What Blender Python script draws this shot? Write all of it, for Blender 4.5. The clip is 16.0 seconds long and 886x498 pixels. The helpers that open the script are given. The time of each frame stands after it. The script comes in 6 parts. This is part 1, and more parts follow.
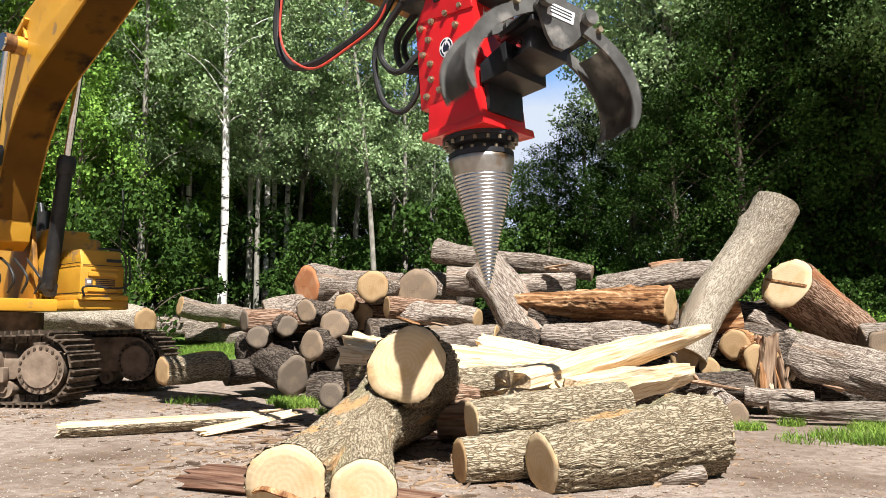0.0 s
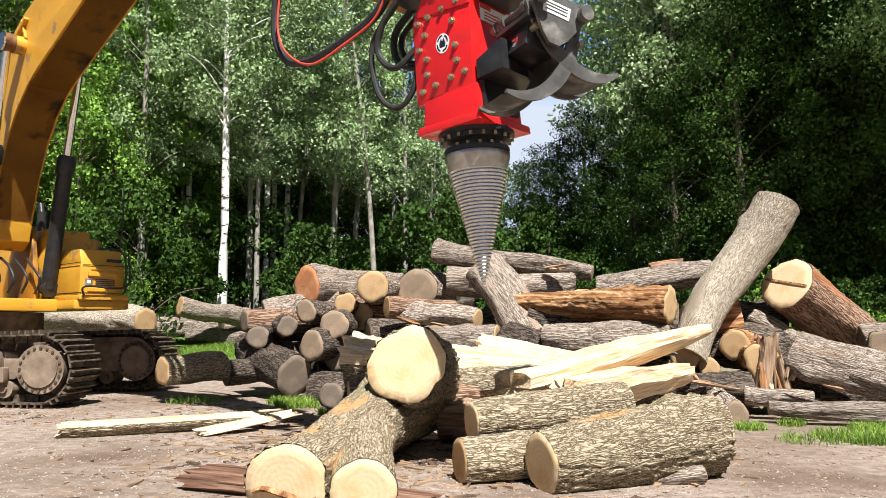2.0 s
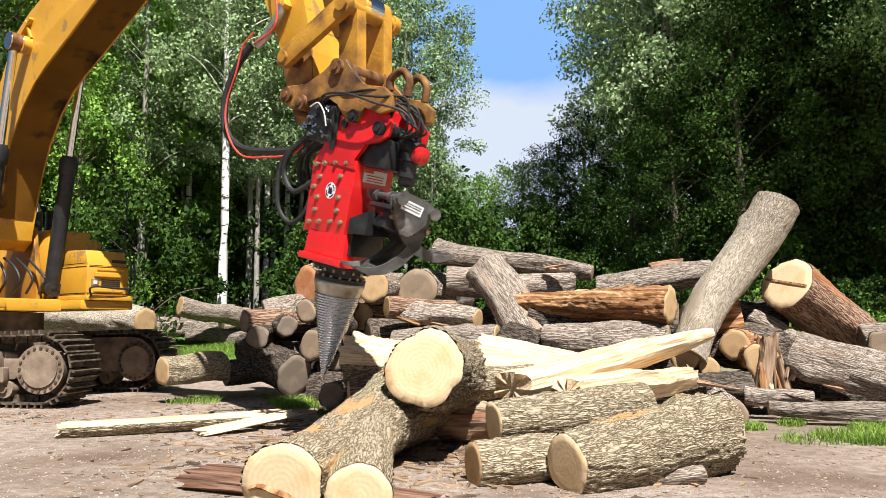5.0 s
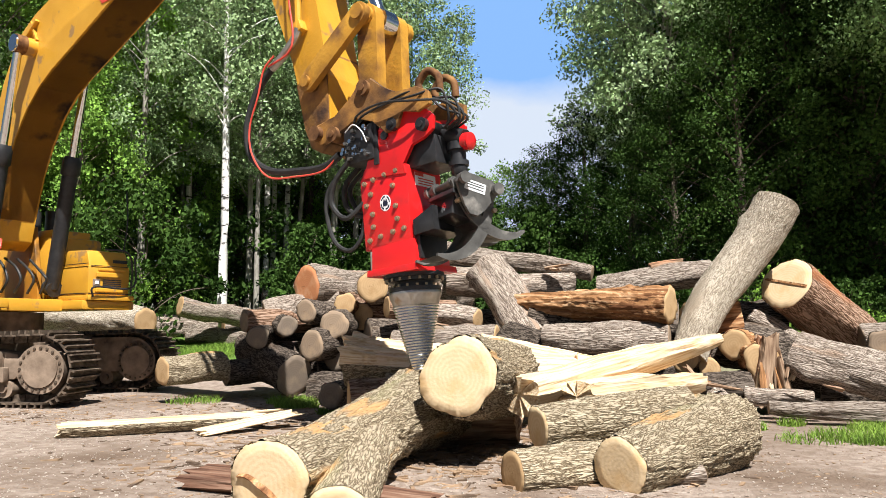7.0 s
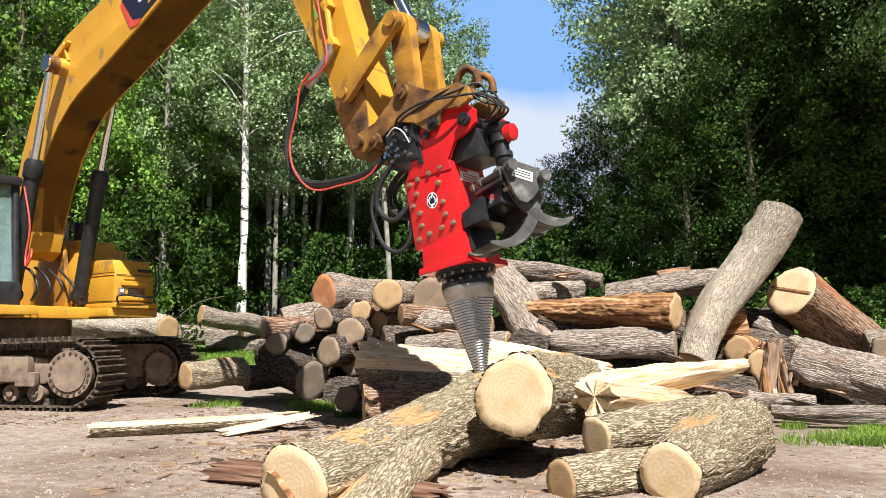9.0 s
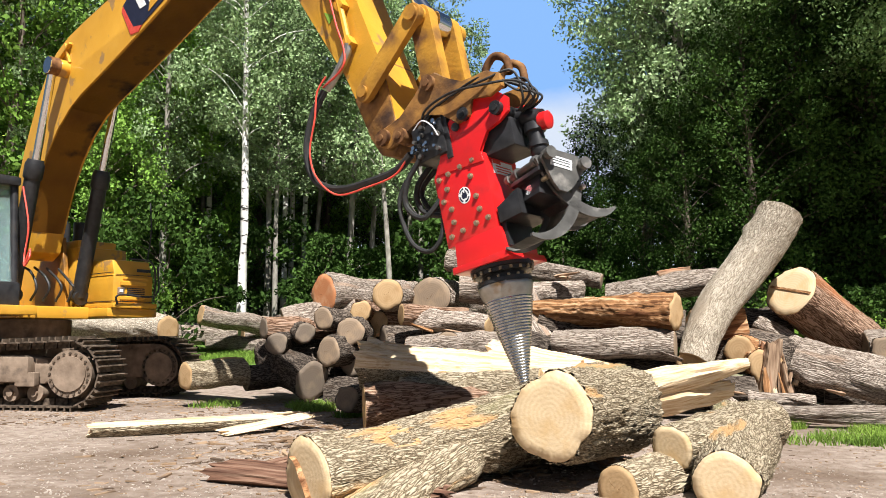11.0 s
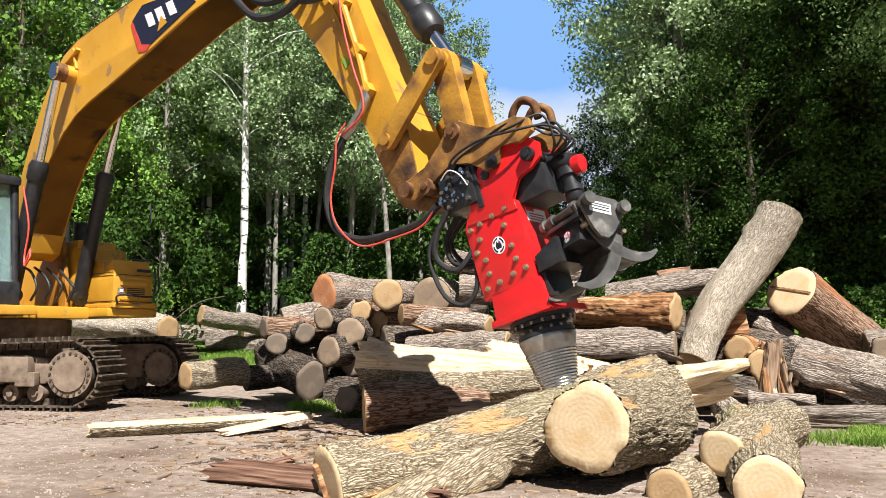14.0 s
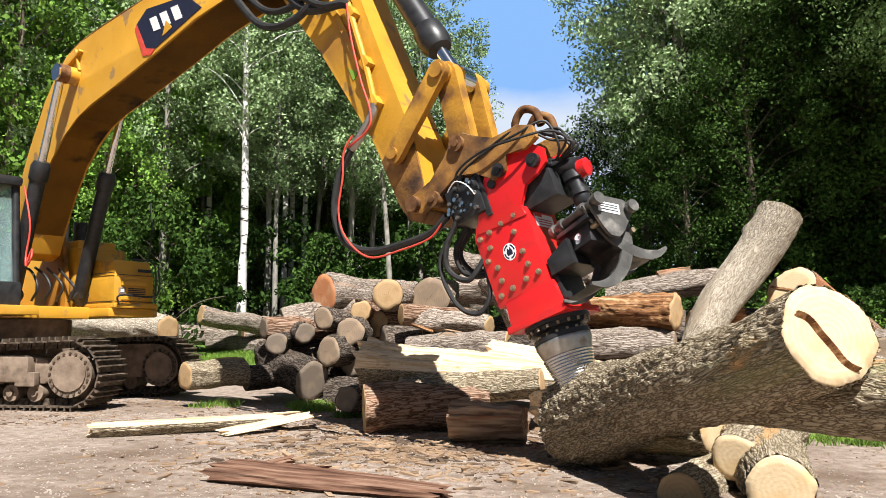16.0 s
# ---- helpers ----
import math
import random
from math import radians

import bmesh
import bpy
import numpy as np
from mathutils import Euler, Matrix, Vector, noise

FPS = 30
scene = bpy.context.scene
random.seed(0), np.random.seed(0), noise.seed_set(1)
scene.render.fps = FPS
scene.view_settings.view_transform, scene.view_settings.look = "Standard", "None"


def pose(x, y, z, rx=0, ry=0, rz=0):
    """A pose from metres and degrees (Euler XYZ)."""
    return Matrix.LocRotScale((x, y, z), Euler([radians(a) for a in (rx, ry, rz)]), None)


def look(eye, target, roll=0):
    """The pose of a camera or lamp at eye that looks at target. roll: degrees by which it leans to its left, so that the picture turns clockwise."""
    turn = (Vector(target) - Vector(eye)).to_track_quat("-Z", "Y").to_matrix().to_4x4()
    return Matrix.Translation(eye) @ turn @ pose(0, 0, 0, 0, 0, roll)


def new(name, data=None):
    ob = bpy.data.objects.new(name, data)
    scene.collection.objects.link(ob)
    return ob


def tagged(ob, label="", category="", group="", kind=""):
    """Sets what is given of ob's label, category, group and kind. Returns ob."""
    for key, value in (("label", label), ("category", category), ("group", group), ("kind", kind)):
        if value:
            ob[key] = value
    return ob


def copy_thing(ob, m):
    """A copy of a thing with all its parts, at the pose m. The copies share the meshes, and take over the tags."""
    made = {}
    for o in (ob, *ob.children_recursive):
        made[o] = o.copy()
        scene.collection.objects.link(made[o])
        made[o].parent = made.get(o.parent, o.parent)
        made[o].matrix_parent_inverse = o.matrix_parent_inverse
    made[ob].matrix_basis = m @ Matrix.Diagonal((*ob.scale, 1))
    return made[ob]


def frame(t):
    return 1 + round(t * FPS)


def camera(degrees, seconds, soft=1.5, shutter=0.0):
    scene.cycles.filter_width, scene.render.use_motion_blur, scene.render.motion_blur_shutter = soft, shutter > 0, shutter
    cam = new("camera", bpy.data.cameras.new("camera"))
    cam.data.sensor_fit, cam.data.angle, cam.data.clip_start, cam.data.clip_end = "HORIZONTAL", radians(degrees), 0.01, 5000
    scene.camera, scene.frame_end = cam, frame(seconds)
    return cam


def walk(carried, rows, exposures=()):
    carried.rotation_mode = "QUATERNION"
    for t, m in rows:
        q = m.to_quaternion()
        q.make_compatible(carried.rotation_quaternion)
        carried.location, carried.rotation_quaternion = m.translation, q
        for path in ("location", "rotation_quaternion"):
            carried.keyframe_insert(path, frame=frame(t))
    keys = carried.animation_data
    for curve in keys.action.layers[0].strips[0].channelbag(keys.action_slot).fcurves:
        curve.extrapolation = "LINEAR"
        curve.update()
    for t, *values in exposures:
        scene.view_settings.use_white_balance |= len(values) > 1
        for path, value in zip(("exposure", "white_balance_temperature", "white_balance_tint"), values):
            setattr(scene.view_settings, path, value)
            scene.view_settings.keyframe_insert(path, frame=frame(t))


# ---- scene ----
cam = camera(60.3, 16.0, soft=0.85, shutter=0.5)
VIEW_A = pose(0, 0, 1.1, 95.795, 0, 0)
VIEW_B = pose(0.0696, -0.3528, 1.0529, 96.5175, 0, 1.2805)
walk(cam, [(0, VIEW_A), (4, VIEW_A), (8.5, VIEW_A), (8.6, VIEW_B), (12, VIEW_B), (16, VIEW_B)])

# ---- light ----
SUN_ELEV, SUN_TO = radians(56), Vector((0.30, -0.95, 0)).normalized()
world = bpy.data.worlds.new("sky")
scene.world = world
world.use_nodes = True
wn, wl = world.node_tree.nodes, world.node_tree.links
wn.clear()
sky = wn.new("ShaderNodeTexSky")
sky.sky_type, sky.sun_disc, sky.sun_elevation = "NISHITA", False, SUN_ELEV
sky.sun_rotation = math.atan2(SUN_TO.x, SUN_TO.y)
sky.air_density, sky.dust_density = 1.0, 0.6
coord = wn.new("ShaderNodeTexCoord")
cmap = wn.new("ShaderNodeMapping")
cmap.inputs["Scale"].default_value = (2.2, 2.2, 4.5)
cloud = wn.new("ShaderNodeTexNoise")
cloud.inputs["Scale"].default_value, cloud.inputs["Detail"].default_value = 1.6, 7
ramp = wn.new("ShaderNodeValToRGB")
ramp.color_ramp.elements[0].position, ramp.color_ramp.elements[1].position = 0.56, 0.76
mix = wn.new("ShaderNodeMixRGB")
mix.inputs["Color2"].default_value = (7.5, 7.8, 8.4, 1)
bg = wn.new("ShaderNodeBackground")
bg.inputs["Strength"].default_value = 0.024
wo = wn.new("ShaderNodeOutputWorld")
wl.new(coord.outputs["Generated"], cmap.inputs["Vector"])
wl.new(cmap.outputs["Vector"], cloud.inputs["Vector"])
wl.new(cloud.outputs["Fac"], ramp.inputs["Fac"])
wl.new(ramp.outputs["Color"], mix.inputs["Fac"])
wl.new(sky.outputs["Color"], mix.inputs["Color1"])
wl.new(mix.outputs["Color"], bg.inputs["Color"])
wl.new(bg.outputs["Background"], wo.inputs["Surface"])
sun = new("sun", bpy.data.lights.new("sun", "SUN"))
sun.data.energy, sun.data.angle, sun.data.color = 5.0, radians(0.5), (1.0, 0.975, 0.945)
to_sun = SUN_TO * math.cos(SUN_ELEV) + Vector((0, 0, math.sin(SUN_ELEV)))
sun.matrix_world = look(to_sun * 60, (0, 0, 0))
scene.view_settings.exposure = 1.05


# ---- materials ----
def material(name, colors, rough=0.8, metal=0.0, scale=6.0, stretch=(1, 1, 1), bump=0.0, bump_scale=None, detail=8,
             spots=None, spot_scale=3.0, spot_range=(0.55, 0.7), kind="noise", random_shade=0.0, coat=0.0, distortion=0.0, gloss=0.08, scars=None):
    """Procedural surface: a ramp of colours over grain, larger stains, relief."""
    m = bpy.data.materials.new(name)
    m.use_nodes = True
    n, l = m.node_tree.nodes, m.node_tree.links
    b = n["Principled BSDF"]
    b.inputs["Roughness"].default_value, b.inputs["Metallic"].default_value = rough, metal
    b.inputs["Coat Weight"].default_value = coat
    b.inputs["Specular IOR Level"].default_value = gloss
    tc, mp = n.new("ShaderNodeTexCoord"), n.new("ShaderNodeMapping")
    mp.inputs["Scale"].default_value = stretch
    l.new(tc.outputs["Object"], mp.inputs["Vector"])

    def grain(s, k="noise", d=detail):
        if k == "voronoi":
            t = n.new("ShaderNodeTexVoronoi")
            t.feature = "DISTANCE_TO_EDGE"
            t.inputs["Scale"].default_value = s
            warp = n.new("ShaderNodeTexNoise")
            warp.inputs["Scale"].default_value, warp.inputs["Detail"].default_value = s * 0.35, 5
            mixv = n.new("ShaderNodeMixRGB")
            mixv.inputs["Fac"].default_value = 0.16
            l.new(mp.outputs["Vector"], warp.inputs["Vector"])
            l.new(mp.outputs["Vector"], mixv.inputs["Color1"])
            l.new(warp.outputs["Color"], mixv.inputs["Color2"])
            l.new(mixv.outputs["Color"], t.inputs["Vector"])
            fine_t, sum_n = n.new("ShaderNodeTexNoise"), n.new("ShaderNodeMath")
            fine_t.inputs["Scale"].default_value, fine_t.inputs["Detail"].default_value = s * 0.8, 10
            l.new(mp.outputs["Vector"], fine_t.inputs["Vector"])
            sum_n.operation, sum_n.inputs[1].default_value = "MULTIPLY_ADD", 0.09
            l.new(fine_t.outputs["Fac"], sum_n.inputs[0])
            l.new(t.outputs["Distance"], sum_n.inputs[2])
            return sum_n.outputs[0]
        t = n.new("ShaderNodeTexNoise")
        t.inputs["Scale"].default_value, t.inputs["Detail"].default_value = s, d
        t.inputs["Distortion"].default_value = distortion
        l.new(mp.outputs["Vector"], t.inputs["Vector"])
        return t.outputs["Fac"]

    g = grain(scale, kind)
    r = n.new("ShaderNodeValToRGB")
    e = r.color_ramp.elements
    lo, hi = (0.05, 0.24) if kind == "voronoi" else (0.3, 0.7)
    for i, c in enumerate(colors):
        x = lo + (hi - lo) * i / max(1, len(colors) - 1)
        el = e[i] if i < 2 else e.new(x)
        el.position, el.color = x, (*c, 1)
    l.new(g, r.inputs["Fac"])
    out = r.outputs["Color"]
    if spots:
        s = grain(spot_scale)
        sr = n.new("ShaderNodeValToRGB")
        sr.color_ramp.elements[0].position, sr.color_ramp.elements[1].position = spot_range
        l.new(s, sr.inputs["Fac"])
        mx = n.new("ShaderNodeMixRGB")
        mx.inputs["Color2"].default_value = (*spots, 1)
        l.new(sr.outputs["Color"], mx.inputs["Fac"])
        l.new(out, mx.inputs["Color1"])
        out = mx.outputs["Color"]
    if scars:
        # places where the bark is knocked off
        sr = n.new("ShaderNodeValToRGB")
        sr.color_ramp.elements[0].position, sr.color_ramp.elements[1].position = 0.615, 0.66
        l.new(grain(3.4, "noise", 10), sr.inputs["Fac"])
        mx = n.new("ShaderNodeMixRGB")
        mx.inputs["Color2"].default_value = (*scars, 1)
        l.new(sr.outputs["Color"], mx.inputs["Fac"])
        l.new(out, mx.inputs["Color1"])
        out = mx.outputs["Color"]
    if random_shade:
        info, mr = n.new("ShaderNodeObjectInfo"), n.new("ShaderNodeMapRange")
        mr.inputs["To Min"].default_value, mr.inputs["To Max"].default_value = 1 - random_shade, 1 + random_shade
        l.new(info.outputs["Random"], mr.inputs["Value"])
        hs = n.new("ShaderNodeHueSaturation")
        l.new(mr.outputs["Result"], hs.inputs["Value"])
        l.new(out, hs.inputs["Color"])
        out = hs.outputs["Color"]
    l.new(out, b.inputs["Base Color"])
    if bump:
        bp = n.new("ShaderNodeBump")
        bp.inputs["Strength"].default_value, bp.inputs["Distance"].default_value = 1.0, bump
        l.new(grain(bump_scale, "noise") if bump_scale else g, bp.inputs["Height"])
        l.new(bp.outputs["Normal"], b.inputs["Normal"])
    return m


def rings_material(name, pale, dark, heart, rough=0.75, ring_scale=9.0):
    """Sawn end grain: growth rings, saw marks, darker heart, checks."""
    m = bpy.data.materials.new(name)
    m.use_nodes = True
    n, l = m.node_tree.nodes, m.node_tree.links
    b = n["Principled BSDF"]
    b.inputs["Roughness"].default_value, b.inputs["Specular IOR Level"].default_value = rough, 0.12
    tc = n.new("ShaderNodeTexCoord")
    wave = n.new("ShaderNodeTexWave")
    wave.wave_type, wave.rings_direction = "RINGS", "Z"
    wave.inputs["Scale"].default_value, wave.inputs["Distortion"].default_value = ring_scale, 3.5
    wave.inputs["Detail"].default_value, wave.inputs["Detail Scale"].default_value = 3, 1.2
    l.new(tc.outputs["Object"], wave.inputs["Vector"])
    r1 = n.new("ShaderNodeMixRGB")
    r1.inputs["Color1"].default_value, r1.inputs["Color2"].default_value = (*pale, 1), (*dark, 1)
    fac = n.new("ShaderNodeMath")
    fac.operation, fac.inputs[1].default_value = "MULTIPLY", 0.2
    l.new(wave.outputs["Fac"], fac.inputs[0])
    l.new(fac.outputs[0], r1.inputs["Fac"])
    noise_t = n.new("ShaderNodeTexNoise")
    noise_t.inputs["Scale"].default_value, noise_t.inputs["Detail"].default_value = 5, 6
    l.new(tc.outputs["Object"], noise_t.inputs["Vector"])
    rp = n.new("ShaderNodeValToRGB")
    rp.color_ramp.elements[0].position, rp.color_ramp.elements[1].position = 0.5, 0.72
    l.new(noise_t.outputs["Fac"], rp.inputs["Fac"])
    r2 = n.new("ShaderNodeMixRGB")
    r2.inputs["Color2"].default_value = (*heart, 1)
    l.new(rp.outputs["Color"], r2.inputs["Fac"])
    l.new(r1.outputs["Color"], r2.inputs["Color1"])
    saw = n.new("ShaderNodeTexNoise")
    saw.inputs["Scale"].default_value, saw.inputs["Detail"].default_value = 40, 5
    l.new(tc.outputs["Object"], saw.inputs["Vector"])
    bp = n.new("ShaderNodeBump")
    bp.inputs["Distance"].default_value = 0.0025
    l.new(saw.outputs["Fac"], bp.inputs["Height"])
    l.new(bp.outputs["Normal"], b.inputs["Normal"])
    l.new(r2.outputs["Color"], b.inputs["Base Color"])
    return m


BARK_ASH = material("bark_ash", [(0.1, 0.073, 0.046), (0.3, 0.24, 0.157), (0.45, 0.378, 0.268)], 0.95, scale=40, stretch=(1, 1, 0.22),
                    bump=0.03, kind="voronoi", spots=(0.27, 0.26, 0.125), spot_scale=2.2, spot_range=(0.56, 0.75), random_shade=0.08, scars=(0.52, 0.32, 0.15))
BARK_GREY = material("bark_grey", [(0.09, 0.068, 0.052), (0.27, 0.215, 0.172), (0.42, 0.355, 0.295)], 0.95, scale=38, stretch=(1, 1, 0.1),
                     bump=0.03, kind="voronoi", spots=(0.24, 0.16, 0.11), spot_scale=1.7, random_shade=0.25, scars=(0.36, 0.26, 0.19))
# also on logs that fill the pile, with the shade between logs in the colour
BARK_DARK = material("bark_dark", [(0.017, 0.013, 0.01), (0.075, 0.058, 0.046), (0.16, 0.13, 0.105)], 0.95, scale=34, stretch=(1, 1, 0.18),
                     bump=0.02, kind="voronoi", spots=(0.12, 0.08, 0.052), spot_scale=2.0, random_shade=0.3)
BARK_RED = material("bark_red", [(0.07, 0.036, 0.022), (0.24, 0.145, 0.092), (0.36, 0.24, 0.17)], 0.92, scale=30, stretch=(1, 1, 0.1),
                    bump=0.03, kind="voronoi", spots=(0.36, 0.13, 0.05), spot_scale=2.5, random_shade=0.12, scars=(0.42, 0.3, 0.21))
BARK_PALE = material("bark_pale", [(0.16, 0.13, 0.095), (0.39, 0.33, 0.25), (0.52, 0.455, 0.365)], 0.95, scale=40, stretch=(1, 1, 0.24),
                     bump=0.022, kind="voronoi", spots=(0.33, 0.27, 0.2), spot_scale=2.5)
WOOD_STRIPPED = material("wood_stripped", [(0.05, 0.022, 0.01), (0.34, 0.17, 0.075), (0.6, 0.4, 0.23)], 0.75, scale=4.5, stretch=(5, 5, 0.35),
                         bump=0.03, spots=(0.13, 0.055, 0.025), spot_scale=2.4, spot_range=(0.5, 0.64), random_shade=0.08)
WOOD_FRESH = material("wood_fresh", [(0.44, 0.27, 0.13), (0.65, 0.5, 0.32), (0.72, 0.6, 0.435)], 0.7, scale=9, stretch=(5, 5, 0.22),
                      bump=0.012, spots=(0.46, 0.27, 0.12), spot_scale=1.6, spot_range=(0.56, 0.72), random_shade=0.08)
WOOD_OLD = material("wood_old", [(0.12, 0.07, 0.045), (0.3, 0.2, 0.13), (0.45, 0.33, 0.23)], 0.85, scale=6, stretch=(4, 4, 0.3), bump=0.02,
                    spots=(0.33, 0.13, 0.06), spot_scale=2, random_shade=0.15)
WOOD_ROT = material("wood_rotten", [(0.05, 0.025, 0.017), (0.16, 0.085, 0.056), (0.28, 0.18, 0.125)], 0.9, scale=7, stretch=(4, 4, 0.3), bump=0.02,
                    spots=(0.07, 0.035, 0.024), spot_scale=2.2, random_shade=0.15)
END_FRESH = rings_material("end_fresh", (0.64, 0.49, 0.305), (0.42, 0.27, 0.12), (0.56, 0.375, 0.185))
END_TAN = rings_material("end_tan", (0.46, 0.31, 0.165), (0.28, 0.17, 0.08), (0.34, 0.21, 0.1))
END_RED = rings_material("end_red", (0.52, 0.22, 0.1), (0.36, 0.13, 0.06), (0.6, 0.34, 0.19))
END_GREY = rings_material("end_grey", (0.27, 0.2, 0.14), (0.13, 0.09, 0.06), (0.35, 0.25, 0.16))
CHECK = material("wood_check", [(0.12, 0.06, 0.025), (0.2, 0.11, 0.05)], 0.9, scale=20)
END_DARK = rings_material("end_dark", (0.19, 0.15, 0.115), (0.1, 0.08, 0.062), (0.26, 0.2, 0.14))
YELLOW = material("machine_yellow", [(0.56, 0.28, 0.022), (0.62, 0.325, 0.035)], 0.42, scale=3, bump=0.002, bump_scale=30,
                  spots=(0.3, 0.14, 0.035), spot_scale=1.1, spot_range=(0.58, 0.8), coat=0.15, scars=(0.33, 0.19, 0.07), gloss=0.4)
YELLOW_WORN = material("worn_yellow", [(0.05, 0.024, 0.012), (0.23, 0.108, 0.03), (0.44, 0.22, 0.045)], 0.6, scale=4, bump=0.006, bump_scale=25,
                       spots=(0.06, 0.032, 0.02), spot_scale=2.6, spot_range=(0.5, 0.64), gloss=0.4)
LINK_YELLOW = material("link_yellow", [(0.24, 0.11, 0.025), (0.48, 0.24, 0.03), (0.55, 0.285, 0.035)], 0.5, scale=3.5, bump=0.004, bump_scale=25,
                       spots=(0.13, 0.06, 0.03), spot_scale=2.4, spot_range=(0.54, 0.68), gloss=0.4)
RUST = material("rusty_steel", [(0.06, 0.03, 0.018), (0.17, 0.085, 0.04), (0.28, 0.15, 0.06)], 0.75, metal=0.2, scale=9, bump=0.006)
RED = material("red_paint", [(0.62, 0.012, 0.014), (0.7, 0.018, 0.018)], 0.3, scale=2.5, bump=0.0015, bump_scale=8,
               spots=(0.5, 0.02, 0.02), spot_scale=4, coat=0.4, gloss=0.4)
BLACK = material("black_paint", [(0.012, 0.012, 0.013), (0.03, 0.03, 0.032)], 0.4, scale=10, bump=0.002, spots=(0.028, 0.026, 0.024), spot_scale=4, gloss=0.4)
RUBBER = material("hose_rubber", [(0.012, 0.012, 0.012), (0.028, 0.027, 0.026)], 0.55, scale=20, bump=0.002, gloss=0.4)
RED_HOSE = material("red_hose", [(0.55, 0.05, 0.03), (0.65, 0.09, 0.06)], 0.5, scale=20, bump=0.002, gloss=0.4)
GREY_STEEL = material("grey_steel", [(0.075, 0.073, 0.068), (0.15, 0.146, 0.136)], 0.5, metal=0.35, scale=7, bump=0.004, spots=(0.3, 0.28, 0.25), spot_scale=5)
STEEL = material("turned_steel", [(0.5, 0.51, 0.53), (0.64, 0.65, 0.67)], 0.26, metal=1.0, scale=30, stretch=(1, 1, 4), bump=0.0005)
COLLAR = material("worn_collar", [(0.36, 0.34, 0.31), (0.52, 0.5, 0.47)], 0.4, metal=0.9, scale=14, bump=0.002, spots=(0.28, 0.17, 0.08), spot_scale=6)
CHROME = material("chrome", [(0.75, 0.76, 0.78), (0.85, 0.86, 0.88)], 0.12, metal=1.0, scale=8)
BOLT = material("zinc_bolt", [(0.3, 0.23, 0.15), (0.46, 0.37, 0.25)], 0.45, metal=0.7, scale=30)
TRACK = material("track_steel", [(0.05, 0.037, 0.028), (0.15, 0.115, 0.085)], 0.7, metal=0.3, scale=12, bump=0.006, spots=(0.25, 0.19, 0.14), spot_scale=5, random_shade=0.15)
MUD = material("muddy_steel", [(0.15, 0.11, 0.08), (0.28, 0.21, 0.155)], 0.85, scale=7, bump=0.012, spots=(0.09, 0.07, 0.055), spot_scale=4)
# the dark spots are grime; the darker yellow holds the shade under the boom
SHADED_GRIME = material("shaded_grimy_yellow", [(0.22, 0.09, 0.012), (0.34, 0.15, 0.015), (0.42, 0.19, 0.02)], 0.5, scale=1.2, stretch=(1, 1, 1), spots=(0.045, 0.022, 0.012), spot_scale=1.1,
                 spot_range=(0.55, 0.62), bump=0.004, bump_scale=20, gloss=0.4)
WHITE = material("sticker_white", [(0.7, 0.7, 0.7), (0.8, 0.8, 0.8)], 0.5, scale=20, gloss=0.4)
NAVY = material("decal_navy", [(0.012, 0.014, 0.03), (0.02, 0.022, 0.045)], 0.4, scale=10, gloss=0.4)
GLASS = bpy.data.materials.new("cab_glass")
GLASS.use_nodes = True
GLASS.node_tree.nodes["Principled BSDF"].inputs["Base Color"].default_value = (0.55, 0.7, 0.68, 1)
GLASS.node_tree.nodes["Principled BSDF"].inputs["Transmission Weight"].default_value = 0.9
GLASS.node_tree.nodes["Principled BSDF"].inputs["Roughness"].default_value = 0.03


def leaf_material(name, a, b2, shade=0.2, through_light=0.2):
    m = material(name, [a, b2], 0.6, scale=0.9, detail=4, random_shade=shade, gloss=0.06)
    n, l = m.node_tree.nodes, m.node_tree.links
    p, out = n["Principled BSDF"], n["Material Output"]
    geo, mr = n.new("ShaderNodeNewGeometry"), n.new("ShaderNodeMapRange")
    mr.inputs["To Min"].default_value, mr.inputs["To Max"].default_value = 0.55, 1.5
    l.new(geo.outputs["Random Per Island"], mr.inputs["Value"])
    hs = n.new("ShaderNodeHueSaturation")
    src = p.inputs["Base Color"].links[0].from_socket
    l.new(src, hs.inputs["Color"])
    l.new(mr.outputs["Result"], hs.inputs["Value"])
    l.new(hs.outputs["Color"], p.inputs["Base Color"])
    tr, mx = n.new("ShaderNodeBsdfTranslucent"), n.new("ShaderNodeMixShader")
    l.new(hs.outputs["Color"], tr.inputs["Color"])
    mx.inputs["Fac"].default_value = through_light
    l.new(p.outputs["BSDF"], mx.inputs[1])
    l.new(tr.outputs["BSDF"], mx.inputs[2])
    l.new(mx.outputs["Shader"], out.inputs["Surface"])
    return m


LEAF_MID = leaf_material("leaf_mid", (0.085, 0.17, 0.03), (0.23, 0.39, 0.07))
LEAF_SILVER = leaf_material("leaf_silver", (0.15, 0.23, 0.09), (0.36, 0.48, 0.25))
# green leaves darkened: the shade of the woods is put into this colour
LEAF_SHADED = leaf_material("leaf_shaded", (0.02, 0.045, 0.009), (0.06, 0.115, 0.023), through_light=0.1)
LEAF_CANOPY = leaf_material("leaf_canopy", (0.08, 0.15, 0.045), (0.25, 0.38, 0.14), through_light=0.12)
LEAF_POPLAR = leaf_material("leaf_poplar", (0.2, 0.3, 0.12), (0.45, 0.58, 0.32))
LEAF_BRIGHT = leaf_material("leaf_bright", (0.1, 0.19, 0.028), (0.19, 0.32, 0.05))
GRASS = leaf_material("grass_blade", (0.1, 0.19, 0.03), (0.22, 0.32, 0.06))
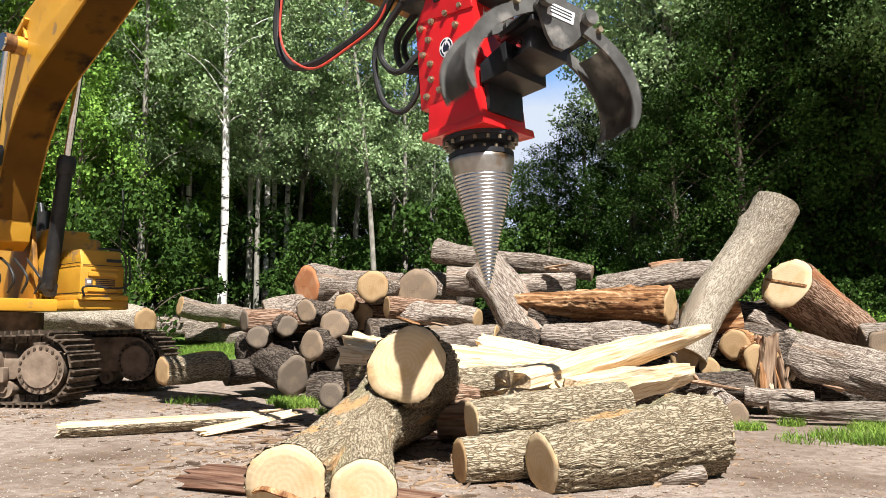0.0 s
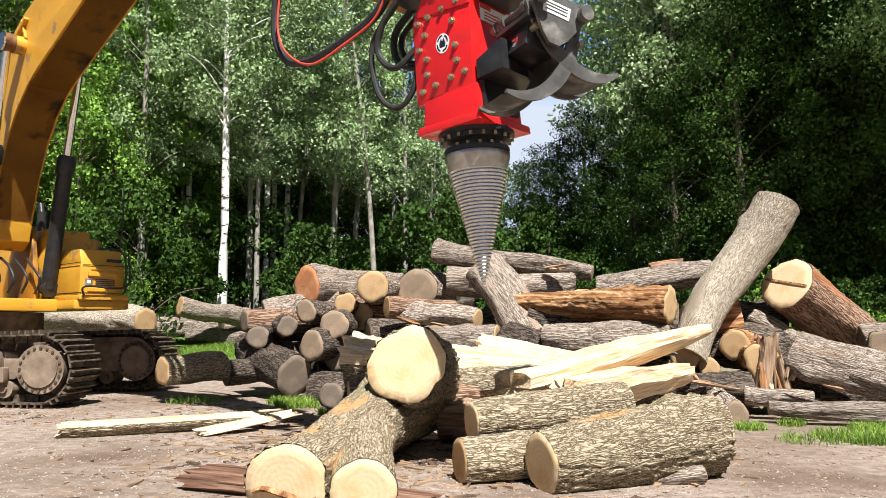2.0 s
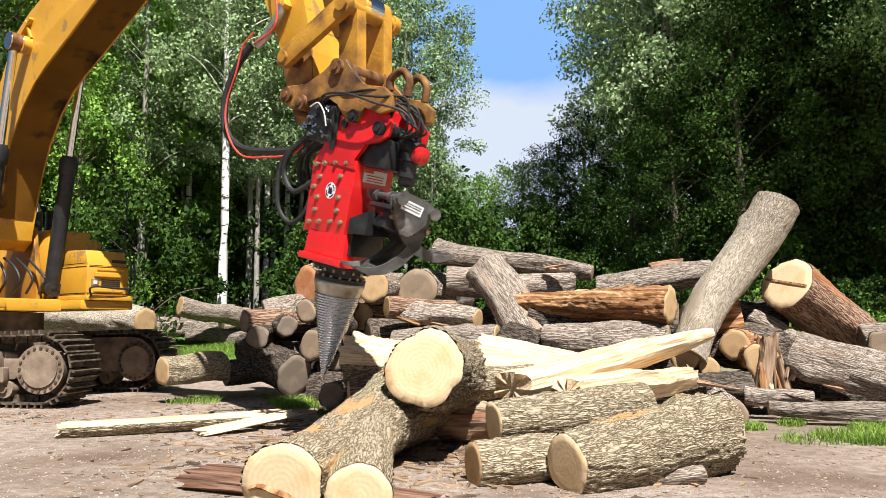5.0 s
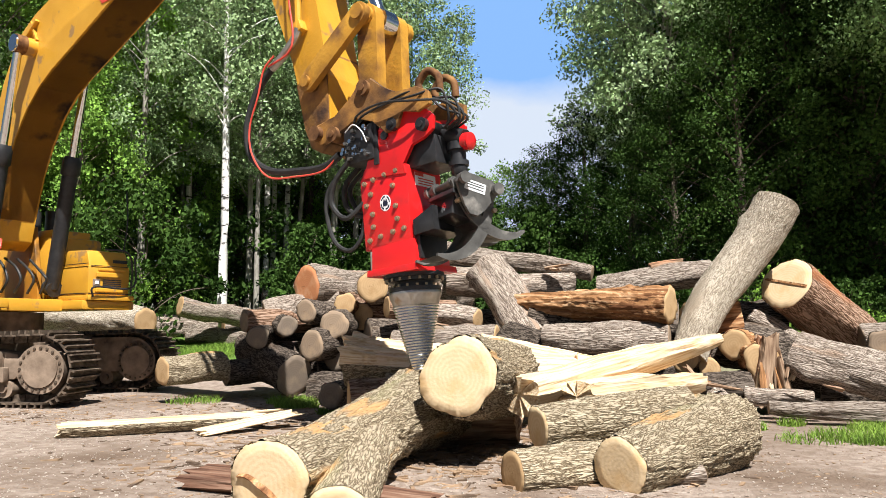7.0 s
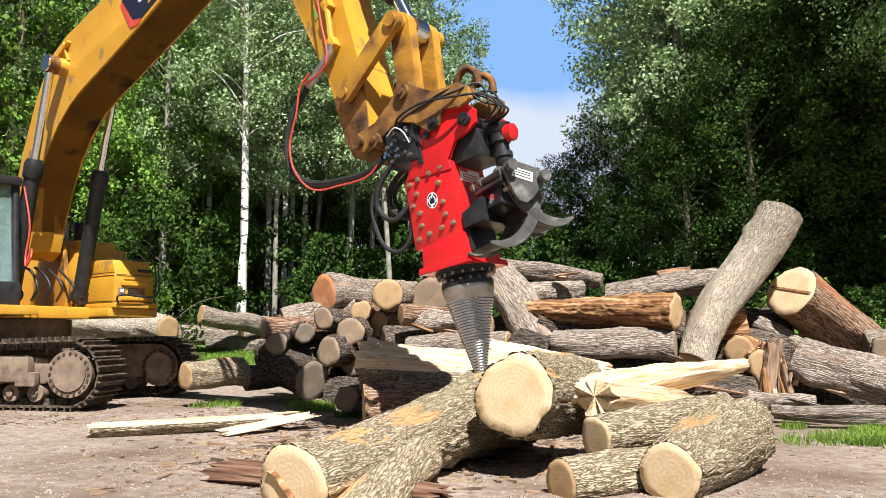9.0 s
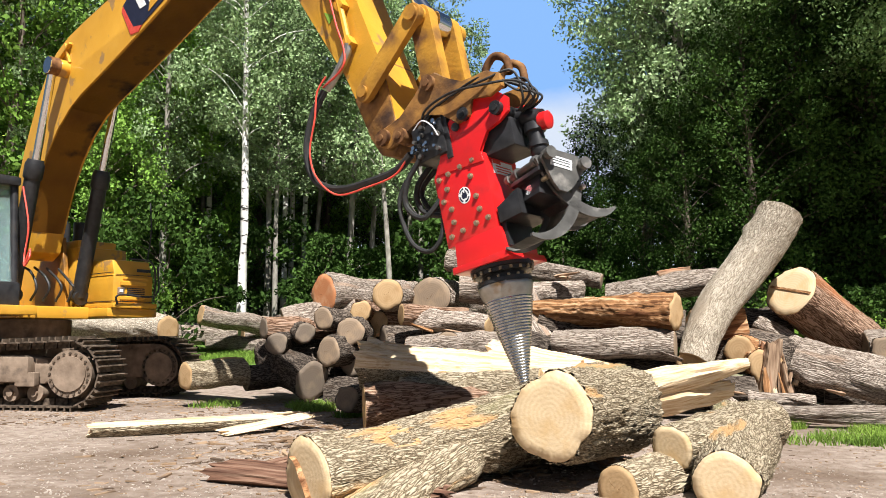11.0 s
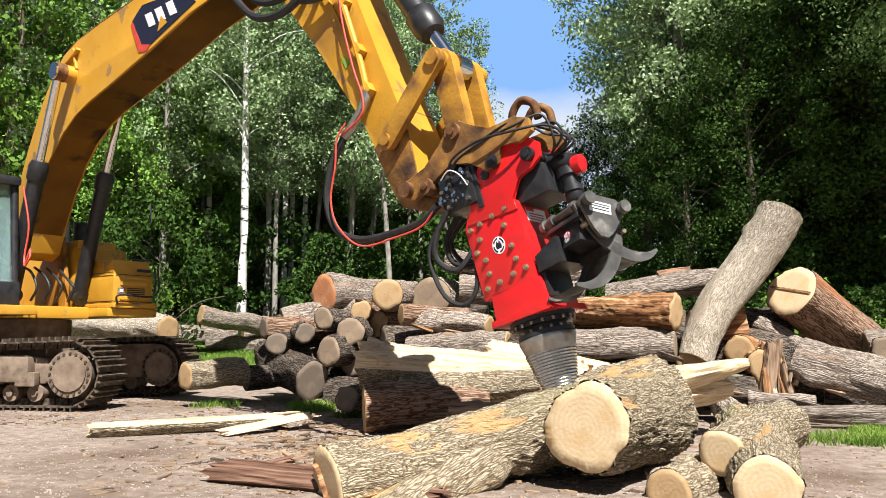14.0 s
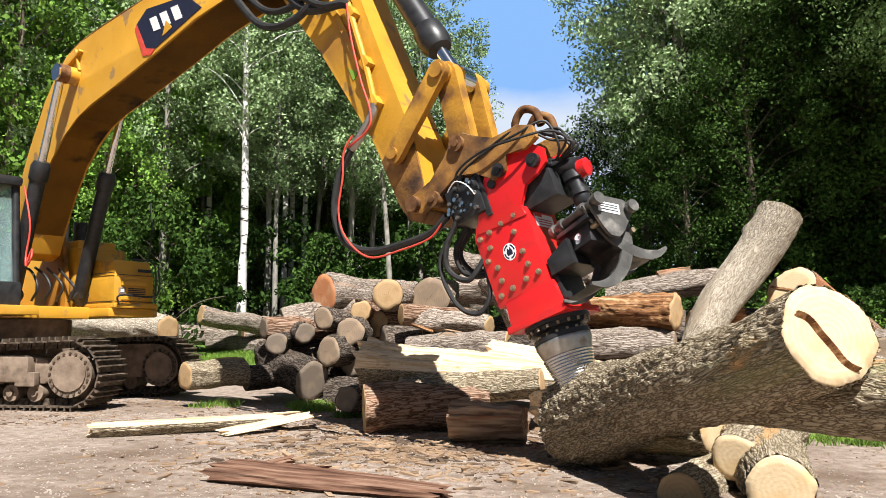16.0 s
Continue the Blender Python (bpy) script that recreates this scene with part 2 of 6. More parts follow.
BIRCH = material("birch_bark", [(0.62, 0.6, 0.56), (0.75, 0.74, 0.7)], 0.8, scale=5, stretch=(1, 1, 2.5), spots=(0.05, 0.045, 0.04),
                 spot_scale=4, spot_range=(0.58, 0.66), bump=0.008)
TRUNK = material("trunk_bark", [(0.07, 0.055, 0.042), (0.2, 0.165, 0.13)], 0.95, scale=12, stretch=(1, 1, 0.25), bump=0.03, random_shade=0.2)
TRUNK_GREY = material("trunk_grey", [(0.16, 0.145, 0.12), (0.33, 0.31, 0.27)], 0.95, scale=10, stretch=(1, 1, 0.4), bump=0.02, random_shade=0.15)
CHIP = material("wood_chip", [(0.16, 0.1, 0.06), (0.4, 0.28, 0.18)], 0.85, scale=1.7, spots=(0.1, 0.07, 0.05), spot_scale=2.5, spot_range=(0.5, 0.6))
STONE = material("pebble", [(0.3, 0.25, 0.2), (0.5, 0.44, 0.38)], 0.9, scale=2.5)


def ground_material():
    m = material("dirt", [(0.19, 0.143, 0.112), (0.285, 0.226, 0.183), (0.37, 0.31, 0.26)], 0.95, scale=9, bump=0.03, bump_scale=30, detail=14,
                 spots=(0.15, 0.107, 0.078), spot_scale=0.55, spot_range=(0.47, 0.68))
    n, l = m.node_tree.nodes, m.node_tree.links
    p = n["Principled BSDF"]
    src = p.inputs["Base Color"].links[0].from_socket
    tc = n.new("ShaderNodeTexCoord")
    sep = n.new("ShaderNodeSeparateXYZ")
    l.new(tc.outputs["Object"], sep.inputs[0])
    wob = n.new("ShaderNodeTexNoise")
    wob.inputs["Scale"].default_value, wob.inputs["Detail"].default_value = 0.5, 8
    l.new(tc.outputs["Object"], wob.inputs["Vector"])
    add = n.new("ShaderNodeMath")
    add.operation, add.inputs[1].default_value = "MULTIPLY_ADD", 6.0
    l.new(wob.outputs["Fac"], add.inputs[0])
    l.new(sep.outputs["Y"], add.inputs[2])
    mr = n.new("ShaderNodeMapRange")
    mr.inputs["From Min"].default_value, mr.inputs["From Max"].default_value = 18.5, 20.5
    l.new(add.outputs[0], mr.inputs["Value"])
    mx = n.new("ShaderNodeMixRGB")
    mx.inputs["Color2"].default_value = (0.1, 0.17, 0.035, 1)
    l.new(mr.outputs["Result"], mx.inputs["Fac"])
    l.new(src, mx.inputs["Color1"])
    # leaf litter under the trees
    mr2 = n.new("ShaderNodeMapRange")
    mr2.inputs["From Min"].default_value, mr2.inputs["From Max"].default_value = 24.0, 26.0
    l.new(add.outputs[0], mr2.inputs["Value"])
    mx2 = n.new("ShaderNodeMixRGB")
    mx2.inputs["Color2"].default_value = (0.05, 0.042, 0.028, 1)
    l.new(mr2.outputs["Result"], mx2.inputs["Fac"])
    l.new(mx.outputs["Color"], mx2.inputs["Color1"])
    l.new(mx2.outputs["Color"], p.inputs["Base Color"])
    return m


DIRT = ground_material()


def sky_backdrop_material():
    """Blue summer sky with a soft white cloud low down."""
    m = bpy.data.materials.new("sky_backdrop")
    m.use_nodes = True
    n, l = m.node_tree.nodes, m.node_tree.links
    n.clear()
    tc, mp, nz = n.new("ShaderNodeTexCoord"), n.new("ShaderNodeMapping"), n.new("ShaderNodeTexNoise")
    mp.inputs["Scale"].default_value = (0.011, 0.011, 0.017)
    mp.inputs["Location"].default_value = (0.35, 0, 0.62)
    nz.inputs["Scale"].default_value, nz.inputs["Detail"].default_value = 1.0, 8
    l.new(tc.outputs["Object"], mp.inputs["Vector"])
    l.new(mp.outputs["Vector"], nz.inputs["Vector"])
    sep, mr, add = n.new("ShaderNodeSeparateXYZ"), n.new("ShaderNodeMapRange"), n.new("ShaderNodeMath")
    l.new(tc.outputs["Object"], sep.inputs[0])
    mr.inputs["From Min"].default_value, mr.inputs["From Max"].default_value = 150, 95
    mr.inputs["To Min"].default_value, mr.inputs["To Max"].default_value = -0.25, 0.3
    l.new(sep.outputs["Z"], mr.inputs["Value"])
    add.operation = "ADD"
    l.new(nz.outputs["Fac"], add.inputs[0])
    l.new(mr.outputs["Result"], add.inputs[1])
    rp = n.new("ShaderNodeValToRGB")
    rp.color_ramp.elements[0].position, rp.color_ramp.elements[0].color = 0.48, (0.2, 0.38, 0.72, 1)
    rp.color_ramp.elements[1].position, rp.color_ramp.elements[1].color = 0.75, (0.52, 0.58, 0.68, 1)
    l.new(add.outputs[0], rp.inputs["Fac"])
    em, out = n.new("ShaderNodeEmission"), n.new("ShaderNodeOutputMaterial")
    em.inputs["Strength"].default_value = 0.68
    l.new(rp.outputs["Color"], em.inputs["Color"])
    l.new(em.outputs["Emission"], out.inputs["Surface"])
    return m


# ---- mesh helpers ----
def part(name, bm, mat, parent=None, label="", smooth=False):
    """One mesh object out of a bmesh, under a thing or a part."""
    me = bpy.data.meshes.new(name)
    bmesh.ops.recalc_face_normals(bm, faces=bm.faces)
    bm.to_mesh(me)
    bm.free()
    if smooth:
        me.polygons.foreach_set("use_smooth", [True] * len(me.polygons))
        if smooth != "all":
            me.set_sharp_from_angle(angle=radians(38))
    me.materials.append(mat)
    ob = new(name, me)
    if parent is not None:
        ob.parent = parent
    if label:
        tagged(ob, label)
    return ob


def share(name, me, parent, m):
    ob = new(name, me)
    ob.parent, ob.matrix_basis = parent, m
    return ob


def thing(name, m, label, category, group="", kind=""):
    ob = new(name)
    ob.empty_display_size = 0.1
    ob.matrix_basis = m
    return tagged(ob, label, category, group, kind)


def box(bm, lo, hi, bevel=0.0, m=None):
    c, s = [(a + b) / 2 for a, b in zip(lo, hi)], [abs(b - a) for a, b in zip(lo, hi)]
    mm = Matrix.Translation(c) @ Matrix.Diagonal((*s, 1))
    r = bmesh.ops.create_cube(bm, size=1, matrix=(m @ mm) if m else mm)
    if bevel:
        es = {e for v in r["verts"] for e in v.link_edges}
        bmesh.ops.bevel(bm, geom=list(es), offset=bevel, segments=2, affect="EDGES", profile=0.6)
    return bm


def prism(bm, outline, y0, y1, bevel=0.0):
    """A plate with an outline in x and z, from y0 to y1."""
    a = [bm.verts.new((x, y0, z)) for x, z in outline]
    b = [bm.verts.new((x, y1, z)) for x, z in outline]
    k = len(a)
    faces = [bm.faces.new(a), bm.faces.new(b[::-1])]
    for i in range(k):
        faces.append(bm.faces.new((a[i], b[i], b[(i + 1) % k], a[(i + 1) % k])))
    if bevel:
        es = {e for f in faces for e in f.edges}
        bmesh.ops.bevel(bm, geom=list(es), offset=bevel, segments=2, affect="EDGES", profile=0.6)
    return bm


def rod(bm, p0, p1, r0, r1=None, seg=16, caps=True):
    p0, p1 = Vector(p0), Vector(p1)
    d = p1 - p0
    m = Matrix.Translation((p0 + p1) / 2) @ d.to_track_quat("Z", "Y").to_matrix().to_4x4()
    bmesh.ops.create_cone(bm, cap_ends=caps, segments=seg, radius1=r0, radius2=r0 if r1 is None else r1, depth=d.length, matrix=m)
    return bm


def lathe(bm, profile, seg=32, m=None):
    """Turned shape about z from (radius, z) pairs."""
    rings = []
    for r, z in profile:
        rings.append([bm.verts.new((m or Matrix()) @ Vector((r * math.cos(a), r * math.sin(a), z))) for a in [2 * math.pi * i / seg for i in range(seg)]])
    for p, q in zip(rings, rings[1:]):
        for i in range(seg):
            bm.faces.new((p[i], p[(i + 1) % seg], q[(i + 1) % seg], q[i]))
    bm.faces.new(rings[0][::-1])
    bm.faces.new(rings[-1])
    return bm


def smooth_path(points, steps=8):
    pts = [Vector(p) for p in points]
    pts = [2 * pts[0] - pts[1]] + pts + [2 * pts[-1] - pts[-2]]
    out = []
    for a, b, c, d in zip(pts, pts[1:], pts[2:], pts[3:]):
        for i in range(steps):
            t = i / steps
            out.append(0.5 * ((2 * b) + (c - a) * t + (2 * a - 5 * b + 4 * c - d) * t * t + (3 * b - a - 3 * c + d) * t ** 3))
    return out + [pts[-2]]


def hose(bm, points, r, seg=8, steps=8):
    path = smooth_path(points, steps)
    prev, side = None, Vector((0, 1, 0.1)).normalized()
    for i, p in enumerate(path):
        d = (path[min(i + 1, len(path) - 1)] - path[max(i - 1, 0)]).normalized()
        side = (side - d * side.dot(d)).normalized()
        up = d.cross(side)
        ring = [bm.verts.new(p + (side * math.cos(a) + up * math.sin(a)) * r) for a in [2 * math.pi * k / seg for k in range(seg)]]
        if prev:
            for k in range(seg):
                bm.faces.new((prev[k], prev[(k + 1) % seg], ring[(k + 1) % seg], ring[k]))
        prev = ring
    return bm


def ground_z(x, y):
    t = min(1, max(0, (y - 14.0) / 8.0))
    bank = 0.8 * t * t * (3 - 2 * t)
    near = 0.02 * noise.noise((x * 0.7, y * 0.7, 3)) + 0.008 * noise.noise((x * 3, y * 3, 5))
    far = 0.15 * noise.noise((x * 0.12, y * 0.12, 9)) * t
    return bank + near + far


# ---- ground ----
def make_ground():
    half = [0.25 * i for i in range(49)] + [12 + 1.5 * 1.22 ** i for i in range(1, 27)]
    xs = sorted({-v for v in half} | set(half))
    ys = [-1500, -700, -300, -120, -50, -20, -8, -4] + [-2 + 0.22 * i for i in range(110)] + [22.5 + 1.2 * 1.25 ** i for i in range(29)]
    bm = bmesh.new()
    grid = [[bm.verts.new((x, y, ground_z(x, y))) for x in xs] for y in ys]
    for a, b in zip(grid, grid[1:]):
        for i in range(len(xs) - 1):
            bm.faces.new((a[i], a[i + 1], b[i + 1], b[i]))
    return tagged(part("ground", bm, DIRT, smooth="all"), "brown gravelly dirt yard with a grassy bank behind", "ground", kind="structure")


make_ground()
bm = bmesh.new()
rows = [[bm.verts.new((380 * math.sin(radians(a)), 380 * math.cos(radians(a)), z)) for a in range(-9, 31, 3)] for z in (-5, 90, 190, 260)]
for a, b in zip(rows, rows[1:]):
    for i in range(len(a) - 1):
        bm.faces.new((a[i], a[i + 1], b[i + 1], b[i]))
tagged(part("backdrop", bm, sky_backdrop_material()), "blue summer sky with a soft white cloud", "sky", kind="structure")


# ---- logs ----
LOGS = {}


def aim(p0, p1):
    """Pose with its origin at p0 and z towards p1, x kept level."""
    z = (Vector(p1) - Vector(p0)).normalized()
    x = Vector((0, 0, 1)).cross(z)
    x = x.normalized() if x.length > 1e-4 else Vector((1, 0, 0))
    y = z.cross(x)
    return Matrix.Translation(p0) @ Matrix((x, y, z)).transposed().to_4x4()


def outline_radius(a, z, seed, lump, furrow):
    c, s = math.cos(a), math.sin(a)
    r = 1 + lump * noise.noise((c * 0.9 + seed, s * 0.9, z * 0.9)) + 0.5 * lump * noise.noise((c * 2.2, s * 2.2 + seed, z * 2))
    r += furrow * (abs(noise.noise((c * 7 + seed, s * 7, z * 2.6))) - 0.25)
    ridge = 1 - abs(noise.noise((c * 15 + seed, s * 15, z * 9)) * 2)
    return r + 0.75 * furrow * (ridge - 0.5) + 0.3 * furrow * noise.noise((c * 30 + seed, s * 30, z * 25))


def log_parts(ob, length, r0, r1, bark, end, seed, bend=0.0, lump=0.1, furrow=0.05, fine=1.0, flare=0.0, end2=None, closed=(True, True), slant=0.16):
    """Barked trunk piece along z with two sawn ends."""
    seg = int(max(20, 64 * fine))
    rings = int(max(8, length / 0.03 * fine))
    bm = bmesh.new()
    prev, first = None, None
    rnd = random.Random(int(seed * 10))
    knots = [(rnd.uniform(0, 6.28), rnd.uniform(0.1, 0.9) * length, rnd.uniform(0.05, 0.16), rnd.uniform(0.06, 0.13)) for _ in range(int(length * 2.2))]
    skew = (rnd.uniform(-slant, slant), rnd.uniform(-slant, slant))
    for k in range(rings + 1):
        t = k / rings
        z = t * length
        r = r0 + (r1 - r0) * t + flare * max(0, t - 0.75) ** 2 * 16 * r0
        ox, oy = bend * math.sin(math.pi * t), 0.4 * bend * math.sin(2 * math.pi * t)
        ring = []
        for i in range(seg):
            a = 2 * math.pi * i / seg
            q = r * outline_radius(a, z, seed, lump, furrow)
            for ka, kz, high, wide in knots:
                away = (math.remainder(a - ka, 2 * math.pi) * r) ** 2 + (z - kz) ** 2
                if away < 6 * wide * wide:
                    q += r * high * math.exp(-away / wide ** 2)
            x = q * math.cos(a)
            ring.append(bm.verts.new((ox + x, oy + q * math.sin(a), z + x * (skew[0] * (1 - t) ** 8 + skew[1] * t ** 8))))
        if prev:
            for i in range(seg):
                bm.faces.new((prev[i], prev[(i + 1) % seg], ring[(i + 1) % seg], ring[i]))
        first = first or ring
        prev = ring
    soft = max(1, seg // 40)
    ends = [[sum((ring[(i + j) % seg].co for j in range(-soft, soft + 1)), Vector()) / (2 * soft + 1) for i in range(seg)] for ring in (first, prev)]
    part("bark", bm, bark, ob, smooth="all")
    for k, outline in enumerate(ends):
        if not closed[k]:
            continue
        bm = bmesh.new()
        c = sum(outline, Vector()) / len(outline)
        out = -1 if k == 0 else 1
        last = None
        for f in (0.965, 0.7, 0.4, 0.15):
            ring = [bm.verts.new(c + (v - c) * f * (1 + (0.05 * noise.noise(v * 12 + Vector((seed, 0, 0))) + 0.035 * noise.noise(v * 40) if f > 0.9 else 0)) + Vector((0, 0, out * (0.006 + 0.004 * (1 - f) * noise.noise(v * 3 + Vector((seed, 0, f))))))) for v in outline]
            if last:
                for i in range(seg):
                    bm.faces.new((last[i], last[(i + 1) % seg], ring[(i + 1) % seg], ring[i]))
            else:
                rim = [bm.verts.new(c + (v - c) * 0.985 - Vector((0, 0, out * 0.01))) for v in outline]
                for i in range(seg):
                    bm.faces.new((rim[i], rim[(i + 1) % seg], ring[(i + 1) % seg], ring[i]))
            last = ring
        bm.faces.new(last)
        face = part("cut_face", bm, (end2 or end) if k else end, ob, smooth="all")
        bm = bmesh.new()
        wide = min((v - c).length for v in outline)
        for j in range(0 if (end2 or end) is END_FRESH else int(seed * 3.3) % 4):
            a = seed * 1.7 + j * 1.9 + k
            reach = wide * (0.45 + 0.4 * abs(noise.noise((seed, j, 5))))
            for step in range(1, 6):
                p, q = [c + Vector((math.cos(b), math.sin(b), 0)) * reach * f + Vector((0, 0, out * 0.0125)) for f, b in
                        ((step / 6, a + 0.25 * noise.noise((step, seed, j))), ((step + 1) / 6, a + 0.25 * noise.noise((step + 1, seed, j))))]
                side = Vector((-math.sin(a), math.cos(a), 0)) * wide * 0.011
                e0, e1 = side * (1 - step / 6) , side * (1 - (step + 1) / 6.2)
                bm.faces.new([bm.verts.new(v) for v in (p - e0, q - e1, q + e1, p + e0)])
        if bm.faces:
            part("drying_check", bm, CHECK, face)


LABELS = {
    "ash": "freshly felled log with deeply furrowed grey-green bark and pale sawn ends", "grey": "weathered grey log with furrowed bark in the pile",
    "dark": "dark brown log in the pile, shade among the logs partly in its colour", "red": "thick log with reddish stringy bark in the pile",
    "pale": "long pale grey log leaning up out of the pile", "stripped": "orange stripped log without bark in the pile"}
BARKS = {"ash": BARK_ASH, "grey": BARK_GREY, "dark": BARK_DARK, "red": BARK_RED, "pale": BARK_PALE, "stripped": WOOD_STRIPPED}
ENDS = {"fresh": END_FRESH, "tan": END_TAN, "red": END_RED, "grey": END_GREY, "dark": END_DARK}
COUNT = [0]


def log(p0, p1, r0, r1, bark="grey", end="tan", bend=0.0, lump=0.1, furrow=0.06, fine=0.6, label="", key="", flare=0.0, group="logs in the pile"):
    COUNT[0] += 1
    if not key and not bend:
        bend = 0.045 * math.sin(7.3 * COUNT[0]) * (Vector(p1) - Vector(p0)).length
        lump = max(lump, 0.26)
    ob = thing("log", aim(p0, p1), label or LABELS[bark], "log", group)
    log_parts(ob, (Vector(p1) - Vector(p0)).length, r0, r1, BARKS[bark], ENDS[end], 3.7 * COUNT[0], bend, lump, furrow, fine, flare, slant=0.0 if key else 0.16)
    if key:
        LOGS[key] = ob
    return ob


def slab(p0, p1, width, thick, mat, label, twist=0.0, name="split_wood", bark=None, jag=0.12, key="", taper=0.5):
    """Split length of wood: rough flat faces, splintered ends, bark on its back."""
    COUNT[0] += 1
    seed = 5.3 * COUNT[0]
    length = (Vector(p1) - Vector(p0)).length
    ob = thing(name, aim(p0, p1) @ pose(0, 0, 0, 0, 0, twist), label, "split wood", "split pieces of wood")
    bm = bmesh.new()
    base = [(-0.5, 0.1), (-0.42, 0.42), (-0.15, 0.5), (0.18, 0.46), (0.45, 0.35), (0.5, 0.05), (0.3, -0.3), (0.0, -0.5), (-0.3, -0.32)]
    rings, prof = 34, []
    for i, (x, y) in enumerate(base):
        x2, y2 = base[(i + 1) % len(base)]
        for f in (0, 0.33, 0.67):
            q = 1 + 0.16 * noise.noise((i * 3.1 + f * 7, seed, 3))
            prof.append(((x + (x2 - x) * f) * q, (y + (y2 - y) * f) * q))
    k = len(prof)
    prev = None
    for j in range(rings + 1):
        t = j / rings
        w = width * (1 - taper * t ** 2) * (1 + 0.12 * noise.noise((t * 3, seed, 0)))
        h = thick * (1 - taper * t ** 2) * (1 + 0.2 * noise.noise((t * 4, seed, 7)))
        ring = []
        for i, (x, y) in enumerate(prof):
            z = t * length
            if j in (0, rings):
                z += 0.6 * jag * noise.noise((i * 0.9, seed, j)) * (1 if j else -1)
            ring.append(bm.verts.new((x * w + 0.03 * width * noise.noise((i * 1.1, t * 5, seed)), y * h + 0.06 * thick * noise.noise((i * 1.3, t * 3, seed + 9)) + 0.04 * thick * noise.noise((i * 2.7, t * 9, seed)), z)))
        if prev:
            for i in range(k):
                bm.faces.new((prev[i], prev[(i + 1) % k], ring[(i + 1) % k], ring[i]))
        else:
            first = ring
        prev = ring
    for rim in (first, prev):
        hub_v = bm.verts.new(sum((v.co for v in rim), Vector()) / k)
        for i in range(k):
            bm.faces.new((rim[i], rim[(i + 1) % k], hub_v))
    part("wood", bm, mat, ob, smooth=True)
    if bark:
        bm = bmesh.new()
        prev = None
        for j in range(1, rings):
            t = j / rings
            w, h = width * (1 - taper * t ** 2), thick * (1 - taper * t ** 2)
            ring = [bm.verts.new((x * w * 1.06, y * h * 1.1 - 0.012 + 0.015 * noise.noise((x * 9, t * 20, seed)), t * length)) for x, y in
                    ((0.52, 0.02), (0.45, -0.18), (0.3, -0.34), (0.1, -0.48), (-0.1, -0.5), (-0.3, -0.35), (-0.45, -0.18), (-0.52, 0.04))]
            if prev:
                for i in range(7):
                    bm.faces.new((prev[i], prev[i + 1], ring[i + 1], ring[i]))
            prev = ring
        bmesh.ops.solidify(bm, geom=list(bm.faces), thickness=0.02)
        part("bark", bm, bark, ob, smooth=True)
    if key:
        LOGS[key] = ob
    return ob


def half_log(p0, p1, r0, r1, label, cut=0.25, twist=30.0, bark=None, jag=0.14, torn=0.0):
    """Riven log: bark round its back, a rough flat riven face, splintered ends."""
    COUNT[0] += 1
    seed = 4.1 * COUNT[0]
    length = (Vector(p1) - Vector(p0)).length
    ob = thing("split_wood", aim(p0, p1) @ pose(0, 0, 0, 0, 0, twist), label, "split wood", "split pieces of wood")
    back, face, rings = 56, 34, int(length / 0.03)
    low = math.asin(cut)
    shell, flat = [], []
    for k in range(rings + 1):
        t = k / rings
        r, z = r0 + (r1 - r0) * t, t * length
        ring = []
        for i in range(back + 1):
            a = math.pi - low + (math.pi + 2 * low) * i / back
            q = r * outline_radius(a, z, seed, 0.16, 0.09)
            ring.append(Vector((q * math.cos(a), q * math.sin(a), z + jag * noise.noise((a * 1.6, seed, 6)) * ((1 - t) ** 10 - t ** 10))))
        shell.append(ring)
        a, b = ring[-1], ring[0]
        row = []
        for i in range(face + 1):
            f = i / face
            edge = min(1, 6 * min(f, 1 - f))
            lift = 0.2 * r * noise.noise((f * 2.2, t * 1.6, seed)) + 0.16 * r * noise.noise((f * 9, t * 2.4, seed + 3)) + 0.05 * r * noise.noise((f * 28, t * 4, seed + 5))
            reach = jag * noise.noise((f * 9, seed, 1)) * ((1 - t) ** 10 - t ** 10) * edge
            row.append(a.lerp(b, f) + Vector((0, edge * (lift + 0.12 * r + torn * r * (1 - t) ** 2), reach)))
        flat.append(row)
    for name, rows, mat in (("bark", shell, bark or BARK_ASH), ("riven_face", flat, WOOD_FRESH)):
        bm = bmesh.new()
        grid = [[bm.verts.new(v) for v in row] for row in rows]
        for p, q in zip(grid, grid[1:]):
            for i in range(len(p) - 1):
                bm.faces.new((p[i], p[i + 1], q[i + 1], q[i]))
        part(name, bm, mat, ob, smooth="all")
    for k in (0, -1):
        bm = bmesh.new()
        rim = [bm.verts.new(v) for v in shell[k] + flat[k][1:-1]]
        mid = bm.verts.new(sum((v.co for v in rim), Vector()) / len(rim))
        for p, q in zip(rim, rim[1:] + rim[:1]):
            bm.faces.new((p, q, mid))
        part("torn_end", bm, WOOD_STRIPPED if k else WOOD_FRESH, ob)
    return ob


# the pile
log((-2.24, 11.60, 0.37), (-3.22, 12.82, 0.73), 0.318, 0.286, 'dark', 'dark', label='thick dark log with a cracked grey sawn end')
log((-2.88, 11.90, 0.93), (-2.51, 13.66, 0.93), 0.185, 0.185, 'dark', 'dark')
log((-3.14, 12.10, 1.17), (-1.33, 13.67, 1.22), 0.179, 0.215, 'red', 'dark')
log((-2.42, 11.90, 1.10), (-3.12, 13.22, 1.26), 0.167, 0.167, 'dark', 'dark')
log((-2.15, 12.00, 1.33), (-1.55, 13.91, 1.39), 0.187, 0.187, 'dark', 'grey')
log((-1.69, 11.80, 1.13), (-1.51, 13.59, 1.13), 0.227, 0.227, 'dark', 'grey')
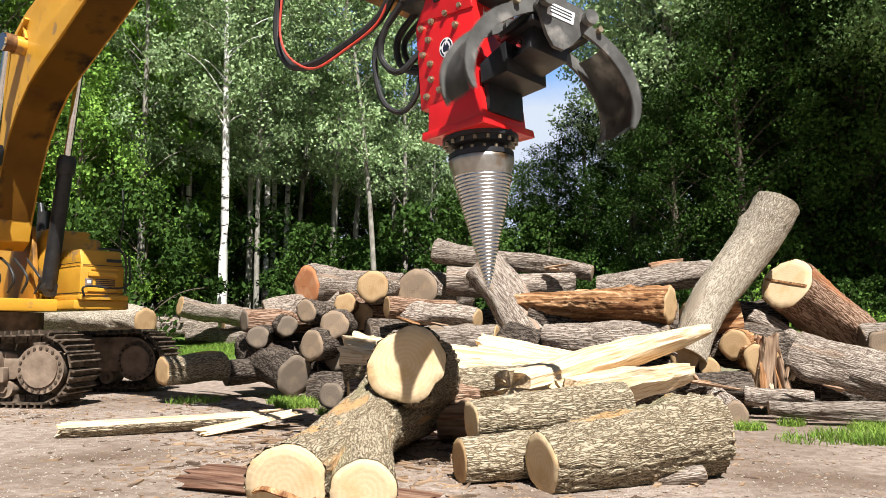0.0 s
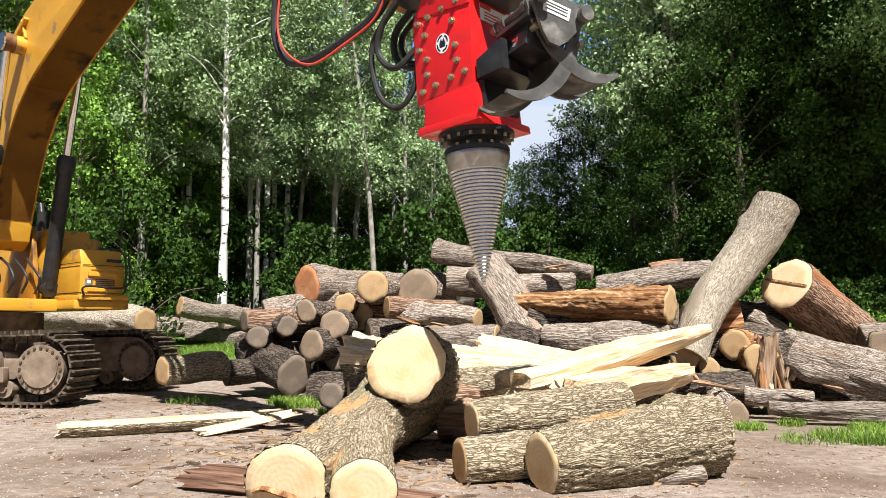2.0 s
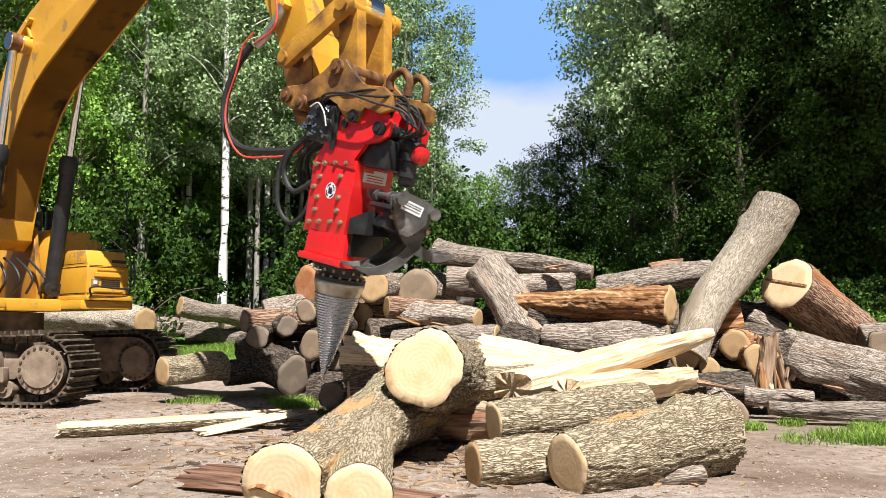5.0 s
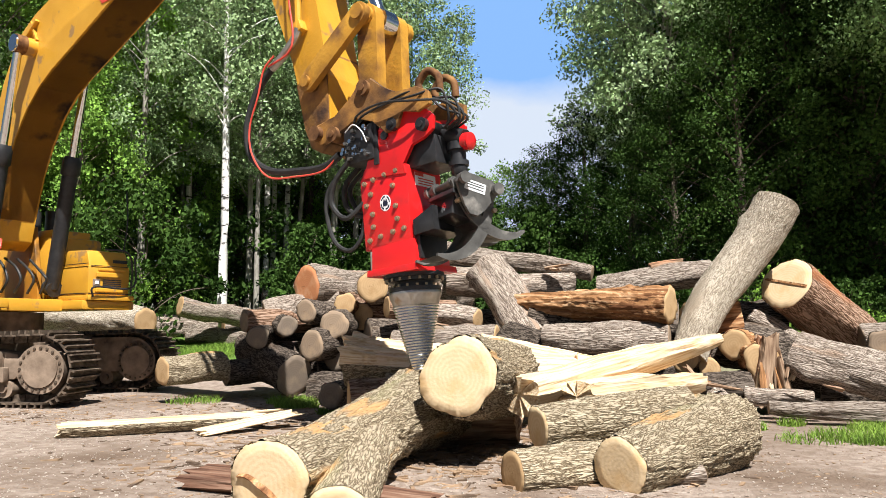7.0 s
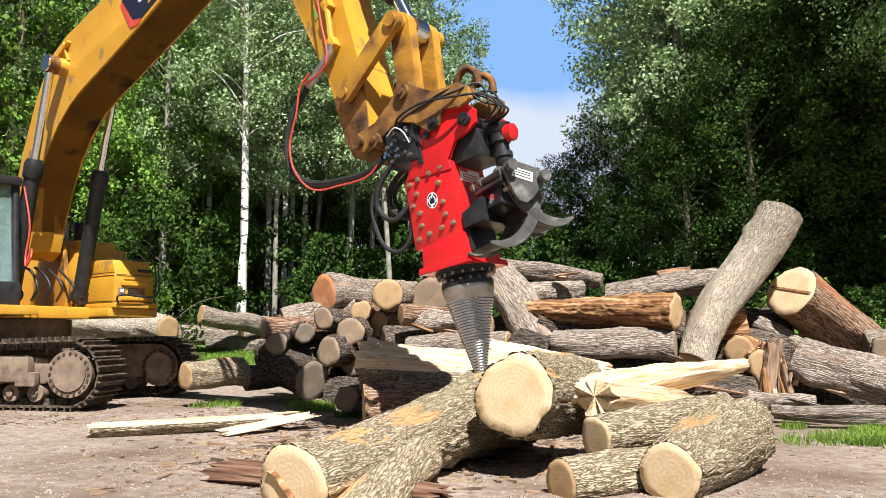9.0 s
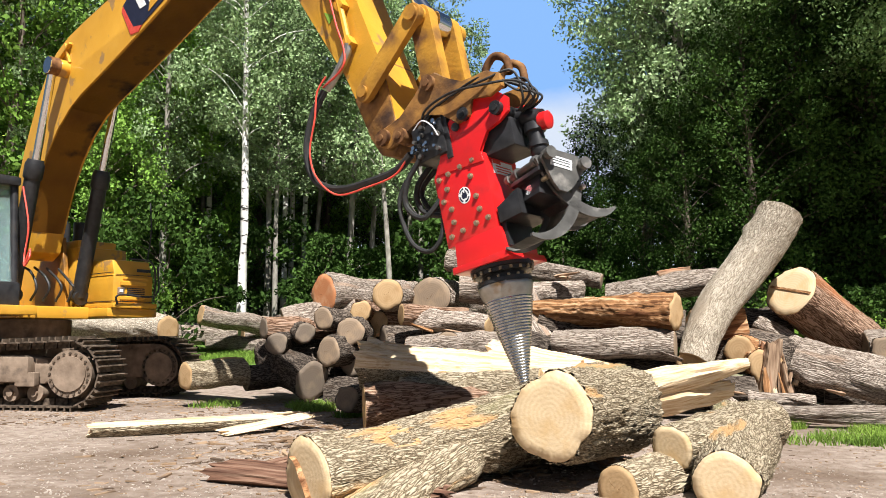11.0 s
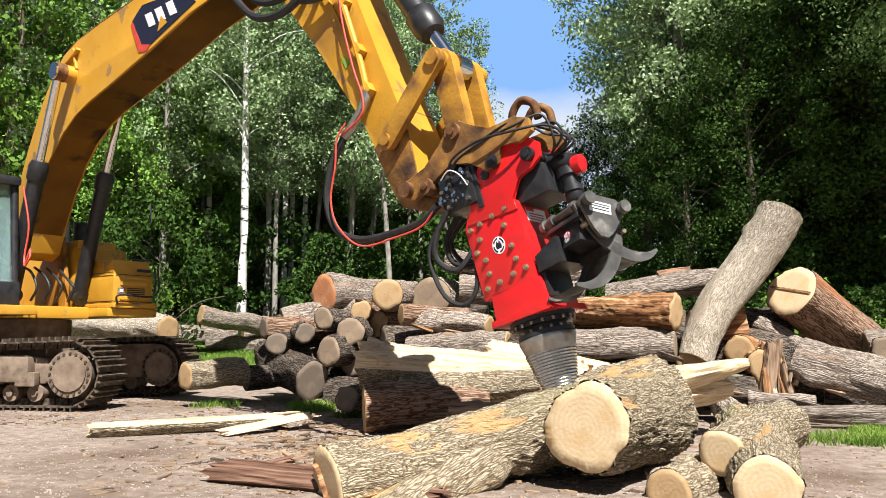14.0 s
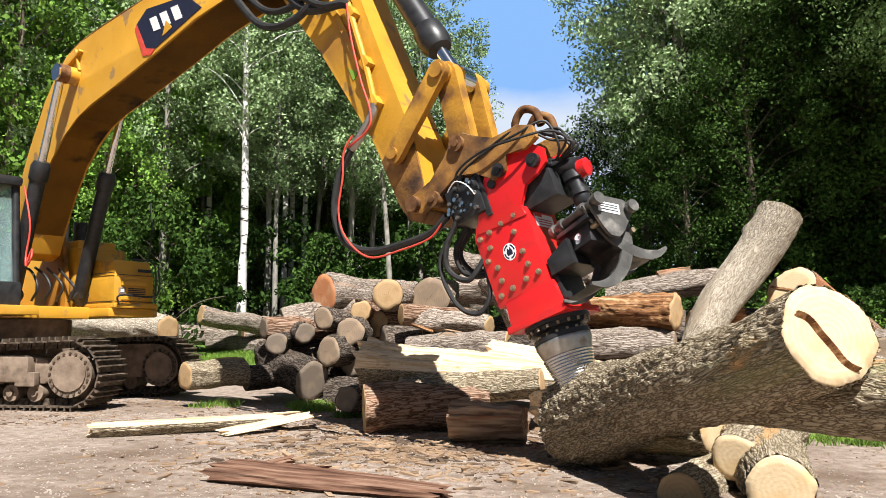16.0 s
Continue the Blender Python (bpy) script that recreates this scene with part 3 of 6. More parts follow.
log((-1.98, 11.60, 0.81), (-1.15, 13.20, 0.81), 0.241, 0.241, 'dark', 'grey')
log((-1.69, 12.00, 0.63), (-1.32, 13.76, 0.63), 0.222, 0.222, 'dark', 'dark')
log((-2.25, 12.60, 1.75), (-1.03, 14.18, 1.85), 0.345, 0.242, 'grey', 'red', lump=0.22, label='log with a bright orange-red lobed cut end')
log((-1.12, 12.20, 1.74), (-0.82, 14.18, 1.78), 0.262, 0.262, 'grey', 'tan')
log((-0.43, 12.60, 1.68), (0.22, 14.06, 1.60), 0.392, 0.392, 'grey', 'grey', label='broad split log with a grey weathered face', lump=0.2)
log((-1.61, 12.50, 1.48), (-1.47, 13.89, 1.48), 0.185, 0.185, 'red', 'tan')
log((-0.87, 11.80, 1.40), (0.18, 12.13, 1.37), 0.175, 0.157, 'red', 'tan', label='short log with peeling yellowish bark')
log((0.52, 11.40, 1.20), (-0.65, 11.95, 1.36), 0.160, 0.160, 'grey', 'tan')
log((-2.77, 12.40, 0.54), (-0.87, 13.03, 0.54), 0.276, 0.276, 'dark', 'dark')
log((-2.07, 12.60, 0.26), (0.21, 13.36, 0.26), 0.317, 0.317, 'dark', 'dark')
log((-1.22, 12.40, 0.90), (1.13, 12.89, 0.90), 0.312, 0.312, 'dark', 'dark')
log((-0.58, 12.40, 1.08), (1.12, 12.97, 1.08), 0.276, 0.276, 'dark', 'grey')
log((-1.34, 12.60, 1.27), (-0.38, 13.88, 1.27), 0.224, 0.224, 'red', 'tan')
log((-2.92, 12.60, 1.27), (-1.76, 12.90, 1.56), 0.243, 0.248, 'grey', 'grey')
log((-0.71, 11.50, 0.58), (0.94, 11.00, 0.60), 0.341, 0.293, 'dark', 'grey')
log((-1.95, 11.90, 0.13), (-0.19, 11.00, 0.20), 0.300, 0.277, 'dark', 'dark')
log((-0.12, 11.20, 0.92), (0.33, 12.53, 0.92), 0.199, 0.199, 'dark', 'grey')
log((-0.13, 12.60, 2.36), (2.35, 12.00, 1.93), 0.205, 0.124, 'grey', 'grey', label='long pale grey log lying across the top of the pile')
log((0.06, 12.40, 1.84), (1.07, 12.40, 1.81), 0.220, 0.220, 'grey', 'dark')
log((0.63, 11.90, 1.98), (1.30, 11.00, 0.88), 0.335, 0.277, 'grey', 'grey', label='thick grey log sloping down the pile')
log((1.10, 11.60, 1.71), (2.01, 12.00, 1.79), 0.172, 0.178, 'grey', 'dark')
log((2.95, 9.90, 1.37), (1.07, 11.30, 1.43), 0.25, 0.15, 'stripped', 'tan', label='stripped orange-brown log with a tan sawn end', lump=0.34, furrow=0.16, fine=1.0)
log((2.43, 11.90, 1.68), (4.03, 11.40, 1.91), 0.194, 0.203, 'grey', 'grey')
log((1.37, 10.30, 0.93), (2.92, 9.90, 0.94), 0.198, 0.205, 'grey', 'grey')
log((1.29, 11.20, 1.17), (2.19, 10.80, 1.01), 0.249, 0.224, 'dark', 'dark')
log((1.99, 11.40, 1.25), (3.37, 11.00, 1.16), 0.287, 0.277, 'dark', 'dark')
slab((3.18, 11.68, 1.95), (3.66, 11.62, 2.08), 0.34, 0.21, WOOD_OLD, 'brown wedge of split wood on top of the pile')
log((3.21, 10.00, 0.71), (4.54, 10.30, 2.74), 0.237, 0.320, 'pale', 'tan', bend=0.17, label='pale grey furrowed log leaning steeply out of the pile', fine=0.9, furrow=0.04, flare=0.0)
log((4.03, 10.70, 1.24), (3.45, 10.60, 1.16), 0.285, 0.283, 'stripped', 'tan')
log((3.42, 9.90, 0.57), (3.62, 10.88, 0.57), 0.132, 0.132, 'red', 'tan')
log((3.11, 9.95, 0.68), (3.52, 10.64, 0.68), 0.192, 0.192, 'red', 'tan')
log((3.99, 9.70, 0.66), (4.18, 10.27, 0.66), 0.230, 0.230, 'stripped', 'tan', lump=0.4, label='short broken chunk of orange wood')
log((3.79, 10.00, 0.87), (4.27, 10.64, 0.87), 0.193, 0.193, 'stripped', 'tan', lump=0.3)
log((1.72, 10.40, 0.55), (3.41, 10.20, 0.49), 0.262, 0.257, 'dark', 'dark')
log((2.12, 9.80, 0.30), (3.83, 9.60, 0.32), 0.218, 0.213, 'dark', 'dark')
log((3.31, 10.80, 1.01), (4.95, 10.60, 0.62), 0.320, 0.314, 'dark', 'dark')
log((0.93, 10.90, 0.92), (1.63, 10.30, 0.63), 0.275, 0.229, 'dark', 'dark')
log((3.77, 11.20, 1.25), (4.92, 11.20, 1.17), 0.282, 0.282, 'dark', 'dark')
log((4.22, 10.00, 0.50), (5.61, 9.90, 0.29), 0.222, 0.220, 'dark', 'dark')
log((-0.72, 11.60, 0.83), (0.78, 11.00, 0.92), 0.223, 0.212, 'grey', 'tan')
log((4.72, 10.50, 1.68), (6.11, 11.40, 0.92), 0.373, 0.388, 'red', 'fresh', label='thick reddish-barked log with a pale saw-scored end', fine=0.8, key='right_cut')
log((4.46, 9.70, 0.77), (5.37, 9.00, 0.43), 0.259, 0.280, 'grey', 'dark', fine=0.8)
log((5.85, 10.20, 0.88), (6.42, 11.48, 0.88), 0.196, 0.196, 'grey', 'grey')
log((5.85, 10.80, 0.93), (6.81, 10.80, 1.01), 0.208, 0.208, 'grey', 'grey')
log((4.35, 10.80, 1.24), (4.86, 10.40, 0.89), 0.112, 0.108, 'grey', 'grey')
log((3.26, 8.60, 0.12), (3.35, 9.49, 0.21), 0.153, 0.153, 'grey', 'grey')
log((3.74, 8.90, 0.18), (4.99, 8.40, 0.14), 0.079, 0.112, 'grey', 'grey', lump=0.3, label='bleached driftwood log on the ground')
log((3.64, 9.30, 0.28), (4.31, 9.00, 0.27), 0.096, 0.080, 'grey', 'dark', lump=0.3)
log((5.36, 10.20, 0.64), (3.73, 9.90, 0.29), 0.227, 0.220, 'dark', 'dark')
log((4.87, 10.00, 0.29), (6.08, 9.60, 0.32), 0.267, 0.256, 'dark', 'dark')
slab((4.02, 9.75, 0.1), (4.14, 9.78, 0.95), 0.4, 0.36, WOOD_OLD, 'rotten broken chunk of orange wood standing between the logs', taper=0.25, jag=0.3)
slab((4.3, 9.62, 0.1), (4.2, 9.66, 0.72), 0.2, 0.14, WOOD_OLD, 'upright weathered broken post of wood', taper=0.3, jag=0.3)
rng = random.Random(31)
for k in range(9):
    x, y, z = 3.72 + 0.075 * k, 9.5 + 0.03 * (k % 3), rng.uniform(0.15, 0.5)
    slab((x, y, z), (x + rng.uniform(-0.1, 0.12), y + 0.05, z + rng.uniform(0.2, 0.45)), rng.uniform(0.04, 0.1), 0.035, (WOOD_STRIPPED, WOOD_OLD, WOOD_FRESH)[k % 3], 'splintered broken wood between the logs', jag=0.1, taper=0.7)
slab((2.83, 9.20, 0.47), (3.46, 9.00, 0.37), 0.136, 0.055, WOOD_OLD, 'reddish-brown flat split board')
slab((2.94, 9.30, 0.61), (3.07, 9.20, 0.42), 0.096, 0.055, WOOD_OLD, 'reddish-brown flat split board')
rng = random.Random(77)
for x, y, z, tip in ((1.55, 11.6, 1.98, 0.06), (1.75, 11.5, 1.95, 0.04), (-0.35, 11.6, 1.12, 0.12), (0.1, 11.45, 1.1, 0.1), (3.0, 9.35, 0.5, 0.05), (3.2, 9.3, 0.42, 0.04), (4.75, 9.2, 0.35, 0.06), (5.0, 8.9, 0.2, 0.05), (4.4, 8.9, 0.2, 0.12), (2.9, 9.6, 0.75, 0.1)):
    slab((x, y, z), (x + rng.uniform(-0.5, 0.6), y + rng.uniform(-0.2, 0.2), z + tip), rng.uniform(0.08, 0.16), 0.05, rng.choice((WOOD_OLD, WOOD_STRIPPED, BARK_GREY)), 'thin torn splinter of wood caught in the pile', jag=0.06, taper=0.6)
half_log((-1.08, 8.90, 0.74), (1.50, 8.60, 0.60), 0.34, 0.31, 'pale split half log with bark below', torn=0.3, twist=24)
half_log((0.42, 8.95, 0.90), (1.82, 8.75, 0.66), 0.24, 0.16, 'bright freshly split half log', cut=0.0, twist=30)
log((-0.98, 8.12, 0.25), (0.31, 8.42, 0.30), 0.26, 0.235, 'red', 'tan', label='dark log with a cracked end lying in shade')
log((-0.59, 8.60, 0.40), (0.97, 8.20, 0.54), 0.191, 0.158, 'ash', 'tan')
slab((0.0, 7.40, 0.2), (0.70, 7.20, 0.2), 0.46, 0.42, WOOD_OLD, 'short grey split block on the ground', jag=.05, taper=.15)
log((-1.38, 9.50, 0.26), (-1.06, 10.45, 0.26), 0.169, 0.169, 'dark', 'dark')
half_log((-3.78, 7.70, 0.10), (-1.98, 8.45, 0.13), 0.115, 0.10, 'long split pole with bark below lying on the dirt', cut=0.2, twist=8, jag=0.1)
slab((-2.42, 7.80, 0.035), (-1.66, 8.45, 0.15), 0.24, 0.06, WOOD_FRESH, 'flat splintered plank on the dirt', jag=.35, taper=.2, twist=8)
slab((-2.89, 8.20, 0.11), (-1.86, 8.70, 0.16), 0.085, 0.061, WOOD_FRESH, 'thin splintered slat on the dirt', jag=.3)
slab((-1.74, 5.42, 0.05), (-0.05, 4.78, 0.03), 0.30, 0.15, WOOD_ROT, 'long reddish rotten log half on the dirt', jag=.3, taper=.45, twist=14)
slab((-1.5, 5.62, 0.03), (-0.95, 5.42, 0.06), 0.2, 0.12, WOOD_ROT, 'reddish-brown rotten bark slab on the dirt', jag=.25, taper=.4, twist=-10)
slab((-1.25, 5.7, 0.1), (-1.62, 5.5, 0.04), 0.12, 0.06, WOOD_ROT, 'reddish-brown rotten bark slab on the dirt', jag=.2, taper=.6)
log((-4.00, 11.00, 0.46), (-3.37, 11.78, 0.48), 0.204, 0.204, 'ash', 'tan', label='short log with a round tan end beside the tracks')
log((-3.32, 11.80, 0.39), (-2.81, 12.20, 0.42), 0.192, 0.181, 'dark', 'dark')
log((-4.18, 13.00, 0.40), (-3.20, 12.00, 0.31), 0.039, 0.027, 'grey', 'grey', label='thin bare grey branch on the dirt')
log((-9.06, 18.00, 0.86), (-6.94, 18.00, 0.84), 0.213, 0.213, 'grey', 'grey')
log((-6.01, 15.50, 1.21), (-8.70, 16.50, 1.37), 0.299, 0.318, 'pale', 'tan', label='long pale-barked log behind the tracks')
log((-6.37, 18.50, 1.60), (-5.03, 19.66, 1.28), 0.233, 0.233, 'grey', 'tan')
log((-7.39, 19.50, 1.14), (-5.82, 19.80, 1.09), 0.289, 0.264, 'grey', 'grey')
log((-6.34, 20.50, 1.40), (-5.20, 20.50, 1.40), 0.213, 0.213, 'grey', 'grey')
log((-6.52, 19.50, 0.87), (-4.94, 19.50, 0.84), 0.188, 0.188, 'grey', 'tan')
log((-5.73, 20.00, 1.07), (-4.78, 20.32, 1.07), 0.252, 0.252, 'grey', 'tan')
log((1.45, 5.50, 0.02), (1.83, 5.50, 0.07), 0.041, 0.057, 'grey', 'grey', lump=0.3, label='bleached broken branch on the dirt')
# brown bar laid on the sawn end in place of a dark saw groove
bm = bmesh.new()
box(bm, (-0.33, -0.016, -0.02), (0.33, 0.016, -0.006), 0, pose(0, 0.02, 0, 0, 0, 12))
part("saw_step", bm, WOOD_STRIPPED, LOGS["right_cut"], "brown bar on the sawn end standing for a dark saw groove")
del LOGS["right_cut"]

# the felled pieces that the cone pushes
def forked_trunk(p0, p1):
    """Thick trunk that forks into two sawn stems."""
    ob = thing("forked_trunk", aim(p0, p1), "freshly felled forked trunk with furrowed grey-green bark and pale sawn ends", "log", "felled trunk pieces")
    length = (Vector(p1) - Vector(p0)).length
    def stem(m, size, r0, r1, seed, **more):
        st = new("stem")
        st.parent, st.matrix_basis = ob, m
        log_parts(st, size, r0, r1, BARK_ASH, END_FRESH, seed, slant=0.0, **more)
        return st
    stem(pose(0, 0, 0.55), length - 0.55, 0.19, 0.39, 71.0, lump=0.16, furrow=0.09, fine=2.2, closed=(False, True))
    b = stem(pose(0, -0.05, 0), 1.75, 0.265, 0.22, 75.0, lump=0.18, furrow=0.08, fine=2.0, closed=(True, False))
    stem(aim((-0.5, -0.04, -0.02), (-0.08, 0, 1.3)), 1.5, 0.195, 0.18, 78.0, lump=0.1, furrow=0.05, fine=1.8, closed=(True, False))
    bm = bmesh.new()
    prev = None
    for k in range(15):
        x = -0.2 + 0.4 * k / 14
        y = -0.03 + 0.035 * noise.noise((x * 9, 1, 2)) + 0.03 * math.sin(x * 14)
        row = [bm.verts.new((x, y + 0.02 * (1 - abs(x) * 4), -0.006)), bm.verts.new((x, y - 0.005, -0.035)), bm.verts.new((x, y - 0.025, -0.006))]
        if prev:
            for i in (0, 1):
                bm.faces.new((prev[i], prev[i + 1], row[i + 1], row[i]))
        prev = row
    part("torn_ridge", bm, WOOD_STRIPPED, b, "torn ridge of hinge wood")
    LOGS["fork"] = ob


forked_trunk((-0.94, 4.65, 0.19), (-0.28, 7.56, 0.43))
log((-0.30, 6.10, 0.80), (-0.16, 7.34, 0.65), 0.315, 0.33, "ash", "fresh", key="top", fine=2.2, lump=0.2, furrow=0.09, label="short thick log with a pale sawn face lying on the trunk", group="felled trunk pieces")
log((0.22, 5.90, 0.42), (1.46, 6.30, 0.50), 0.165, 0.2, "ash", "fresh", key="mid", fine=1.7, lump=0.12, label="log with grey-green bark and a pale sawn end", group="felled trunk pieces")
log((0.12, 5.55, 0.15), (1.27, 5.92, 0.18), 0.16, 0.18, "ash", "tan", key="low", fine=1.6, lump=0.12, label="log with mossy bark lying low on the dirt", group="felled trunk pieces")
log((0.67, 5.30, 0.17), (1.98, 5.89, 0.23), 0.215, 0.315, "ash", "fresh", key="big", fine=2.0, lump=0.16, furrow=0.09, label="thick log with pale furrowed bark and a notched sawn end", group="felled trunk pieces")
slab((0.57, 6.40, 0.57), (2.80, 8.20, 1.06), 0.46, 0.34, WOOD_FRESH, "long bright freshly split slab lying over the logs", key="slab", taper=0.6, jag=0.2)
slab((0.99, 6.30, 0.53), (2.39, 7.70, 0.62), 0.42, 0.32, WOOD_FRESH, "bright split slab under the longer one", key="slab_low", taper=0.3, jag=0.2)


# ---- excavator ----
SWING = (-7.2, 12.2)
FOOT, BOOM_LEN, STICK_LEN = Vector((0.31, 2.554)), 7.028, 3.468
TIP_ON_TOOL, LINK_ON_TOOL, IDLER_ON_STICK = Vector((-0.84, 1.66)), Vector((-0.2, 1.95)), Vector((2.92, 0.1))
IDLER_LEN, LINK_LEN = 0.88, 0.74
excavator = thing("excavator", pose(SWING[0], SWING[1], 0), "yellow tracked excavator standing on the dirt, boom raised", "excavator")


def track_unit(side_y):
    """One crawler: frame, sprocket, rollers and every shoe."""
    half, rad, width = 1.8, 0.44, 0.72
    base = new("track")
    base.parent, base.matrix_basis = excavator, pose(0.08 + 0.1 * side_y, side_y, 0.04, 0, 0, -4)
    bm = bmesh.new()
    prism(bm, [(-1.6, 0.33), (1.35, 0.33), (1.5, 0.45), (1.38, 0.68), (1.0, 0.74), (-1.2, 0.74), (-1.6, 0.6)], -0.17, 0.17, 0.03)
    box(bm, (-0.3, -0.24, 0.36), (0.5, -0.16, 0.6), 0.02)
    box(bm, (0.72, -0.22, 0.4), (1.2, -0.16, 0.64), 0.02)
    part("track_frame", bm, MUD, base, "dusty steel track frame", True)
    bm = bmesh.new()
    arch = [(0.95, 0.3), (2.1, 0.3)] + [(1.72 + 0.4 * math.cos(radians(a)), 0.48 + 0.4 * math.sin(radians(a))) for a in range(-20, 91, 11)] + [(0.95, 0.88)]
    if side_y > 0:
        prism(bm, arch, -0.3, -0.2, 0.015)
        box(bm, (0.72, -0.34, 0.42), (0.98, -0.18, 0.92), 0.02)
        part("drive_guard", bm, MUD, base, "dusty final drive guard", True)
    else:
        box(bm, (0.55, -0.34, 0.36), (1.2, -0.18, 0.72), 0.03)
        box(bm, (1.0, -0.33, 0.3), (1.3, -0.2, 0.5), 0.02)
        part("guide_guard", bm, MUD, base, "dusty track guide guard", True)
    for x in (half, -half):
        bm = bmesh.new()
        my = Matrix.Translation((x, 0, rad + 0.04)) @ Matrix.Rotation(radians(90), 4, "X")
        gear = [(x + (0.375 if k % 4 in (1, 2) else 0.335) * math.cos(2 * math.pi * k / 104), rad + 0.04 + (0.375 if k % 4 in (1, 2) else 0.335) * math.sin(2 * math.pi * k / 104)) for k in range(104)]
        prism(bm, gear, -0.06, 0.06)
        cover = [(x + 0.335 * math.cos(2 * math.pi * k / 40), rad + 0.04 + 0.335 * math.sin(2 * math.pi * k / 40)) for k in range(40)]
        prism(bm, cover, -0.3, -0.2, 0.02)
        inner = [(x + 0.25 * math.cos(2 * math.pi * k / 40), rad + 0.04 + 0.25 * math.sin(2 * math.pi * k / 40)) for k in range(40)]
        prism(bm, inner, -0.325, -0.29, 0.012)
        lathe(bm, [(0.3, -0.12), (0.31, -0.1), (0.31, 0.1), (0.3, 0.14), (0.25, 0.2), (0.24, 0.27), (0.2, 0.29)], 28, my)
        wheel = part("sprocket", bm, MUD, base, "dusty drive wheel with a bolted cover", True)
        bm = bmesh.new()
        rod(bm, (0.29, -0.318, 0), (0.29, -0.295, 0), 0.02, seg=6)
        nut = part("cover_bolt", bm, TRACK, wheel)
        for k in range(20):
            m = pose(x, 0, rad + 0.04, 0, 18 * k, 0)
            if k:
                share("cover_bolt", nut.data, wheel, m)
            else:
                nut.matrix_basis = m
    for k in range(8):
        bm = bmesh.new()
        x = -1.35 + k * 0.37
        rod(bm, (x, -0.2, 0.2), (x, 0.2, 0.2), 0.12, seg=16)
        rod(bm, (x, -0.24, 0.2), (x, 0.24, 0.2), 0.05, seg=10)
        part("roller", bm, MUD, base, smooth=True)
    bm = bmesh.new()
    box(bm, (-0.1, -width / 2, 0), (0.085, width / 2, 0.022))
    for x in (-0.09, 0.0):
        box(bm, (x, -width / 2, 0.022), (x + 0.022, width / 2, 0.075))
    box(bm, (-0.09, -0.12, -0.09), (0.09, -0.06, 0))
    box(bm, (-0.09, 0.06, -0.09), (0.09, 0.12, 0))
    first = part("track_shoe", bm, TRACK, base)
    around = 4 * half + 2 * math.pi * rad
    total = 50
    for k in range(total):
        s = around * k / total
        if s < 2 * half:
            m = pose(-half + s, 0, 2 * rad + 0.06 - 0.05 * math.sin(math.pi * s / (2 * half)))
        elif s < 2 * half + math.pi * rad:
            a = (s - 2 * half) / rad
            m = pose(half + rad * math.sin(a), 0, rad + 0.04 + rad * math.cos(a), 0, math.degrees(a), 0)
        elif s < 4 * half + math.pi * rad:
            m = pose(half - (s - 2 * half - math.pi * rad), 0, 0.03, 0, 180, 0)
        else:
            a = math.pi + (s - 4 * half - math.pi * rad) / rad
            m = pose(-half + rad * math.sin(a), 0, rad + 0.04 + rad * math.cos(a), 0, math.degrees(a), 0)
        if k:
            share("track_shoe", first.data, base, m)
        else:
            first.matrix_basis = m


track_unit(-1.3)
track_unit(1.3)
bm = bmesh.new()
box(bm, (-1.2, -1.05, 0.5), (1.2, 1.05, 0.95), 0.06)
rod(bm, (0, 0, 0.9), (0, 0, 1.32), 0.75, seg=40)
part("undercarriage_frame", bm, MUD, excavator, "dusty steel undercarriage", True)

house = new("house")
house.parent = excavator
bm = bmesh.new()
box(bm, (-2.6, -1.42, 1.36), (1.75, -0.5, 1.5), 0.03)
box(bm, (-2.6, -0.52, 1.33), (1.15, 0.56, 1.52), 0.03)
box(bm, (-2.6, 0.55, 1.36), (1.75, 1.4, 1.5), 0.03)
part("deck", bm, YELLOW, house, "yellow steel upper deck", True)
for y in (-0.42, 0.35):
    bm = bmesh.new()
    # brackets in the darkened yellow, for the shade at the boom foot
    prism(bm, [(-0.4, 1.5), (0.75, 1.5), (0.7, 1.9), (0.5, 2.7), (0.12, 2.7), (-0.4, 2.1)], y, y + 0.07, 0.01)
    part("boom_bracket", bm, SHADED_GRIME, house, "boom foot bracket, shade put into its grimy yellow", True)
bm = bmesh.new()
box(bm, (0.85, 0.62, 1.52), (1.75, 1.32, 2.05), 0.07)
prism(bm, [(0.88, 2.0), (1.73, 2.0), (1.62, 2.28), (1.05, 2.3), (0.9, 2.22)], 0.65, 1.3, 0.04)
box(bm, (0.8, 0.6, 1.5), (1.82, 1.36, 1.58), 0.02)
tb = part("tool_box", bm, YELLOW, house, "yellow rounded side box with a step", True)
bm = bmesh.new()
box(bm, (1.735, 1.02, 2.09), (1.752, 1.26, 2.14), 0.005)
part("grip", bm, BLACK, tb, "dark recessed grip")
for k in range(4):
    bm = bmesh.new()
    box(bm, (1.748, 0.86, 1.72 + k * 0.03), (1.762, 1.16, 1.735 + k * 0.03))
    part("vent_slot", bm, BLACK, tb, "dark vent slot")
bm = bmesh.new()
box(bm, (1.74, 0.74, 1.86), (1.79, 1.18, 1.93), 0.012)
box(bm, (1.74, 0.78, 1.96), (1.765, 1.22, 2.0), 0.01)
box(bm, (1.74, 0.74, 1.63), (1.775, 1.2, 1.69), 0.012)
part("step", bm, YELLOW, tb)
bm = bmesh.new()
box(bm, (1.74, 0.7, 1.72), (1.77, 0.81, 1.83), 0.01)
part("latch", bm, MUD, tb, "worn round latch plate")
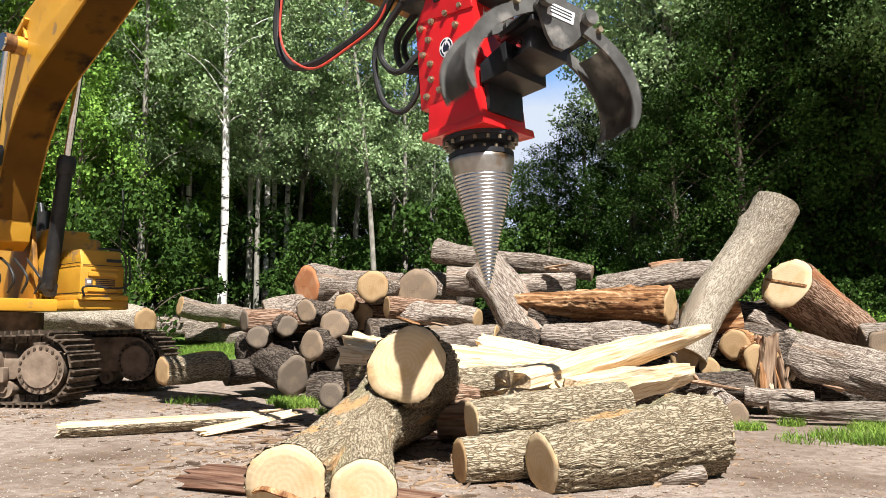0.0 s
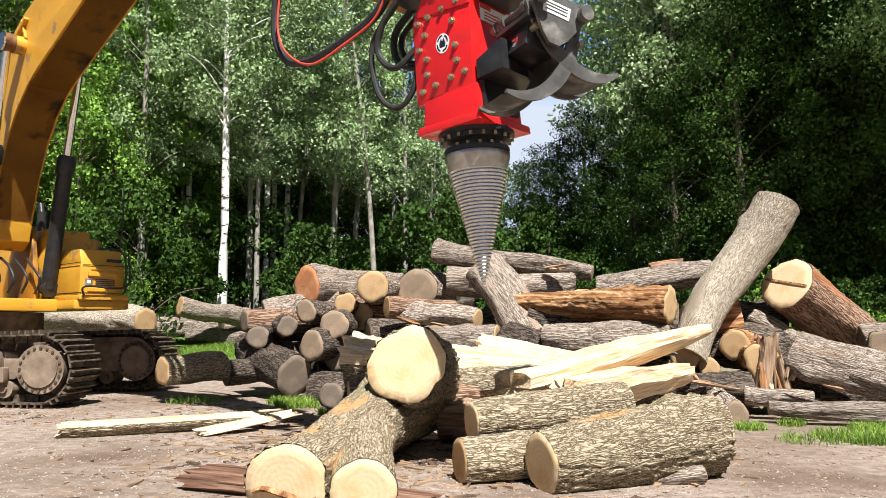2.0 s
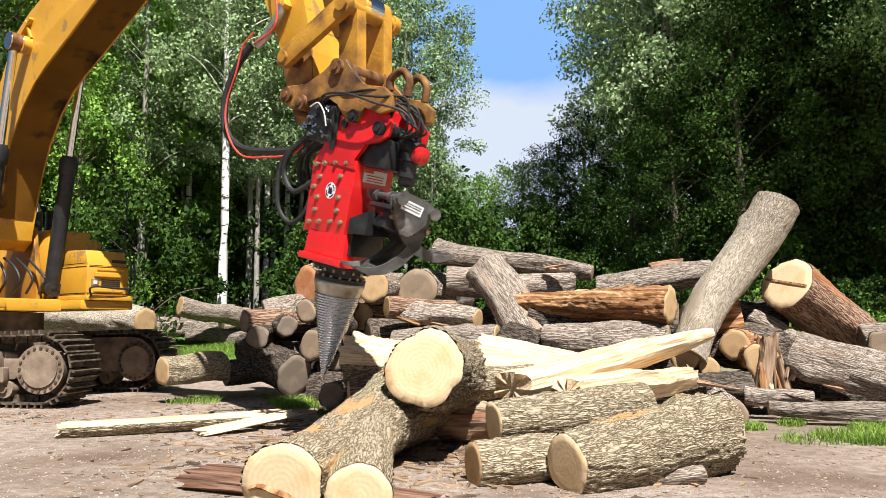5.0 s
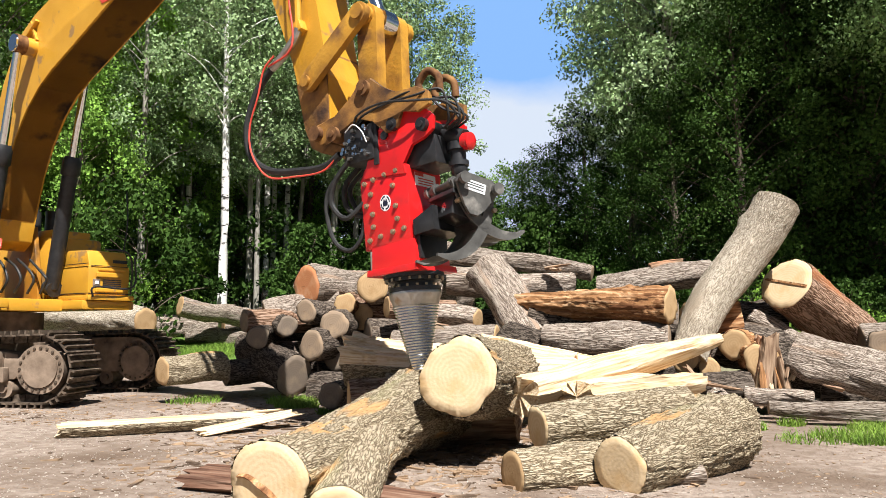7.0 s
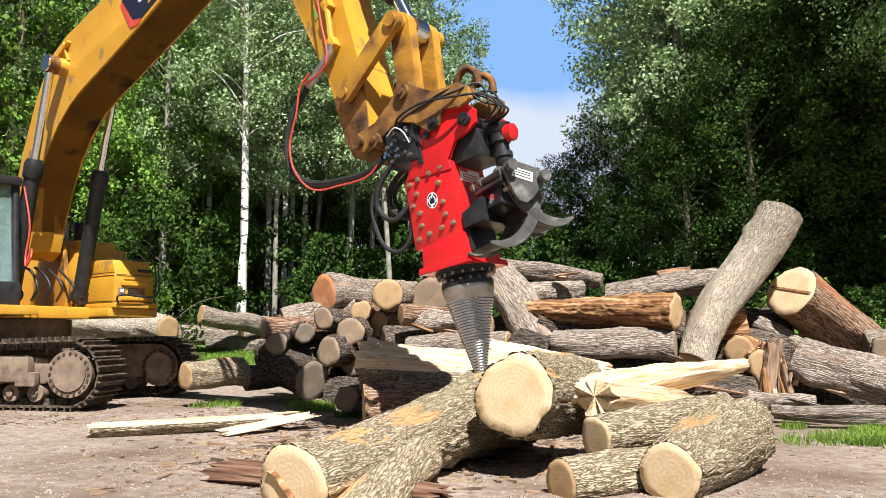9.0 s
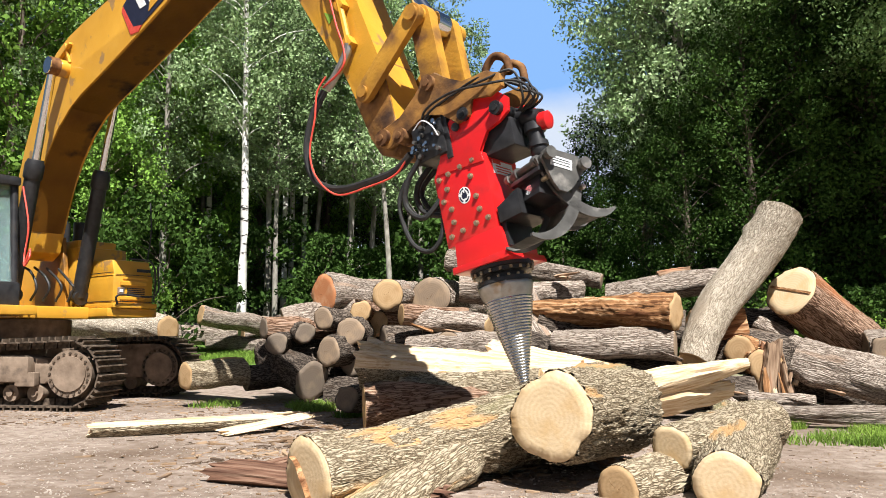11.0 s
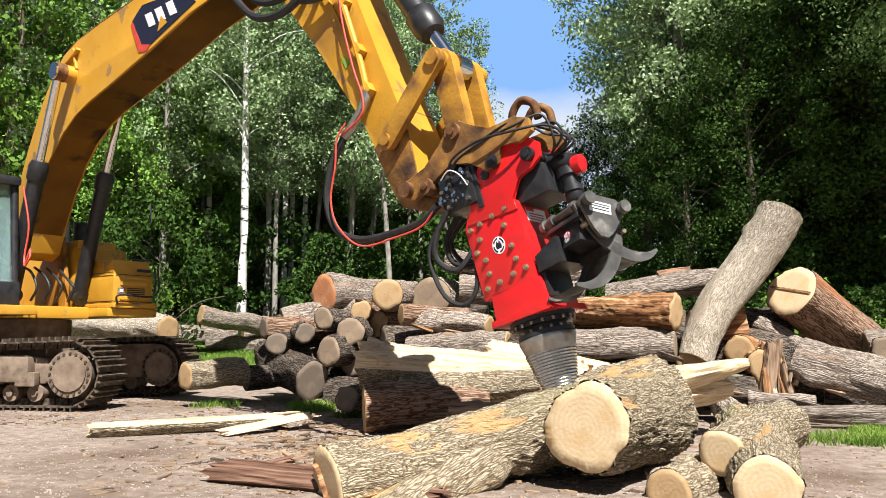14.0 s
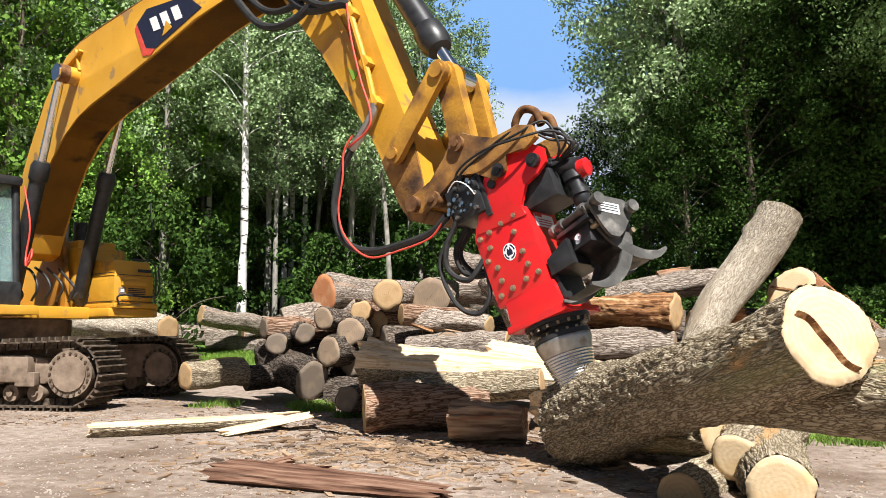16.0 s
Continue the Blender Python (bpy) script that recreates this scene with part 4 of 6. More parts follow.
for lo, hi in (((0.82, 0.606, 1.6), (1.78, 0.618, 1.612)), ((1.746, 0.63, 1.6), (1.757, 1.31, 1.612)), ((1.746, 0.66, 2.03), (1.756, 1.3, 2.04)), ((0.86, 0.606, 2.06), (1.74, 0.618, 2.07))):
    bm = bmesh.new()
    box(bm, lo, hi)
    part("seam", bm, BLACK, tb, "dark panel seam")
bm = bmesh.new()
box(bm, (1.77, 0.725, 1.75), (1.776, 0.785, 1.8), 0.003)
part("lamp", bm, WHITE, tb, "small pale work lamp")
bm = bmesh.new()
hose(bm, [(1.8, 1.3, 1.6), (1.86, 1.28, 2.0), (1.84, 1.2, 2.26), (1.7, 0.9, 2.3)], 0.016)
hose(bm, [(1.84, 0.66, 1.55), (1.9, 0.66, 1.7), (1.86, 1.3, 1.72), (1.84, 1.33, 2.2)], 0.016)
part("handrail", bm, BLACK, house, "black tubular handrail")
bm = bmesh.new()
box(bm, (-2.6, 0.5, 1.5), (0.75, 1.38, 2.55), 0.08)
box(bm, (0.1, 0.52, 2.5), (0.7, 1.2, 2.66), 0.04)
part("engine_hood", bm, YELLOW, house, "yellow engine hood", True)
bm = bmesh.new()
rod(bm, (-0.6, 0.9, 2.5), (-0.6, 0.9, 3.1), 0.075)
rod(bm, (-0.6, 0.9, 3.05), (-0.68, 0.9, 3.25), 0.05)
part("exhaust", bm, BLACK, house, "black exhaust stack", True)
bm = bmesh.new()
rod(bm, (0.3, 0.75, 2.6), (0.3, 0.75, 3.0), 0.12)
part("air_intake", bm, BLACK, house, "black air intake", True)
bm = bmesh.new()
hose(bm, [(1.55, 1.3, 2.28), (1.6, 1.32, 2.8), (1.5, 1.34, 3.3)], 0.012)
part("mirror", bm, BLACK, house, "black mirror on a thin stalk")
# cab
bm = bmesh.new()
for x, y in ((1.45, -0.72), (1.45, -1.5), (-0.1, -0.72), (-0.1, -1.5)):
    rod(bm, (x, y, 1.5), (x - (0.25 if x > 1 else 0), y, 3.35), 0.06, seg=10)
box(bm, (-0.2, -1.56, 3.3), (1.35, -0.66, 3.45), 0.06)
box(bm, (-0.2, -1.56, 1.45), (1.52, -0.66, 1.85), 0.05)
part("cab_frame", bm, BLACK, house, "dark cab frame", True)
bm = bmesh.new()
prism(bm, [(-0.05, 1.85), (1.42, 1.85), (1.18, 3.3), (-0.05, 3.3)], -0.7, -0.69)
prism(bm, [(1.43, 1.85), (1.44, 1.85), (1.2, 3.3), (1.19, 3.3)], -1.48, -0.74)
part("cab_window", bm, GLASS, house, "greenish cab glass").visible_shadow = False
bm = bmesh.new()
hose(bm, [(1.35, -0.65, 3.3), (1.5, -0.6, 2.7), (1.47, -0.62, 2.25), (1.6, -0.66, 2.08), (1.72, -0.65, 2.2), (1.6, -0.6, 2.33), (1.49, -0.62, 2.1)], 0.014)
part("red_cable", bm, RED_HOSE, house, "red electric cable loop")
for k in range(4):
    bm = bmesh.new()
    y = -0.3 + 0.19 * k
    hose(bm, [(0.62, y, 2.15), (0.95 + 0.04 * k, y, 2.05 - 0.05 * k), (1.12, y + 0.03, 1.8), (1.0, y, 1.6)], 0.02)
    part("boom_hose", bm, RUBBER, house, "black hydraulic hose at the boom foot", True)


boom = new("boom")
boom.parent = excavator
bm = bmesh.new()
upper = [(-0.22, 0.0), (-0.05, 0.32), (0.3, 0.86), (0.82, 1.3), (1.5, 1.79), (1.95, 2.03), (2.3, 2.12), (2.75, 2.07), (3.4, 1.9), (4.53, 1.57), (5.8, 1.12), (6.7, 0.6), (7.2, 0.22)]
lower = [(7.28, -0.02), (7.15, -0.2), (6.85, -0.1), (6.1, 0.42), (5.4, 0.57), (4.46, 0.68), (3.5, 0.82), (2.75, 0.94), (2.35, 0.98), (1.9, 0.92), (1.4, 0.74), (0.95, 0.45), (0.4, 0.0), (0.18, -0.26), (-0.1, -0.25)]
prism(bm, upper + lower, -0.3, 0.3, 0.02)
part("boom_beam", bm, YELLOW, boom, "bent yellow box-section boom", True)
# thin plate under the boom: grime stains, with shade put into the yellow
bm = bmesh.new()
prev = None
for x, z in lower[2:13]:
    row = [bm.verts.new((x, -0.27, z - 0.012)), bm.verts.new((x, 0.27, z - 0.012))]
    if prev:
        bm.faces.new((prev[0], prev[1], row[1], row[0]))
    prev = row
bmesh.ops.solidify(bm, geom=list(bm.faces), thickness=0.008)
part("boom_underside", bm, SHADED_GRIME, boom, "grimy oil-stained underside plate, shade put into its yellow")
bm = bmesh.new()
for y in (-0.46, 0.46):
    rod(bm, (2.5, 0.0, 1.6), (2.5, y, 1.6), 0.15, 0.13, 24)
part("pin_boss", bm, YELLOW, boom, "yellow pin boss", True)
for s in (-1, 1):
    bm = bmesh.new()
    rod(bm, (2.5, s * 0.44, 1.6), (2.5, s * 0.58, 1.6), 0.14, seg=24)
    part("pin", bm, RUST, boom, "rusty boom cylinder pin", True)
bm = bmesh.new()
prism(bm, [(4.2, 1.34), (4.5, 1.4), (5.35, 0.98), (5.58, 0.62), (4.5, 0.73), (4.3, 0.86)], -0.308, -0.3)
decal = part("decal", bm, NAVY, boom, "dark blue logo plate")
bm = bmesh.new()
prism(bm, [(4.16, 1.3), (4.22, 1.33), (4.32, 0.86), (4.5, 0.73), (4.4, 0.7), (4.22, 0.8)], -0.31, -0.301)
part("decal_edge", bm, RED_HOSE, decal, "red edge stripe")
bm = bmesh.new()
for x in (4.52, 4.75, 5.0):
    prism(bm, [(x, 1.22 - 0.36 * (x - 4.5)), (x + 0.15, 1.16 - 0.36 * (x - 4.5)), (x + 0.19, 0.92 - 0.36 * (x - 4.5)), (x + 0.04, 0.98 - 0.36 * (x - 4.5))], -0.314, -0.309)
part("decal_shape", bm, WHITE, decal, "white block shapes")
bm = bmesh.new()
prism(bm, [(4.72, 0.78), (4.95, 0.76), (4.86, 0.94)], -0.316, -0.309)
part("decal_triangle", bm, YELLOW, decal, "yellow triangle")
bm = bmesh.new()
for k, y in enumerate((-0.2, -0.1, 0.02)):
    hose(bm, [(0.5, y, 1.15), (1.5, y, 1.86), (2.2, y, 2.2), (3.0, y, 2.1), (4.5, y, 1.66), (5.9, y, 1.18)], 0.03)
part("pipe", bm, RUST, boom, "steel oil pipes along the boom")
bm = bmesh.new()
box(bm, (2.62, -0.34, 1.62), (2.66, -0.3, 2.0), 0.005)
box(bm, (2.3, -0.36, 1.86), (2.8, -0.3, 1.9), 0.005)
part("bracket", bm, YELLOW, boom)
bm = bmesh.new()
hose(bm, [(6.2, -0.32, 0.3), (6.6, -0.4, -0.45), (7.1, -0.42, -0.75), (7.6, -0.36, -0.62), (7.75, -0.32, -0.3)], 0.045)
hose(bm, [(6.3, -0.3, 0.35), (6.7, -0.34, -0.3), (7.2, -0.36, -0.55), (7.6, -0.33, -0.42)], 0.04)
part("hose_loop", bm, RUBBER, boom, "black hydraulic hose loops at the boom tip")

stick = new("stick")
stick.parent = excavator
bm = bmesh.new()
prism(bm, [(-0.75, 0.25), (-0.5, 0.62), (0.0, 0.7), (0.9, 0.66), (2.0, 0.46), (2.95, 0.3), (3.3, 0.18), (3.58, 0.08), (3.62, -0.06), (3.5, -0.15), (3.3, -0.16), (2.5, -0.09), (1.2, -0.12), (0.3, -0.2), (-0.1, -0.22), (-0.5, -0.1)], -0.24, 0.24, 0.015)
beam_ob = part("stick_beam", bm, YELLOW, stick, "yellow box-section stick, scuffed at its end", True)
bm = bmesh.new()
prism(bm, [(2.66, 0.35), (2.95, 0.29), (3.3, 0.17), (3.6, 0.07), (3.64, -0.06), (3.52, -0.17), (3.3, -0.18), (2.8, -0.125)], -0.252, 0.252, 0.01)
part("stick_nose", bm, YELLOW_WORN, stick, "scraped rusty stick end", True)
bm = bmesh.new()
for y in (-0.25, 0.25):
    prism(bm, [(0.0, 0.36), (1.3, 0.3), (2.2, 0.16), (2.2, 0.1), (1.3, 0.23), (0.0, 0.28)], y - 0.012, y + 0.012)
part("weld_strip", bm, YELLOW, stick)
bm = bmesh.new()
hose(bm, [(1.1, -0.3, 0.5), (1.3, -0.31, 0.45), (1.9, -0.31, 0.3), (2.3, -0.31, 0.17)], 0.035)
for x, z in ((1.25, 0.46), (1.85, 0.31), (2.28, 0.17)):
    box(bm, (x - 0.06, -0.34, z - 0.05), (x + 0.06, -0.24, z + 0.06), 0.01)
part("oil_pipe", bm, YELLOW, stick, "yellow oil pipe clamped to the stick", True)
bm = bmesh.new()
hose(bm, [(2.3, -0.31, 0.17), (2.38, -0.32, 0.08), (2.45, -0.33, -0.12), (2.48, -0.34, -0.3)], 0.045)
part("steel_coupling", bm, COLLAR, stick, "steel hose coupling", True)
bm = bmesh.new()
hose(bm, [(1.15, -0.34, 0.5), (1.5, -0.36, 0.36), (2.0, -0.36, 0.2), (2.35, -0.36, 0.12), (2.5, -0.37, 0.0), (2.47, -0.38, -0.3)], 0.011)
part("red_cable", bm, RED_HOSE, stick, "red electric cable")
bm = bmesh.new()
prism(bm, [(1.65, 0.08), (1.82, 0.06), (1.8, 0.16)], -0.248, -0.24)
part("sticker", bm, LEAF_BRIGHT, stick, "small yellow-green warning sticker")
bm = bmesh.new()
hose(bm, [(-0.2, -0.26, 0.1), (0.3, -0.34, -0.05), (0.8, -0.38, 0.1), (1.05, -0.32, 0.42), (1.15, -0.3, 0.5)], 0.05)
hose(bm, [(-0.2, -0.3, 0.25), (0.4, -0.4, 0.1), (0.9, -0.4, 0.25), (1.1, -0.3, 0.5)], 0.04)
part("feed_hose", bm, RUBBER, stick, "black hydraulic hoses on the stick")
bm = bmesh.new()
rod(bm, (2.92, -0.34, 0.1), (2.92, 0.34, 0.1), 0.085, seg=20)
part("pin", bm, RUST, stick, "rusty pin", True)
bm = bmesh.new()
rod(bm, (3.468, -0.36, 0), (3.468, 0.36, 0), 0.075, seg=20)
part("pin", bm, RUST, stick, "rusty pins", True)


def link_plate(name, length, r, half, thick, mat, label):
    """Pair of link plates along x with eyes at both ends."""
    bm = bmesh.new()
    for y in (-half, half - thick):
        out = [(r * math.cos(a), r * math.sin(a)) for a in [math.pi / 2 + math.pi * k / 10 for k in range(11)]]
        out += [(length + r * math.cos(a), r * math.sin(a)) for a in [-math.pi / 2 + math.pi * k / 10 for k in range(11)]]
        prism(bm, out, y, y + thick, 0.008)
    rod(bm, (0, -half - 0.03, 0), (0, half + 0.03, 0), r * 0.6, seg=16)
    rod(bm, (length, -half - 0.03, 0), (length, half + 0.03, 0), r * 0.75, seg=16)
    ob = part(name, bm, mat, excavator, label, True)
    return ob


idler = link_plate("idler_link", IDLER_LEN, 0.1, 0.36, 0.07, LINK_YELLOW, "worn yellow idler links")
bucket_link = link_plate("bucket_link", LINK_LEN, 0.12, 0.24, 0.12, LINK_YELLOW, "scuffed yellow bucket link")


def ram(name, barrel, r, parent, label):
    ob = new(name)
    ob.parent = parent
    tagged(ob, label)
    bm = bmesh.new()
    rod(bm, (0, 0, 0), (0, 0, barrel), r, seg=24)
    lathe(bm, [(r * 1.05, barrel - 0.25), (r * 1.22, barrel - 0.22), (r * 1.22, barrel - 0.02), (r * 0.95, barrel + 0.06)], 24)
    rod(bm, (-0.1, 0, 0), (0.1, 0, 0), r * 1.1, seg=16)
    part("barrel", bm, BLACK, ob, "black cylinder barrel", True)
    return ob


def ram_rod(name, length, r):
    bm = bmesh.new()
    rod(bm, (0, 0, -length), (0, 0, -0.1), r, seg=20)
    rod(bm, (0, -0.09, 0), (0, 0.09, 0), 0.13, seg=20)
    return part(name, bm, CHROME, excavator, "chromed piston rod", True)


BOOM_RAMS = [(ram("boom_cylinder", 2.05, 0.115, excavator, "black boom lift cylinder"), ram_rod("piston_rod", 1.75, 0.06), y) for y in (-0.52, 0.52)]
STICK_RAM = (ram("bucket_cylinder", 1.9, 0.13, excavator, "black bucket cylinder on the stick"), ram_rod("piston_rod", 1.3, 0.065))

# ---- cone splitter with grapple ----
splitter = thing("cone_splitter", pose(0, 5.5, 2.3), "red hydraulic cone splitter with a grey grapple hanging from the stick", "log splitter")
bm = bmesh.new()
prism(bm, [(-0.35, 0.42), (0.2, 0.45), (0.2, 1.13), (0.14, 1.18), (-0.3, 1.2), (-0.37, 1.08)], -0.25, 0.25, 0.012)
prism(bm, [(-0.29, 0.22), (0.24, 0.22), (0.22, 0.46), (-0.27, 0.46)], -0.25, 0.25, 0.01)
body = part("body", bm, RED, splitter, "glossy red welded steel housing", True)
bm = bmesh.new()
prism(bm, [(-0.31, 0.17), (0.28, 0.17), (0.27, 0.23), (-0.3, 0.23)], -0.3, 0.3, 0.008)
part("base_flange", bm, RED, splitter, "red base flange", True)
EAR = [(-0.32, 1.1), (-0.16, 1.46), (-0.02, 1.6), (0.08, 1.68), (0.3, 1.62), (0.46, 1.59), (0.55, 1.5), (0.53, 1.38), (0.42, 1.32), (0.28, 1.3), (0.17, 1.15), (0.2, 1.05)]
for y in (-0.262, 0.222):
    bm = bmesh.new()
    prism(bm, EAR, y, y + 0.04, 0.008)
    part("ear", bm, RED, splitter, "red mounting ear plate", True)
bm = bmesh.new()
for x, z in ((0.1, 1.52), (0.436, 1.435)):
    rod(bm, (x, -0.31, z), (x, 0.31, z), 0.06, seg=20)
    rod(bm, (x, -0.325, z), (x, -0.3, z), 0.03, seg=12)
rod(bm, (-0.02, -0.28, 1.45), (-0.02, 0.28, 1.45), 0.04, seg=16)
part("pin", bm, BLACK, splitter, "black mounting pins", True)
bm = bmesh.new()
rod(bm, (0.05, -0.225, 1.3), (0.05, 0.225, 1.3), 0.06)
box(bm, (0.0, -0.2, 1.1), (0.5, 0.2, 1.36), 0.02)
part("inner_block", bm, BLACK, splitter, "black motor block", True)
BOLTS = [(-0.31, 1.05), (-0.2, 1.07), (-0.06, 1.09), (0.08, 1.1), (-0.24, 0.94), (-0.23, 0.75), (-0.23, 0.63), (-0.28, 0.51), (-0.15, 0.53), (0.0, 0.55), (0.13, 0.56), (0.06, 0.66), (0.05, 0.78), (0.03, 0.97), (-0.3, 0.84)]
bm = bmesh.new()
rod(bm, (0, -0.262, 0), (0, -0.25, 0), 0.026, seg=12)
rod(bm, (0, -0.278, 0), (0, -0.26, 0), 0.019, seg=6)
first = part("bolt", bm, BOLT, splitter)
for k, (x, z) in enumerate(BOLTS):
    m = pose(x, 0, z, 0, 17 * k, 0)
    if k:
        share("bolt", first.data, splitter, m)
    else:
        first.matrix_basis = m
bm = bmesh.new()
rod(bm, (-0.085, -0.253, 0.83), (-0.085, -0.25, 0.83), 0.075, seg=32)
badge = part("badge", bm, WHITE, splitter, "round white badge")
badge.scale = (0.85, 1, 1)
bm = bmesh.new()
ring = [(0.066 * math.cos(a), 0.066 * math.sin(a)) for a in [2 * math.pi * k / 28 for k in range(28)]]
for a, b in zip(range(28), list(range(1, 28)) + [0]):
    if a % 7 < 5:
        prism(bm, [(-0.085 + ring[a][0], 0.83 + ring[a][1]), (-0.085 + ring[b][0], 0.83 + ring[b][1]), (-0.085 + ring[b][0] * 0.78, 0.83 + ring[b][1] * 0.78), (-0.085 + ring[a][0] * 0.78, 0.83 + ring[a][1] * 0.78)], -0.2545, -0.253)
prism(bm, [(-0.115, 0.8), (-0.055, 0.8), (-0.05, 0.83), (-0.07, 0.87), (-0.085, 0.845), (-0.1, 0.87), (-0.12, 0.83)], -0.2545, -0.253)
part("badge_shape", bm, NAVY, badge, "small blue shapes")
bm = bmesh.new()
box(bm, (0.201, -0.14, 0.96), (0.206, 0.16, 1.08))
sticker = part("sticker", bm, WHITE, splitter, "white warning sticker")
bm = bmesh.new()
box(bm, (0.206, -0.14, 1.05), (0.208, -0.02, 1.08))
for k in range(3):
    box(bm, (0.206, -0.1, 0.975 + 0.024 * k), (0.208, 0.12, 0.985 + 0.024 * k))
part("sticker_bar", bm, RED_HOSE, sticker, "red print bars")
# hub and cone
bm = bmesh.new()
lathe(bm, [(0.24, 0.015), (0.24, 0.05), (0.19, 0.055), (0.185, 0.1), (0.25, 0.105), (0.25, 0.135), (0.28, 0.14), (0.28, 0.18)], 36)
hub = part("hub", bm, BLACK, splitter, "black flanged bearing hub", True)
bm = bmesh.new()
rod(bm, (0.222, 0, 0.045), (0.222, 0, 0.072), 0.013, seg=6)
first = part("hub_bolt", bm, BOLT, hub)
for k in range(1, 16):
    share("hub_bolt", first.data, hub, pose(0, 0, 0, 0, 0, 22.5 * k))
for k in range(18):
    share("hub_bolt", first.data, hub, pose(0.04 * math.cos(radians(20 * k)), 0.04 * math.sin(radians(20 * k)), 0.06, 0, 0, 20 * k))
cone = new("cone")
cone.parent = splitter
bm = bmesh.new()
lathe(bm, [(0.2, 0.02), (0.235, 0.012), (0.24, 0.0), (0.238, -0.02), (0.205, -0.125)], 48)
part("collar", bm, COLLAR, cone, "worn steel collar", True)
bm = bmesh.new()
seg, pitch, prev = 48, 0.0245, None
rings = 34 * 10
for k in range(rings + 1):
    ring = []
    for i in range(seg):
        a = 2 * math.pi * i / seg
        z = -0.12 - 0.824 * k / rings
        r = 0.208 * max(0.0, 1 - (-0.12 - z) / 0.824) ** 0.97 + 0.004
        ph = ((-z / pitch) + a / (2 * math.pi)) % 1
        r += 0.0072 * (0.5 - 0.5 * math.cos(2 * math.pi * ph)) * min(1, r / 0.03)
        ring.append(bm.verts.new((r * math.cos(a), r * math.sin(a), z)))
    if prev:
        for i in range(seg):
            bm.faces.new((prev[i], prev[(i + 1) % seg], ring[(i + 1) % seg], ring[i]))
    prev = ring
bm.faces.new(prev)
part("thread", bm, STEEL, cone, "bright turned steel screw thread", smooth=True)
# coupler above the splitter
bm = bmesh.new()
for y in (-0.3, 0.24):
    prism(bm, [(-0.93, 1.62), (-0.8, 1.54), (-0.55, 1.6), (-0.32, 1.7), (-0.12, 1.62), (0.02, 1.46), (0.16, 1.48), (0.22, 1.62), (0.4, 1.56), (0.54, 1.6), (0.54, 1.72), (0.4, 1.8), (0.15, 1.8), (0.0, 1.9), (-0.12, 2.03), (-0.28, 2.02), (-0.38, 1.9), (-0.6, 1.77), (-0.88, 1.75)], y, y + 0.06, 0.012)
prism(bm, [(-0.6, 1.66), (-0.3, 1.76), (0.1, 1.74), (0.1, 1.68), (-0.3, 1.68), (-0.58, 1.58)], -0.25, 0.25, 0.01)
coupler = part("coupler", bm, YELLOW_WORN, splitter, "rusty yellow quick coupler", True)
bm = bmesh.new()
for y in (-0.12, 0.12):
    hose(bm, [(0.32, y, 1.8), (0.31, y, 1.9), (0.42, y, 1.98), (0.53, y, 1.9), (0.54, y, 1.76)], 0.036, seg=10)
part("lifting_eye", bm, RUST, splitter, "rusty lifting eye", True)
for x, z in ((-0.84, 1.66), (-0.2, 1.95), (-0.62, 1.6)):
    bm = bmesh.new()
    rod(bm, (x, -0.34, z), (x, 0.34, z), 0.075, seg=18)
    rod(bm, (x, -0.355, z), (x, -0.33, z), 0.035, seg=12)
    part("coupler_pin", bm, RUST, splitter, "rusty coupler pin", True)
# valve block and hoses
bm = bmesh.new()
box(bm, (-0.5, -0.3, 1.26), (-0.14, 0.2, 1.6), 0.02, Matrix.Rotation(radians(0), 4, "Y"))
box(bm, (-0.16, -0.28, 1.2), (-0.1, 0.1, 1.62), 0.01)
valve = part("valve_block", bm, BLACK, splitter, "black hydraulic valve block", True)
random.seed(4)
for k in range(22):
    x, z = random.uniform(-0.48, -0.16), random.uniform(1.28, 1.58)
    bm = bmesh.new()
    rod(bm, (x, -0.296, z), (x, -0.3 - random.uniform(0.02, 0.07), z), random.uniform(0.012, 0.022), seg=8)
    part("fitting", bm, CHROME if k % 3 else GREY_STEEL, valve, "bright hose fitting", True)
bm = bmesh.new()
for k, (dy, r) in enumerate(((-0.3, 0.026), (-0.12, 0.028), (-0.02, 0.024))):
    hose(bm, [(-0.45, dy, 1.3), (-0.62 - 0.03 * k, dy - 0.03, 1.12), (-0.68 + 0.02 * k, dy - 0.02, 0.92), (-0.52, dy, 0.76 + 0.05 * k), (-0.34, dy + 0.08, 0.9 - 0.1 * k)], r)
hose(bm, [(-0.5, -0.28, 1.28), (-0.76, -0.3, 1.02), (-0.72, -0.3, 0.62), (-0.55, -0.26, 0.46), (-0.4, -0.22, 0.6), (-0.36, -0.2, 0.95)], 0.022)
part("lower_hose", bm, RUBBER, splitter, "black looping hydraulic hoses", True)
random.seed(12)
for k in range(7):
    bm = bmesh.new()
    y, w = -0.33 + 0.05 * k, random.uniform
    hose(bm, [(-0.36 + w(-0.05, 0.05), -0.3, 1.56), (-0.24, y - 0.05, 1.66 + w(-0.04, 0.04)), (0.05 + w(-0.08, 0.08), y - 0.08, 1.68 + w(0, 0.12)), (0.4, y - 0.05, 1.64 + w(0, 0.14)),
              (0.66 + w(-0.06, 0.08), y * 0.8, 1.6 + w(-0.05, 0.14)), (0.72 + w(-0.08, 0.04), y * 0.6, 1.47 + w(-0.04, 0.04)), (0.56, y * 0.4, 1.4)], 0.011)
    part("upper_hose", bm, RUBBER, splitter, "thin black hose over the coupler", True)
bm = bmesh.new()
